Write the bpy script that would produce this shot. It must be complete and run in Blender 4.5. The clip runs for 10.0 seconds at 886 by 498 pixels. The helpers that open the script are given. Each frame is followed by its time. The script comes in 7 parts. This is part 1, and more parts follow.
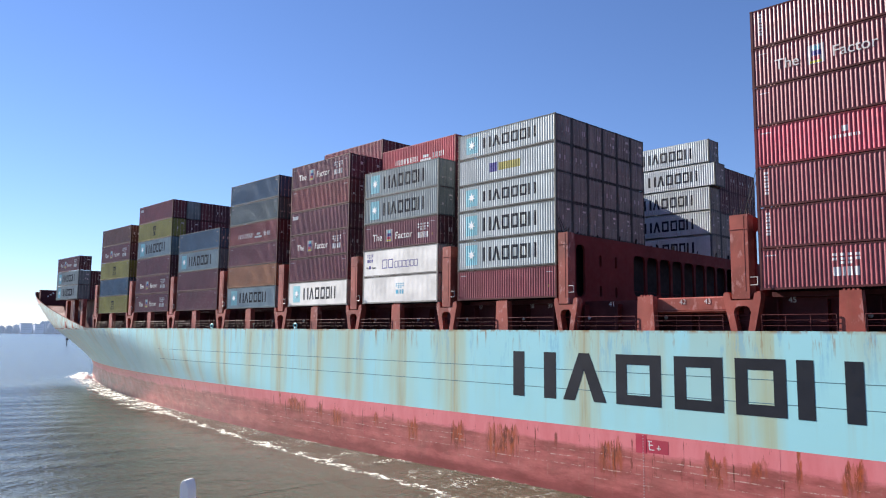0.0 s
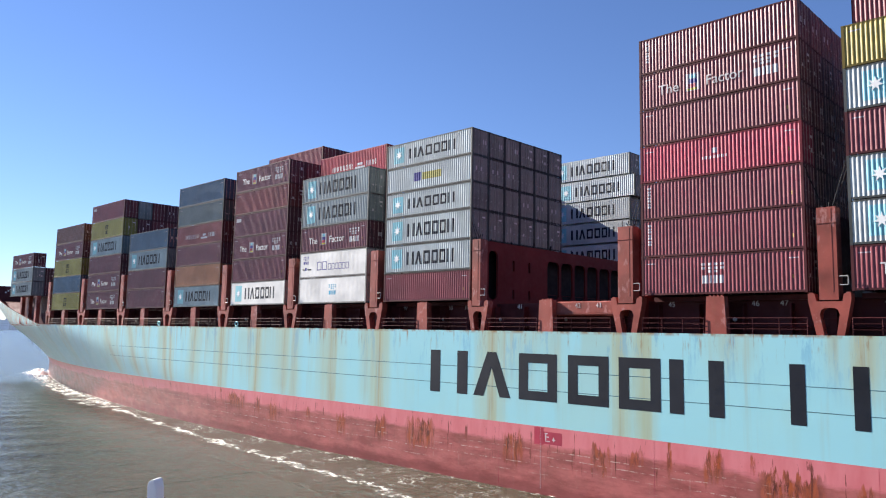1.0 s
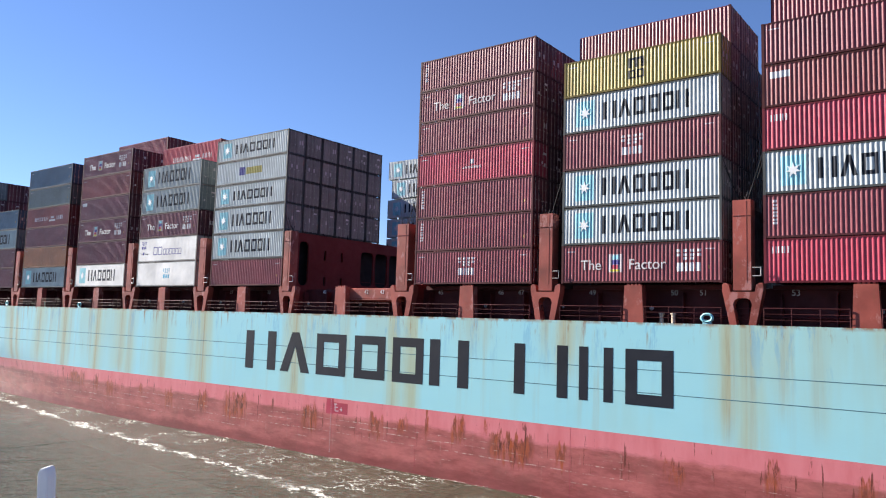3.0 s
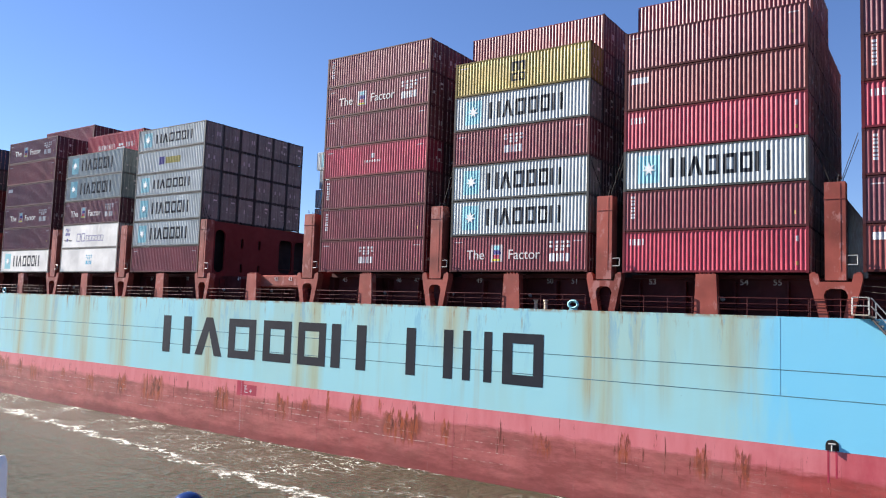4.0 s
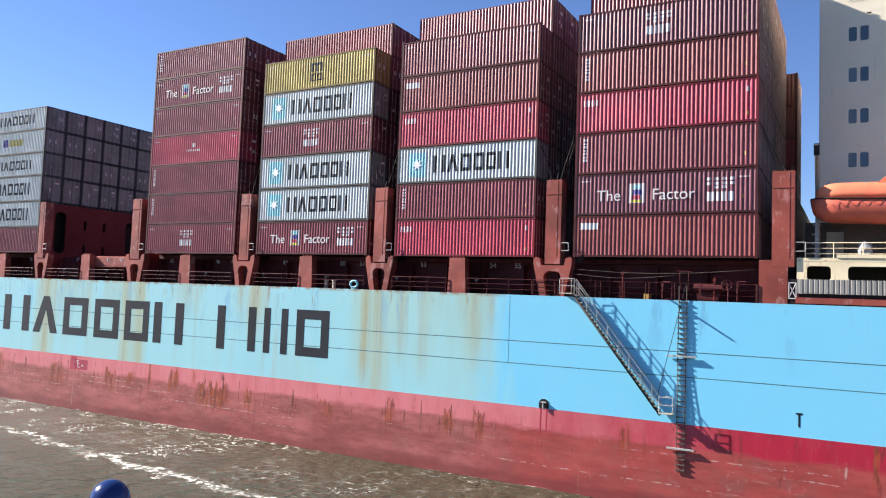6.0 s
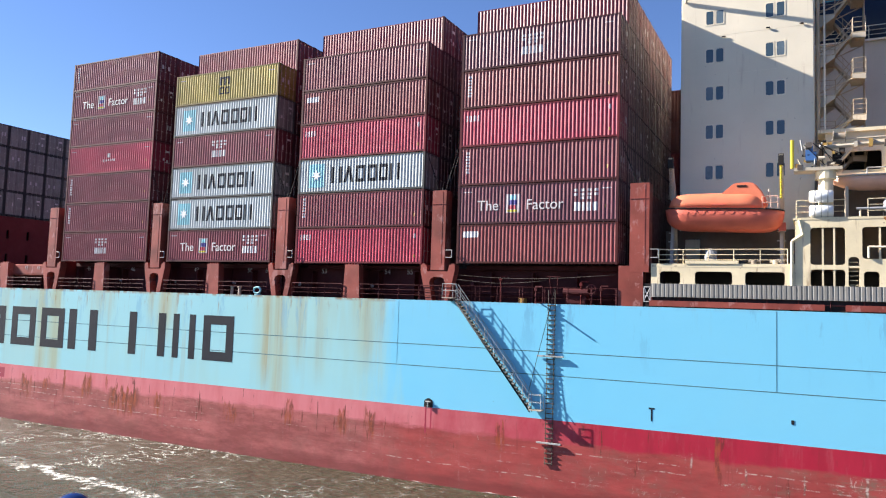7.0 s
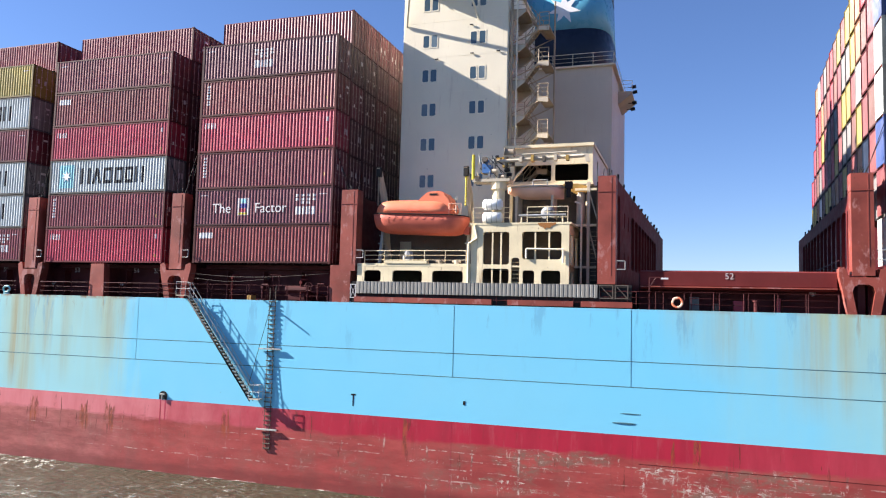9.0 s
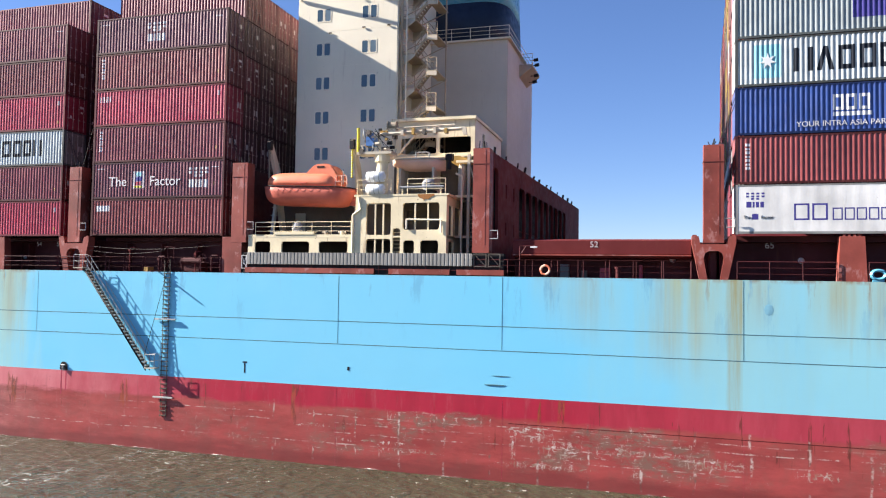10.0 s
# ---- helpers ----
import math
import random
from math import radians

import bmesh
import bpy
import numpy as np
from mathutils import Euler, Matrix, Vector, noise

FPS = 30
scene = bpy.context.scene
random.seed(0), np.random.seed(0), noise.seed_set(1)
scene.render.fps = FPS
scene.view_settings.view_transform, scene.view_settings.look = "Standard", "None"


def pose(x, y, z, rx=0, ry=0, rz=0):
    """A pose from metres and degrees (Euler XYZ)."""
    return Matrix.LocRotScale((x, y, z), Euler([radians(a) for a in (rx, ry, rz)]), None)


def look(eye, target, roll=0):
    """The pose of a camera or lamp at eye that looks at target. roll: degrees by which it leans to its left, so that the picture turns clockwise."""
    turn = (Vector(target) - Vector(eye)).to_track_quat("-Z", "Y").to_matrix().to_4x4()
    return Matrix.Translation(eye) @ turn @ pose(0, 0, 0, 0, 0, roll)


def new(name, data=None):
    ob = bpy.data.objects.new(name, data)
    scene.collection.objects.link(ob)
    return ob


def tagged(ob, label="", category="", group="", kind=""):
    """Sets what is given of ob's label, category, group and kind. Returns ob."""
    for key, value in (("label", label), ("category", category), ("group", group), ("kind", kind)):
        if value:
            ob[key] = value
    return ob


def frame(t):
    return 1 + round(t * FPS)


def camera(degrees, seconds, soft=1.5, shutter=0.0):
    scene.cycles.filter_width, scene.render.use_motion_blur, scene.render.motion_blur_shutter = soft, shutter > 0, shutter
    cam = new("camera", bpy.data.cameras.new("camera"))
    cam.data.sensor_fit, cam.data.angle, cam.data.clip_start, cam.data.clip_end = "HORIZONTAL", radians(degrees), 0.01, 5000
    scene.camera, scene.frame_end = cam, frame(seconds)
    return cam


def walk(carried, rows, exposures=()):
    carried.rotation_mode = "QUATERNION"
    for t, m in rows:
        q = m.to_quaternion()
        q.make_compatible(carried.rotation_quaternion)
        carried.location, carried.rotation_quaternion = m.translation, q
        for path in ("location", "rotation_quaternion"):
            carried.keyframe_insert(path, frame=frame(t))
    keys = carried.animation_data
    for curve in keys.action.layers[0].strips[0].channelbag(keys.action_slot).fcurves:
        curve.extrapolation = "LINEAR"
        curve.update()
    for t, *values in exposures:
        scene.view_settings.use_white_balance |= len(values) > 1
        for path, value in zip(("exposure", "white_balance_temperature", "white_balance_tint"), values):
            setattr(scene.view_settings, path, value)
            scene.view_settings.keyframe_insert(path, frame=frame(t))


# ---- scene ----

# ---------------------------------------------------------------- camera
# Ship space: x away from the viewer across the ship, y towards the bow, z up.
# The viewer stands still; the ship slides past, +y, drawing slowly nearer.
cam = camera(61.5, 10.0, 1.15)
EXPOSURE, SKY, SUN = 1.62, 0.047, 5.0
BALANCE = (6720.0, 12.0)
EYE = (0.69, 0.94, 13.12)
LIFT = 0.75
TURNS = [
    (0.0, -43.98, 6.41, -0.51), (0.5, -44.66, 6.44, -0.71), (1.0, -46.03, 6.45, -1.04), (1.5, -47.85, 6.28, -1.23),
    (2.0, -49.72, 6.02, -1.35), (2.5, -51.34, 5.77, -1.53), (4.0, -55.73, 4.67, -1.92), (4.5, -57.25, 4.07, -1.95),
    (5.0, -58.72, 3.70, -2.05), (5.5, -59.92, 3.59, -2.17), (7.0, -63.23, 4.28, -1.86), (7.5, -65.10, 4.94, -1.78),
    (8.0, -67.58, 5.86, -1.82), (8.5, -70.27, 6.94, -1.84), (9.0, -71.56, 4.60, -1.51), (9.5, -72.68, 2.92, -1.22),
    (10.0, -73.55, 2.40, -0.92),
]
walk(cam, [(t, pose(*EYE, 90 + pitch, roll, yaw)) for t, yaw, pitch, roll in TURNS], [(0.0, EXPOSURE - 0.12, *BALANCE), (3.0, EXPOSURE - 0.07, *BALANCE), (6.0, EXPOSURE + 0.03, *BALANCE), (10.0, EXPOSURE + 0.07, *BALANCE)])


def ship_at(t):
    """The ship's place at t seconds."""
    return Matrix.Translation((-0.3412 * t + 0.00096 * t * t, 6.7262 * t - 0.01014 * t * t, LIFT))


def foam_at(t):
    """The drift of the river's surface and its foam."""
    return Matrix.Translation((-0.78 * t, 2.3 * t, 0.0))


# ---------------------------------------------------------------- sky and sun
SUN_TO = Vector((-0.83, 3.8, 2.32)).normalized()
world = bpy.data.worlds.new("sky")
scene.world = world
world.use_nodes = True
wn = world.node_tree
sky = wn.nodes.new("ShaderNodeTexSky")
sky.sky_type = "NISHITA"
sky.sun_disc = False
sky.sun_elevation = math.asin(SUN_TO.z)
sky.sun_rotation = math.atan2(SUN_TO.x, SUN_TO.y) % (2 * math.pi)
sky.air_density, sky.dust_density, sky.ozone_density = 1.0, 0.0, 6.0
tint = wn.nodes.new("ShaderNodeMix")
tint.data_type, tint.blend_type = "RGBA", "MULTIPLY"
tint.inputs[0].default_value, tint.inputs[7].default_value = 1.0, (0.98, 1.0, 1.19, 1.0)
wn.links.new(sky.outputs[0], tint.inputs[6])
wn.links.new(tint.outputs[2], wn.nodes["Background"].inputs[0])
wn.nodes["Background"].inputs[1].default_value = SKY
sun = new("sun", bpy.data.lights.new("sun", "SUN"))
sun.data.energy, sun.data.angle, sun.data.color = SUN, radians(0.55), (1.0, 0.955, 0.90)
sun.matrix_world = look(SUN_TO * 100, (0, 0, 0))

# ---------------------------------------------------------------- materials
def shader(name, rough=0.5, metal=0.0):
    m = bpy.data.materials.new(name)
    m.use_nodes = True
    b = m.node_tree.nodes["Principled BSDF"]
    b.inputs["Roughness"].default_value, b.inputs["Metallic"].default_value = rough, metal
    return m, m.node_tree, b


def node(nt, kind, **sets):
    n = nt.nodes.new(kind)
    for k, v in sets.items():
        n.inputs[k.replace("_", " ")].default_value = v
    return n


def coords(nt, scale=(1, 1, 1), jitter=True):
    """Object coordinates, shifted by the object's own random number."""
    tc = nt.nodes.new("ShaderNodeTexCoord")
    mp = nt.nodes.new("ShaderNodeMapping")
    mp.inputs["Scale"].default_value = scale
    nt.links.new(tc.outputs["Object"], mp.inputs["Vector"])
    if jitter:
        oi = nt.nodes.new("ShaderNodeObjectInfo")
        sc = nt.nodes.new("ShaderNodeMath")
        sc.operation = "MULTIPLY"
        sc.inputs[1].default_value = 37.0
        nt.links.new(oi.outputs["Random"], sc.inputs[0])
        nt.links.new(sc.outputs[0], mp.inputs["Location"])
    return mp.outputs[0]


def noise_of(nt, vec, scale, detail=4.0, rough=0.55):
    n = node(nt, "ShaderNodeTexNoise", Scale=scale, Detail=detail, Roughness=rough)
    nt.links.new(vec, n.inputs["Vector"])
    return n.outputs["Fac"]


def span(nt, val, a, b, lo=0.0, hi=1.0):
    n = node(nt, "ShaderNodeMapRange", From_Min=a, From_Max=b, To_Min=lo, To_Max=hi)
    nt.links.new(val, n.inputs["Value"])
    return n.outputs["Result"]


def calc(nt, op, a, b):
    n = nt.nodes.new("ShaderNodeMath")
    n.operation = op
    for i, v in enumerate((a, b)):
        if isinstance(v, (int, float)):
            n.inputs[i].default_value = v
        else:
            nt.links.new(v, n.inputs[i])
    return n.outputs[0]


def blend(nt, fac, a, b, how="MIX"):
    n = nt.nodes.new("ShaderNodeMix")
    n.data_type, n.blend_type = "RGBA", how
    for sock, v in ((n.inputs[0], fac), (n.inputs[6], a), (n.inputs[7], b)):
        if isinstance(v, (int, float)):
            sock.default_value = v
        elif isinstance(v, tuple):
            sock.default_value = (*v, 1.0)
        else:
            nt.links.new(v, sock)
    return n.outputs[2]


def bumped(nt, b, height, strength=0.3, dist=0.01):
    n = node(nt, "ShaderNodeBump", Strength=strength, Distance=dist)
    nt.links.new(height, n.inputs["Height"])
    nt.links.new(n.outputs[0], b.inputs["Normal"])


RUST = (0.19, 0.075, 0.03)


def paint(name, rgb, rough=0.45, wear=0.35, rust=0.25, metal=0.0, big=0.35, grain=9.0, gloss=0.36, scuff=0.0, rough_skin=0.25):
    """Painted steel: blotches, grain, runs of rust down the face and chips."""
    m, nt, b = shader(name, rough, metal)
    v = coords(nt)
    dark = tuple(c * (1 - wear) for c in rgb)
    pale = tuple(min(1.0, c * 1.12 + 0.02 * wear) for c in rgb)
    col = blend(nt, span(nt, noise_of(nt, v, big, 5), 0.32, 0.68), dark, pale)
    col = blend(nt, span(nt, noise_of(nt, v, grain, 3), 0.35, 0.75, 0.0, 0.35 * wear), col, tuple(c * 0.55 for c in rgb))
    if scuff > 0:
        bare = span(nt, noise_of(nt, coords(nt, (1.0, 1.0, 0.6)), 1.1, 7, 0.7), 0.56, 0.62, 0.0, scuff)
        col = blend(nt, bare, col, tuple(min(1.0, c * 0.9 + 0.16) for c in rgb))
    if rust > 0:
        run = noise_of(nt, coords(nt, (2.2, 2.2, 0.22)), 1.3, 5, 0.65)
        col = blend(nt, span(nt, run, 0.60, 0.74, 0.0, rust), col, RUST)
        chip = noise_of(nt, v, 3.1, 7, 0.72)
        col = blend(nt, span(nt, chip, 0.665, 0.70, 0.0, min(1.0, rust * 2.2)), col, (0.10, 0.045, 0.025))
    nt.links.new(col, b.inputs["Base Color"])
    nt.links.new(span(nt, noise_of(nt, v, 2.0, 4), 0.3, 0.7, rough - 0.1, rough + 0.15), b.inputs["Roughness"])
    bumped(nt, b, noise_of(nt, v, 6.0, 6), rough_skin, 0.006)
    b.inputs["Specular IOR Level"].default_value = gloss
    return m


PAINTS = {
    "maroon": (0.225, 0.040, 0.052), "plum": (0.165, 0.040, 0.056), "crimson": (0.44, 0.036, 0.070), "brick": (0.23, 0.042, 0.042),
    "brown": (0.17, 0.060, 0.045), "red": (0.38, 0.030, 0.045), "grey": (0.52, 0.56, 0.55), "slate": (0.30, 0.34, 0.34),
    "steel": (0.25, 0.33, 0.365), "olive": (0.34, 0.29, 0.06), "yellow": (0.42, 0.31, 0.06), "navy": (0.038, 0.10, 0.175),
    "green_grey": (0.115, 0.145, 0.15), "orange": (0.43, 0.185, 0.09), "white": (0.74, 0.725, 0.69), "blue": (0.020, 0.055, 0.22),
    # The last two: grey and maroon darkened to hold the inboard ends' shade.
    "dark_grey": (0.16, 0.165, 0.175), "ash": (0.205, 0.182, 0.172), "dusk": (0.115, 0.026, 0.031),
}
COLOUR_WORDS = {
    "maroon": "maroon", "plum": "dark plum", "crimson": "crimson", "brick": "brick red", "brown": "faded red-brown", "red": "bright red",
    "grey": "light grey", "slate": "weathered grey-green", "steel": "weathered steel blue", "olive": "dull olive yellow", "yellow": "yellow",
    "navy": "dark navy", "green_grey": "dark grey-green", "orange": "weathered orange", "white": "white", "blue": "royal blue",
    "dark_grey": "dark grey", "ash": "dull grey", "dusk": "dark maroon",
}
BOX = {k: paint("paint_" + k, v, 0.40, 0.26, 0.12 if k not in ("white", "grey") else 0.10, gloss=0.45, rough_skin=0.06) for k, v in PAINTS.items()}
# Rail paint darkened to hold the shade of the gaps between tiers.
RAIL_SHADE = {k: paint("rail_" + k, tuple(c * (0.34 if k not in ("ash", "grey") else 0.14) for c in v), 0.55, 0.4, 0.12, gloss=0.2) for k, v in PAINTS.items()}
# Door paint darkened throughout: the shade on the after ends sits in its colour.
DOOR_SHADE = {k: paint("door_" + k, tuple(c * 0.55 for c in v) if k not in ("ash", "grey") else PAINTS["ash"], 0.55, 0.45, 0.22, gloss=0.25) for k, v in PAINTS.items()}
M_ROD = paint("worn_lock_rod", (0.40, 0.28, 0.26), 0.5, 0.4, 0.25)
M_RODGREY = paint("grey_lock_rod", (0.34, 0.31, 0.30), 0.5, 0.4, 0.25)
M_RED = paint("oxide_red_steel", (0.31, 0.062, 0.042), 0.5, 0.5, 0.5, scuff=0.55)
# Oxide red darkened to put shade into walls and beams that stand unlit.
M_SHADE_RED = paint("dull_red_steel", (0.135, 0.022, 0.022), 0.7, 0.2, 0.15)
M_OLDBLUE = paint("old_blue_patch", (0.20, 0.45, 0.56), 0.5, 0.3, 0.1)
M_SHADE_RED.node_tree.nodes["Principled BSDF"].inputs["Specular IOR Level"].default_value = 0.12
M_SEAM = paint("blue_seam", (0.055, 0.15, 0.19), 0.85, 0.3, 0.3)
# Dark red taken lower still to deepen the shade under the stacks by colour.
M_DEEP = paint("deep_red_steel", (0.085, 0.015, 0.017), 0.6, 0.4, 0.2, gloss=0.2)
M_CREAM = paint("cream_steel", (0.80, 0.68, 0.45), 0.5, 0.2, 0.75)
M_HOUSE = paint("house_white", (0.77, 0.70, 0.55), 0.45, 0.10, 0.22, big=0.12)
M_CASING = paint("stone_grey_steel", (0.58, 0.53, 0.45), 0.5, 0.12, 0.15, big=0.12)
M_TAN = paint("tan_steel", (0.55, 0.47, 0.36), 0.5, 0.25, 0.5)
M_STAIR = paint("brown_stair_steel", (0.44, 0.345, 0.235), 0.55, 0.35, 0.5)
M_GALV = paint("galvanised_steel", (0.46, 0.46, 0.44), 0.5, 0.3, 0.35, metal=0.2)
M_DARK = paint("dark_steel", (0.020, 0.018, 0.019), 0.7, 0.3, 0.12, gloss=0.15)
M_BOAT = paint("orange_fibreglass", (0.74, 0.205, 0.105), 0.5, 0.15, 0.05)
M_BOATLOW = paint("faded_orange_fibreglass", (0.56, 0.120, 0.078), 0.55, 0.2, 0.08)
M_PINK = paint("pale_orange_fibreglass", (0.78, 0.48, 0.36), 0.5, 0.2, 0.1)
M_WHITE = paint("white_enamel", (0.80, 0.80, 0.79), 0.35, 0.1, 0.06)
M_NAVY = paint("funnel_navy", (0.012, 0.020, 0.040), 0.42, 0.25, 0.0)
M_SKYBLUE = paint("funnel_light_blue", (0.10, 0.36, 0.50), 0.3, 0.2, 0.03)
M_YELLOW = paint("yellow_enamel", (0.60, 0.50, 0.04), 0.4, 0.2, 0.1)
M_OCHRE = paint("ochre_paint", (0.44, 0.27, 0.07), 0.45, 0.3, 0.4)
M_BLUEMACH = paint("blue_machine_paint", (0.06, 0.17, 0.42), 0.4, 0.3, 0.2)
M_INK = paint("black_lettering", (0.009, 0.012, 0.020), 0.55, 0.2, 0.0, gloss=0.2)
M_LETTER = paint("white_lettering", (0.66, 0.64, 0.64), 0.5, 0.25, 0.0)
M_CODE = paint("faded_white_lettering", (0.42, 0.36, 0.37), 0.5, 0.15, 0.0)
M_FADED = paint("worn_white_lettering", (0.58, 0.50, 0.50), 0.5, 0.3, 0.0)
M_PALEBLUE = paint("light_blue_panel", (0.25, 0.55, 0.61), 0.45, 0.15, 0.0)
M_PURPLE = paint("indigo_lettering", (0.05, 0.04, 0.22), 0.45, 0.15, 0.0)
M_ROPE = paint("rope", (0.30, 0.25, 0.19), 0.9, 0.4, 0.0)
M_WOOD = paint("weathered_wood", (0.20, 0.165, 0.13), 0.85, 0.5, 0.0)
M_TREAD = paint("brown_gangway_tread", (0.20, 0.115, 0.065), 0.7, 0.4, 0.3)
M_RUST = paint("orange_rust", (0.42, 0.17, 0.045), 0.85, 0.45, 0.8)
M_RUNG = paint("dark_wet_wood", (0.085, 0.065, 0.050), 0.7, 0.4, 0.0)
# Tan darkened to put shade into deep recesses; also serves dark fittings.
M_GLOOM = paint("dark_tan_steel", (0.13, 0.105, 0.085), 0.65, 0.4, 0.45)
M_CLOTH = paint("grey_canvas", (0.27, 0.28, 0.30), 0.9, 0.3, 0.0)
M_HULLGREY = paint("corrugated_grey_screen", (0.25, 0.24, 0.22), 0.55, 0.2, 0.25)
M_BALL = paint("glossy_blue_enamel", (0.012, 0.030, 0.12), 0.16, 0.2, 0.0)


def glass_dark():
    m, nt, b = shader("window_glass", 0.06)
    b.inputs["Base Color"].default_value = (0.05, 0.085, 0.11, 1)
    b.inputs["Specular IOR Level"].default_value = 0.8
    return m


M_GLASS = glass_dark()
# Opaque, slightly paler blue-grey for some of the panes.
M_PALE_PANE = paint("drawn_blind_behind_glass", (0.12, 0.17, 0.21), 0.2, 0.15, 0.0)


RUNS = ((123.0, 1.2, 0.7, 4.0), (113.5, 1.1, 0.75, 3.0), (108.6, 0.7, 0.5, 3.0), (101.5, 1.0, 0.85, 2.5), (99.6, 0.5, 0.8, 2.5), (92.4, 0.8, 0.6, 3.5),
        (84.7, 0.8, 0.9, 2.0), (83.2, 0.4, 0.5, 4.0), (76.1, 0.7, 1.0, 2.0), (70.2, 0.9, 0.7, 3.0), (68.2, 0.7, 0.8, 2.0), (61.0, 1.0, 0.75, 2.0), (55.1, 0.5, 0.5, 3.5),
        (53.0, 0.7, 1.0, 1.5), (37.8, 0.75, 0.95, 1.5), (36.3, 0.4, 0.6, 5.0), (30.8, 0.6, 0.4, 6.0), (24.9, 0.4, 0.85, 1.5), (22.7, 0.45, 0.9, 1.5), (16.2, 0.9, 0.45, 9.0),
        (9.4, 0.5, 0.6, 9.0), (7.8, 0.7, 0.95, 7.5), (-4.3, 0.6, 0.9, 4.0), (-5.5, 0.6, 0.75, 2.0), (-7.6, 0.5, 0.5, 6.0), (-9.6, 0.6, 0.45, 5.0), (-14.2, 0.6, 0.6, 6.5),
        (-58.4, 0.6, 0.5, 9.6), (-67.2, 0.5, 0.45, 6.0), (-70.9, 0.5, 0.4, 9.0), (-60.6, 1.3, 0.4, 8.0), (-65.6, 1.2, 0.45, 6.0), (-75.2, 0.7, 0.8, 8.5), (-77.4, 0.5, 0.5, 8.0))
CLUSTERS = ((84.4, 0.25, 4.6, 3.2, 0.9), (80.6, 2.4, 4.1, 2.6, 0.9), (75.4, 0.6, 3.9, 2.4, 0.8), (72.2, 1.1, 3.3, 1.6, 0.9), (64.9, 0.5, 3.6, 2.5, 0.8), (59.0, 0.9, 3.3, 1.6, 0.9),
            (52.5, 0.9, 3.6, 1.7, 0.9), (46.8, 2.1, 3.9, 1.5, 1.0), (40.7, 0.2, 4.2, 3.2, 0.8), (35.3, 1.3, 3.7, 1.7, 1.0), (26.6, 1.0, 3.6, 2.0, 0.9), (23.5, 0.7, 3.6, 2.6, 0.8),
            (20.8, 0.16, 5.9, 4.2, 1.0), (20.8, 0.25, 4.1, 2.8, 0.9), (17.5, 0.8, 4.3, 2.6, 1.0), (14.8, 0.2, 4.3, 3.4, 0.8), (12.4, 2.3, 3.5, 1.6, 1.0), (8.0, 0.5, 3.2, 1.8, 0.9),
            (1.2, 0.16, 5.9, 5.0, 1.0), (-0.7, 0.9, 3.3, 2.2, 0.7), (-6.9, 0.5, 4.0, 2.4, 0.9), (-12.2, 0.6, 3.8, 2.2, 0.8), (-14.7, 0.6, 4.1, 2.4, 0.8), (-40.0, 0.2, 4.6, 2.2, 0.7),
            (-59.1, 0.22, 4.6, 2.9, 0.9), (-57.6, 0.12, 4.2, 3.2, 0.8), (-25.5, 0.4, 3.9, 2.4, 0.7))
SCRAPES = ((-59.1, 1.45, 1.0, 0.65), (-58.0, 0.45, 2.4, 0.16), (-55.9, 1.3, 0.16, 1.1), (-57.1, 2.6, 1.2, 0.5), (-62.9, 1.7, 0.5, 0.4), (-63.7, 0.6, 0.14, 0.6), (-68.4, 1.4, 1.6, 0.30),
           (-64.5, 1.75, 2.2, 0.10), (-46.0, 1.15, 1.9, 0.12), (-41.5, 2.0, 1.2, 0.12), (-49.0, 0.7, 2.0, 0.10), (-74.0, 1.2, 0.9, 0.3))


def hull_kit(name):
    """A shader with the ship's own y and z, and the lengths whose paint is tired."""
    m, nt, b = shader(name, 0.42)
    tc = nt.nodes.new("ShaderNodeTexCoord")
    sp = nt.nodes.new("ShaderNodeSeparateXYZ")
    nt.links.new(tc.outputs["Object"], sp.inputs[0])
    y, z = sp.outputs["Y"], sp.outputs["Z"]

    def grain(fy, fz, detail=5, rough=0.6, fx=0.1):
        mp = nt.nodes.new("ShaderNodeMapping")
        mp.inputs["Scale"].default_value = (fx, fy, fz)
        nt.links.new(tc.outputs["Object"], mp.inputs["Vector"])
        return noise_of(nt, mp.outputs[0], 1.0, detail, rough)

    def times(*vals):
        out = vals[0]
        for w in vals[1:]:
            out = calc(nt, "MULTIPLY", out, w)
        return out

    fore = span(nt, calc(nt, "ADD", y, span(nt, grain(0.8, 0.12), 0.3, 0.7, -1.6, 1.6)), -17.5, -14.0)
    after = span(nt, calc(nt, "ADD", y, span(nt, grain(0.25, 0.05), 0.3, 0.7, -5.0, 5.0)), -58.0, -74.0)
    return m, nt, b, y, z, grain, times, fore, after


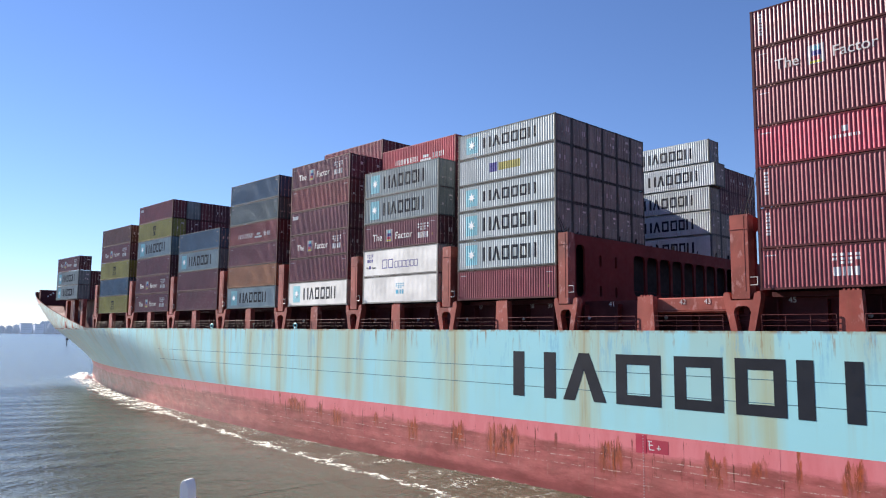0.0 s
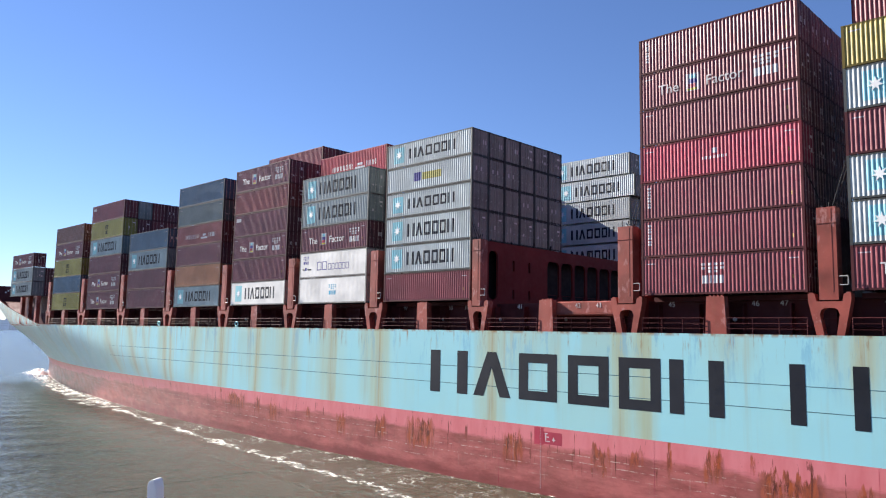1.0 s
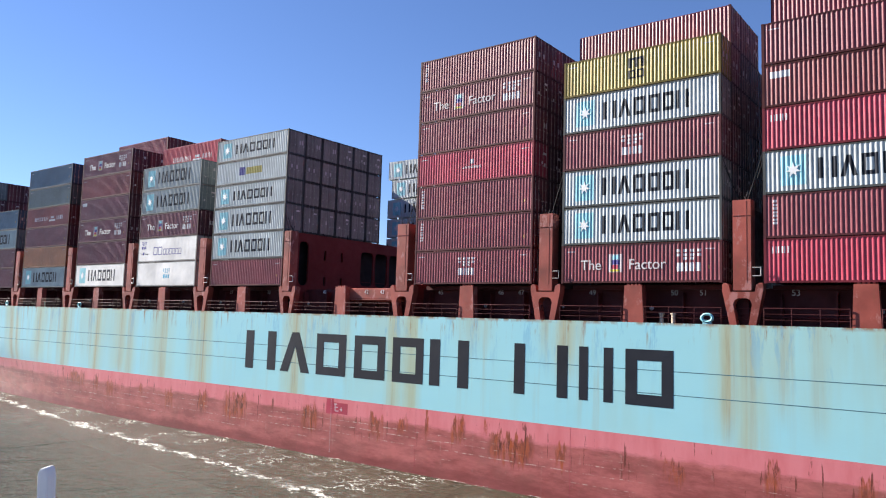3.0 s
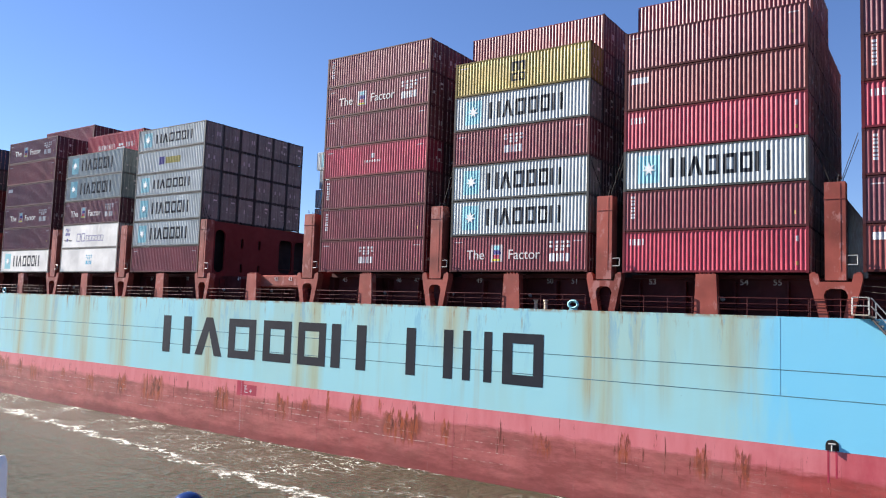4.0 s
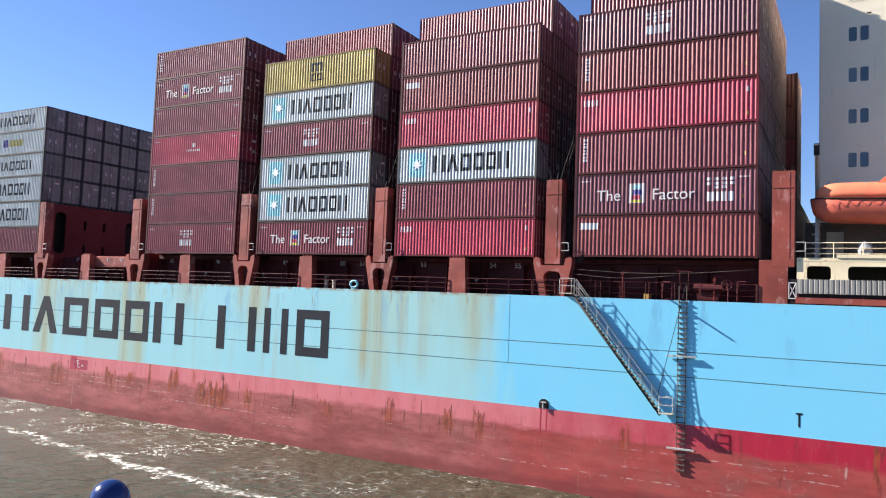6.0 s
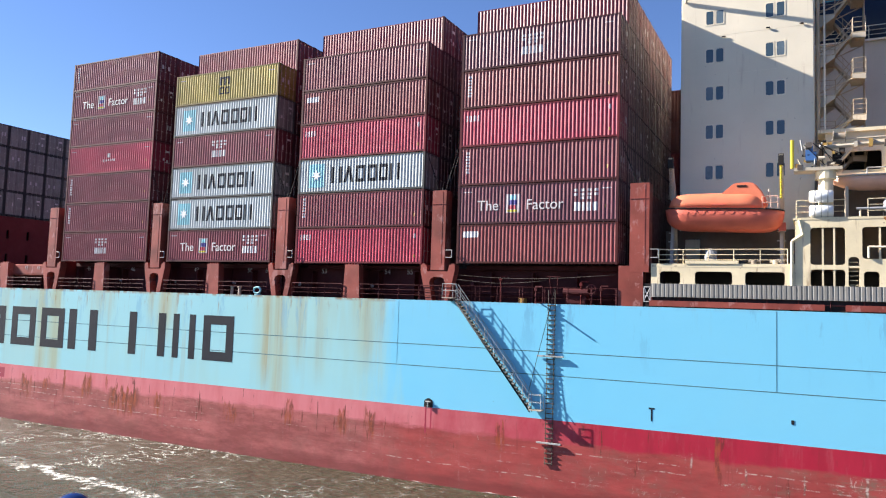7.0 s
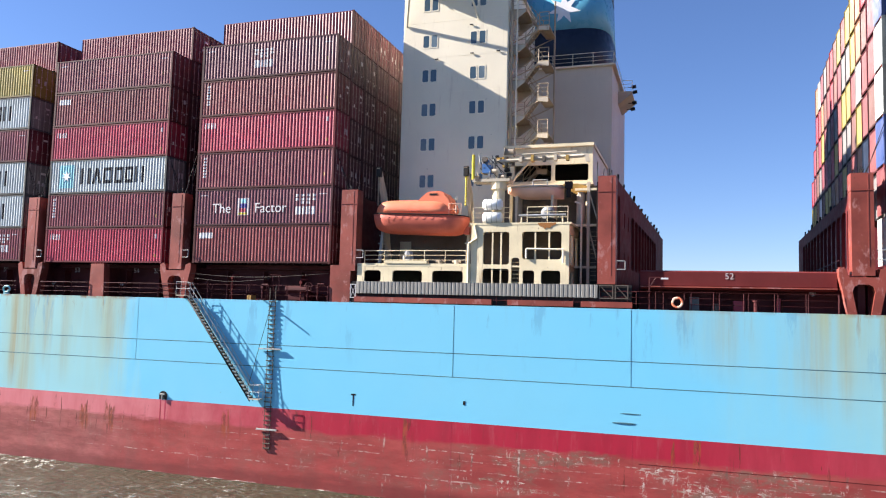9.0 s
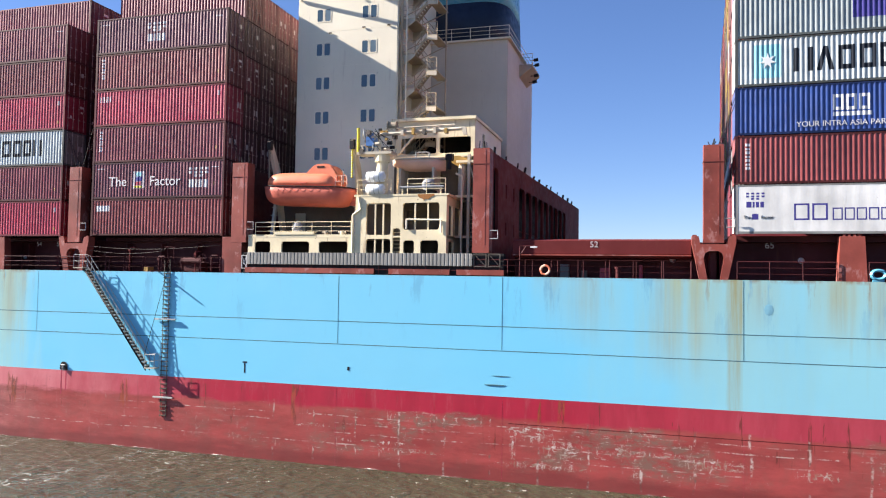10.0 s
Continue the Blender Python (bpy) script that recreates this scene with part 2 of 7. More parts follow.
def hull_finish(nt, b, col, y, z, grain, times):
    """The plating chafed bare below the anchor, the gloss and the dents."""
    cy = calc(nt, "DIVIDE", calc(nt, "SUBTRACT", y, 206.0), 6.0)
    cz = calc(nt, "DIVIDE", calc(nt, "SUBTRACT", calc(nt, "ADD", z, times(cy, 1.2)), 4.4), 1.5)
    chafe = span(nt, calc(nt, "ADD", times(cy, cy), times(cz, cz)), 1.6, 0.1)
    col = blend(nt, times(chafe, span(nt, grain(0.25, 0.9, 6, 0.7), 0.40, 0.58)), col, (0.58, 0.55, 0.53))
    col = blend(nt, times(chafe, span(nt, grain(0.5, 1.6, 6, 0.75), 0.56, 0.62), 0.8), col, (0.10, 0.07, 0.07))
    nt.links.new(col, b.inputs["Base Color"])
    nt.links.new(span(nt, grain(0.5, 0.5, 5, 0.55, 0.5), 0.3, 0.7, 0.36, 0.55), b.inputs["Roughness"])
    b.inputs["Specular IOR Level"].default_value = 0.32
    bumped(nt, b, grain(0.5, 0.8, 7, 0.65, 0.5), 0.3, 0.04)


def topside_paint():
    """Light blue topsides with rust runs, washes and repainted lengths."""
    m, nt, b, y, z, grain, times, fore, after = hull_kit("topside_paint")
    v = coords(nt, (1, 1, 1), False)
    tired = calc(nt, "MAXIMUM", fore, times(after, 0.8))
    blue = blend(nt, tired, (0.165, 0.55, 0.765), (0.30, 0.585, 0.61))
    blue = blend(nt, span(nt, noise_of(nt, v, 0.07, 4), 0.35, 0.65, 0.0, 0.4), blue, (0.22, 0.54, 0.68))
    fade = span(nt, z, 4.8, 12.4, 0.30, 1.0)
    # faint washes everywhere on the tired lengths
    wash = times(span(nt, grain(0.20, 0.03, 4), 0.49, 0.60), tired, fade, 0.55)
    blue = blend(nt, wash, blue, (0.33, 0.45, 0.36))
    run = times(span(nt, grain(1.05, 0.05, 4), 0.55, 0.68), span(nt, grain(0.16, 0.02, 2), 0.42, 0.58), tired, fade, 0.6)
    blue = blend(nt, run, blue, (0.35, 0.27, 0.13))
    # the great rust runs, each below its own scupper: place, half breadth, strength, lowest reach
    sway = span(nt, grain(0.30, 0.10, 4), 0.25, 0.75, -0.16, 0.16)
    ys = calc(nt, "ADD", y, sway)
    rake = calc(nt, "ADD", ys, times(span(nt, y, 95.0, 140.0), calc(nt, "SUBTRACT", 12.0, z), 1.1))
    halo, core = 0.0, 0.0
    for at, half, strong, reach in RUNS:
        d = calc(nt, "ABSOLUTE", calc(nt, "SUBTRACT", rake if at > 95 else ys, at), 0.0)
        down = span(nt, z, reach, reach + 3.0, 0.0, strong)
        halo = calc(nt, "MAXIMUM", halo, times(span(nt, d, half * 3.0, half * 0.5), down))
        core = calc(nt, "MAXIMUM", core, times(span(nt, d, half * 1.0, half * 0.1), down))
    thread = span(nt, grain(5.0, 0.07, 4, 0.65), 0.34, 0.62, 0.25, 1.0)
    blue = blend(nt, times(halo, span(nt, grain(1.6, 0.10, 5), 0.3, 0.6, 0.35, 1.0), 0.85), blue, (0.37, 0.44, 0.30))
    blue = blend(nt, times(core, thread, 0.72), blue, blend(nt, span(nt, grain(2.5, 0.3, 5), 0.4, 0.6), (0.35, 0.31, 0.18), (0.27, 0.19, 0.095)))
    # one plate stained from edge to edge
    plate = times(span(nt, y, 22.05, 22.15), span(nt, y, 25.55, 25.45), span(nt, grain(0.9, 0.12, 5), 0.35, 0.62, 0.25, 0.85))
    blue = blend(nt, plate, blue, (0.34, 0.42, 0.30))
    edge_rust = times(span(nt, grain(2.2, 0.22, 6, 0.7), 0.58, 0.66), span(nt, z, 10.6, 12.66), calc(nt, "ADD", times(tired, 0.9), 0.08))
    blue = blend(nt, edge_rust, blue, (0.25, 0.12, 0.045))
    rim = times(span(nt, z, 12.42, 12.62), span(nt, grain(1.3, 0.6, 6, 0.7), 0.44, 0.56), calc(nt, "ADD", times(tired, 0.7), 0.12))
    blue = blend(nt, rim, blue, (0.26, 0.13, 0.05))
    blue = blend(nt, times(span(nt, grain(0.8, 0.14, 6, 0.7), 0.56, 0.62), span(nt, z, 8.0, 12.0), 0.5), blue, (0.12, 0.33, 0.50))
    # brown stain running down one plate beside a seam, and a paler one before it
    ragged = calc(nt, "ADD", y, span(nt, grain(1.5, 0.4), 0.3, 0.7, -0.10, 0.10))
    stain = times(span(nt, ragged, -68.9, -69.15), span(nt, y, -69.98, -69.90), span(nt, grain(3.0, 0.15, 6, 0.7), 0.36, 0.60, 0.35, 1.0), span(nt, z, 5.0, 12.0, 0.45, 0.9))
    blue = blend(nt, stain, blue, (0.31, 0.29, 0.14))
    pale = times(span(nt, ragged, -65.2, -65.4), span(nt, y, -69.1, -68.0), span(nt, grain(1.3, 0.06), 0.40, 0.62), span(nt, z, 8.0, 12.6), 0.75)
    blue = blend(nt, pale, blue, (0.38, 0.42, 0.24))
    blue = blend(nt, span(nt, noise_of(nt, v, 1.7, 6, 0.7), 0.72, 0.75, 0.0, 0.8), blue, (0.10, 0.16, 0.19))
    # red-leaded rim at the tip of the bow
    rim_z = calc(nt, "ADD", z, span(nt, grain(0.3, 0.3, 5), 0.3, 0.7, -0.5, 0.5))
    blue = blend(nt, times(span(nt, rim_z, 19.1, 19.5), span(nt, y, 205.0, 222.0), 0.9), blue, (0.42, 0.15, 0.13))
    hull_finish(nt, b, blue, y, z, grain, times)
    return m


def boot_paint():
    """Red boot-topping: pink and chalky, crimson where repainted, with rust, scrapes and bare patches."""
    m, nt, b, y, z, grain, times, fore, after = hull_kit("boot_paint")
    tired = calc(nt, "MAXIMUM", fore, times(after, 0.8))
    # red boot-topping: pink and chalky on the tired length, crimson where repainted
    chalky = calc(nt, "MAXIMUM", span(nt, calc(nt, "ADD", y, span(nt, grain(0.35, 0.25, 5), 0.3, 0.7, -6.0, 6.0)), -34.0, -14.0), times(after, 0.22))
    red = blend(nt, chalky, (0.40, 0.017, 0.042), (0.60, 0.185, 0.20))
    red = blend(nt, span(nt, grain(0.9, 0.25), 0.42, 0.68, 0.0, 0.55), red, blend(nt, chalky, (0.27, 0.014, 0.030), (0.50, 0.105, 0.115)))
    red = blend(nt, times(span(nt, grain(1.7, 0.3, 6, 0.7), 0.56, 0.70), 0.18), red, (0.46, 0.16, 0.17))
    zw = calc(nt, "ADD", z, span(nt, grain(0.20, 0.8, 7, 0.7), 0.25, 0.75, -0.45, 0.45))
    low = span(nt, zw, 3.50, 3.12)
    worn = blend(nt, span(nt, grain(0.30, 1.1, 6, 0.68), 0.38, 0.62), blend(nt, fore, (0.265, 0.045, 0.040), (0.225, 0.055, 0.048)), blend(nt, fore, (0.39, 0.070, 0.062), (0.41, 0.118, 0.108)))
    worn = blend(nt, span(nt, grain(0.5, 0.5, 6, 0.7), 0.48, 0.66, 0.0, 0.5), worn, (0.23, 0.080, 0.064))
    red = blend(nt, times(low, 0.95), red, worn)
    # clusters of rust hanging in narrow runs: place, half breadth, top, bottom, strength
    lean = calc(nt, "ADD", y, span(nt, grain(1.2, 0.5, 4), 0.25, 0.75, -0.12, 0.12))
    fall = span(nt, grain(3.4, 0.02, 3), 0.25, 0.75, -0.75, 0.75)
    zr = calc(nt, "ADD", z, fall)
    amount = 0.0
    for at, half, top, foot, strong in CLUSTERS:
        d = calc(nt, "ABSOLUTE", calc(nt, "SUBTRACT", lean, at), 0.0)
        up = times(span(nt, zr, top + 0.12, top - 0.05), span(nt, zr, foot - 0.35, foot + 0.5))
        amount = calc(nt, "MAXIMUM", amount, times(span(nt, d, half, half * 0.6), up, strong))
    comb = span(nt, grain(2.6, 0.42, 8, 0.80), 0.445, 0.485)
    tone = blend(nt, span(nt, grain(3.0, 0.9, 5, 0.7), 0.42, 0.56), (0.33, 0.066, 0.016), (0.075, 0.018, 0.013))
    red = blend(nt, times(amount, comb), red, tone)
    haze = times(amount, span(nt, grain(1.8, 0.6, 6, 0.7), 0.36, 0.58), 0.6)
    red = blend(nt, haze, red, (0.34, 0.085, 0.045))
    few = times(span(nt, grain(2.6, 0.20, 5, 0.66), 0.63, 0.65), span(nt, zr, 4.3, 4.1), span(nt, zr, 1.2, 2.4), calc(nt, "ADD", times(tired, 0.7), 0.2))
    red = blend(nt, few, red, (0.12, 0.030, 0.020))
    drip = times(span(nt, grain(2.4, 0.32, 5, 0.65), 0.655, 0.675), span(nt, z, 0.6, 2.0), 0.7)
    red = blend(nt, drip, red, (0.12, 0.030, 0.020))
    # thin broken scrapes along the plate edges, and flaked bare patches further aft
    flaw = span(nt, grain(1.7, 1.4, 8, 0.78), 0.49, 0.57)
    lift = calc(nt, "ADD", z, span(nt, grain(0.12, 0.1, 3), 0.3, 0.7, -0.10, 0.10))
    lines = 0.0
    for level in (2.75, 2.25, 1.6, 0.85):
        one = span(nt, calc(nt, "ABSOLUTE", calc(nt, "SUBTRACT", lift, level), 0.0), 0.05, 0.012)
        lines = calc(nt, "MAXIMUM", one, lines)
    lines = times(lines, flaw, span(nt, grain(0.10, 0.9, 3), 0.44, 0.54))
    red = blend(nt, times(lines, 0.8), red, (0.55, 0.42, 0.37))
    stretch = calc(nt, "ADD", times(span(nt, y, -30.0, -46.0), span(nt, y, -84.0, -70.0)), 0.12)
    patch = times(span(nt, grain(0.13, 0.28, 5), 0.49, 0.56), low, span(nt, z, -0.2, 0.7), calc(nt, "MINIMUM", stretch, 1.0))
    dull = times(patch, span(nt, grain(0.8, 1.8, 7, 0.72), 0.43, 0.56), 0.8)
    red = blend(nt, dull, red, (0.19, 0.115, 0.085))
    bare = calc(nt, "MAXIMUM", span(nt, grain(0.8, 4.6, 8, 0.78), 0.585, 0.625), span(nt, grain(3.4, 1.2, 8, 0.78), 0.60, 0.635))
    red = blend(nt, times(bare, patch, 0.75), red, (0.58, 0.46, 0.40))
    # scrapes that follow the ribs behind the plating
    rib = calc(nt, "PINGPONG", calc(nt, "ADD", y, span(nt, grain(0.5, 0.5), 0.3, 0.7, -0.10, 0.10)), 1.6)
    ribs = times(span(nt, rib, 0.10, 0.03), span(nt, grain(0.9, 1.1, 7, 0.74), 0.49, 0.56), low, calc(nt, "MINIMUM", stretch, 1.0), 0.8)
    red = blend(nt, ribs, red, blend(nt, span(nt, grain(2.0, 2.0, 4), 0.45, 0.55), (0.60, 0.50, 0.44), (0.15, 0.09, 0.07)))
    # the worst scraped spots: place, height, reach along and up
    scraped = 0.0
    for at, up, ry, rz in SCRAPES:
        ey = calc(nt, "DIVIDE", calc(nt, "SUBTRACT", y, at), ry)
        ez = calc(nt, "DIVIDE", calc(nt, "SUBTRACT", z, up), rz)
        scraped = calc(nt, "MAXIMUM", scraped, span(nt, calc(nt, "ADD", times(ey, ey), times(ez, ez)), 2.2, 0.0))
    worst = times(scraped, 0.060)
    flake = calc(nt, "MAXIMUM", span(nt, calc(nt, "ADD", grain(1.8, 5.5, 8, 0.78), worst), 0.60, 0.63), span(nt, calc(nt, "ADD", grain(6.0, 1.8, 8, 0.78), worst), 0.60, 0.63))
    red = blend(nt, times(span(nt, scraped, 0.0, 0.15), flake, 0.9), red, blend(nt, span(nt, grain(1.5, 1.5, 4), 0.42, 0.60), (0.58, 0.50, 0.44), (0.26, 0.17, 0.12)))
    stray = times(span(nt, grain(3.0, 1.2, 7, 0.74), 0.675, 0.70), low, 0.7)
    red = blend(nt, stray, red, (0.50, 0.37, 0.33))
    smudge = times(span(nt, y, 138.0, 168.0), span(nt, y, 206.0, 190.0), span(nt, zw, 2.6, 1.4), span(nt, grain(0.12, 0.5, 6, 0.7), 0.40, 0.58), 0.75)
    red = blend(nt, smudge, red, (0.07, 0.040, 0.040))
    wet = span(nt, zw, 0.35, -0.15)
    red = blend(nt, times(wet, 0.6), red, (0.15, 0.030, 0.028))
    hull_finish(nt, b, red, y, z, grain, times)
    return m


M_HULL = topside_paint()
M_BOOT = boot_paint()


def water_paint():
    m, nt, b = shader("river_water", 0.20)
    v = coords(nt, (1, 1, 1), False)
    col = blend(nt, span(nt, noise_of(nt, v, 0.02, 4), 0.35, 0.65), (0.041, 0.044, 0.027), (0.057, 0.055, 0.034))
    nt.links.new(col, b.inputs["Base Color"])
    b.inputs["IOR"].default_value = 1.33
    a = noise_of(nt, coords(nt, (0.75, 1.0, 1), False), 0.40, 3)
    c = noise_of(nt, coords(nt, (1.0, 0.85, 1), False), 1.25, 4, 0.55)
    e = noise_of(nt, coords(nt, (0.9, 1.0, 1), False), 4.0, 3, 0.5)
    h = calc(nt, "ADD", calc(nt, "ADD", calc(nt, "MULTIPLY", a, 1.0), calc(nt, "MULTIPLY", c, 0.75)), calc(nt, "MULTIPLY", e, 0.16))
    bumped(nt, b, h, 1.0, 0.34)
    return m


M_WATER = water_paint()


def foam_paint(name, lace):
    """White foam in torn strands; bare water shows between them."""
    m, nt, b = shader(name, 0.8)
    b.inputs["Base Color"].default_value = (0.80, 0.78, 0.70, 1)
    uv = nt.nodes.new("ShaderNodeUVMap")
    sp = nt.nodes.new("ShaderNodeSeparateXYZ")
    nt.links.new(uv.outputs[0], sp.inputs[0])
    u = sp.outputs["X"]
    v = coords(nt, (1, 1, 1), False)
    warp = noise_of(nt, coords(nt, (0.6, 0.35, 1), False), 0.8, 6, 0.7)
    uu = calc(nt, "ADD", u, span(nt, warp, 0.2, 0.8, -1.9, 1.9))
    tear = noise_of(nt, coords(nt, (1.0, 0.55, 1), False), 2.2, 8, 0.78)
    patch = noise_of(nt, coords(nt, (0.1, 0.16, 1), False), 1.0, 3)
    core = calc(nt, "MULTIPLY", span(nt, calc(nt, "ABSOLUTE", uu, 0.0), 0.68, 0.05), span(nt, tear, 0.45, 0.57))
    core = calc(nt, "MULTIPLY", core, span(nt, patch, 0.36, 0.52, 0.25, 1.3))
    if lace:
        cells = node(nt, "ShaderNodeTexVoronoi", Scale=0.62)
        cells.feature = "DISTANCE_TO_EDGE"
        wv = nt.nodes.new("ShaderNodeVectorMath")
        wv.operation = "ADD"
        wn3 = node(nt, "ShaderNodeTexNoise", Scale=0.5, Detail=5.0)
        nt.links.new(v, wn3.inputs["Vector"])
        big = nt.nodes.new("ShaderNodeVectorMath")
        big.operation = "SCALE"
        big.inputs["Scale"].default_value = 3.2
        nt.links.new(wn3.outputs["Color"], big.inputs[0])
        nt.links.new(coords(nt, (1.0, 0.55, 1), False), wv.inputs[0])
        nt.links.new(big.outputs[0], wv.inputs[1])
        nt.links.new(wv.outputs[0], cells.inputs["Vector"])
        strand = span(nt, cells.outputs["Distance"], 0.034, 0.006)
        strand = calc(nt, "MULTIPLY", strand, span(nt, patch, 0.45, 0.60))
        strand = calc(nt, "MULTIPLY", strand, span(nt, tear, 0.42, 0.54))
        along = nt.nodes.new("ShaderNodeSeparateXYZ")
        nt.links.new(v, along.inputs[0])
        strand = calc(nt, "MULTIPLY", strand, span(nt, along.outputs["Y"], 2.0, 36.0, 0.0, 1.0))
        strand = calc(nt, "MULTIPLY", strand, span(nt, u, 0.0, 2.0))
        core = calc(nt, "MAXIMUM", core, calc(nt, "MULTIPLY", strand, 0.85))
        fleck = calc(nt, "MULTIPLY", span(nt, tear, 0.60, 0.65), calc(nt, "MULTIPLY", span(nt, patch, 0.46, 0.58), span(nt, u, 1.0, 3.0, 0.0, 0.8)))
        core = calc(nt, "MAXIMUM", core, fleck)
    core = calc(nt, "MINIMUM", core, 1.0)
    nt.links.new(core, b.inputs["Alpha"])
    return m


M_FOAM = foam_paint("foam_strands", True)
M_BOWFOAM = foam_paint("bow_foam", False)


def shore_haze_paint(name, rgb):
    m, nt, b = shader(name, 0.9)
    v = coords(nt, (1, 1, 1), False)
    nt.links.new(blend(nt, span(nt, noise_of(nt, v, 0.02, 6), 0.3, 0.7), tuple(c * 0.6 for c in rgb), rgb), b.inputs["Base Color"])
    # A faint bluish glow paints distance haze over trees, walls and roofs.
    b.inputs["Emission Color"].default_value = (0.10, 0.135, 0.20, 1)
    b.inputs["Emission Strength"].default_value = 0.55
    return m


# ---------------------------------------------------------------- mesh helpers
def box(bm, x0, x1, y0, y1, z0, z1):
    """An upright block between the given bounds."""
    v = [bm.verts.new(p) for p in ((x0, y0, z0), (x1, y0, z0), (x1, y1, z0), (x0, y1, z0), (x0, y0, z1), (x1, y0, z1), (x1, y1, z1), (x0, y1, z1))]
    for f in ((3, 2, 1, 0), (4, 5, 6, 7), (0, 1, 5, 4), (1, 2, 6, 5), (2, 3, 7, 6), (3, 0, 4, 7)):
        bm.faces.new([v[i] for i in f])
    return bm


def tube(bm, p, q, r, n=6):
    """A round bar from p to q."""
    p, q = Vector(p), Vector(q)
    d = (q - p).normalized()
    a = d.orthogonal().normalized()
    c = d.cross(a)
    rings = []
    for o in (p, q):
        rings.append([bm.verts.new(o + r * (a * math.cos(2 * math.pi * i / n) + c * math.sin(2 * math.pi * i / n))) for i in range(n)])
    for i in range(n):
        bm.faces.new((rings[0][i], rings[0][(i + 1) % n], rings[1][(i + 1) % n], rings[1][i]))
    bm.faces.new(rings[0][::-1])
    bm.faces.new(rings[1])
    return bm


def prism(bm, pts, lo, hi, axis="x"):
    """A flat outline pushed from lo to hi along an axis; pts are the other two coordinates in order."""
    put = {"x": lambda a, b, c: (c, a, b), "y": lambda a, b, c: (a, c, b), "z": lambda a, b, c: (a, b, c)}[axis]
    rings = [[bm.verts.new(put(a, b, c)) for a, b in pts] for c in (lo, hi)]
    n = len(pts)
    for i in range(n):
        bm.faces.new((rings[0][i], rings[0][(i + 1) % n], rings[1][(i + 1) % n], rings[1][i]))
    bm.faces.new(rings[0][::-1])
    bm.faces.new(rings[1])
    bmesh.ops.recalc_face_normals(bm, faces=bm.faces[:])
    return bm


def pierced(bm, u, v, holes, lo, hi, axis, fillet=0.0):
    """A slab with rectangular holes (u0, u1, v0, v1); fillet fills the holes' corners."""
    us = sorted({u[0], u[1], *[h[0] for h in holes], *[h[1] for h in holes]})
    vs = sorted({v[0], v[1], *[h[2] for h in holes], *[h[3] for h in holes]})
    for a, b in zip(us, us[1:]):
        run = None
        for c, d in zip(vs, vs[1:]):
            mu, mv = (a + b) / 2, (c + d) / 2
            solid = not any(h[0] < mu < h[1] and h[2] < mv < h[3] for h in holes)
            if solid:
                run = (run[0], d) if run else (c, d)
            if run and (not solid or d == vs[-1] or not fillet):
                prism_box(bm, a, b, run[0], run[1], lo, hi, axis)
                run = None
    if not fillet:
        bmesh.ops.remove_doubles(bm, verts=bm.verts[:], dist=1e-4)
    if fillet:
        for h in holes:
            f = min(fillet, (h[1] - h[0]) / 2.2, (h[3] - h[2]) / 2.2)
            for cu, su in ((h[0], 1), (h[1], -1)):
                for cv, sv in ((h[2], 1), (h[3], -1)):
                    arc = [(cu, cv)] + [(cu + su * f * (1 - math.cos(t)), cv + sv * f * (1 - math.sin(t))) for t in (0, math.pi / 8, math.pi / 4, 3 * math.pi / 8, math.pi / 2)]
                    prism(bm, arc, lo + 0.002, hi - 0.002, axis)
    return bm


def prism_box(bm, a, b, c, d, lo, hi, axis):
    if axis == "x":
        box(bm, lo, hi, a, b, c, d)
    elif axis == "y":
        box(bm, a, b, lo, hi, c, d)
    else:
        box(bm, a, b, c, d, lo, hi)


def ball(bm, centre, rx, ry, rz, n=12, rings=7):
    rows = []
    for j in range(rings + 1):
        t = math.pi * j / rings
        rows.append([bm.verts.new((centre[0] + rx * math.sin(t) * math.cos(2 * math.pi * i / n), centre[1] + ry * math.sin(t) * math.sin(2 * math.pi * i / n), centre[2] + rz * math.cos(t))) for i in range(n)])
    for j in range(rings):
        for i in range(n):
            bm.faces.new((rows[j][i], rows[j + 1][i], rows[j + 1][(i + 1) % n], rows[j][(i + 1) % n]))
    bmesh.ops.remove_doubles(bm, verts=bm.verts[:], dist=1e-5)
    return bm


def mesh_of(name, bm, material):
    me = bpy.data.meshes.new(name)
    bm.to_mesh(me)
    bm.free()
    me.materials.append(material)
    return me


def part(name, bm, material, parent, label="", at=None):
    """Links a bmesh (or a finished mesh) as one part of a thing, or of a part."""
    me = mesh_of(name, bm, material) if isinstance(bm, bmesh.types.BMesh) else bm
    ob = new(name, me)
    ob.parent = parent
    if at is not None:
        ob.location = at
    return tagged(ob, label)


def thing(name, at, label, category, group="", kind=""):
    ob = new(name)
    ob.location = at
    ob.empty_display_size = 0.5
    return tagged(ob, label, category, group, kind)


ABOARD = []


def aboard(ob):
    """Notes a thing that the ship carries."""
    ABOARD.append((ob, ob.matrix_basis.copy()))
    return ob


LETTERS = {}


def words(text, height):
    """A flat mesh of built-in lettering, baseline at the origin, reading along local x."""
    if (text, height) not in LETTERS:
        cu = bpy.data.curves.new("lettering", "FONT")
        cu.body, cu.size, cu.extrude = text, height * 1.38, 0.006
        ob = new("lettering", cu)
        bpy.context.view_layer.update()
        me = bpy.data.meshes.new_from_object(ob.evaluated_get(bpy.context.evaluated_depsgraph_get()))
        bpy.data.objects.remove(ob)
        LETTERS[text, height] = me
    return LETTERS[text, height]


SIDE = Matrix(((0, 0, -1, 0), (-1, 0, 0, 0), (0, 1, 0, 0), (0, 0, 0, 1)))


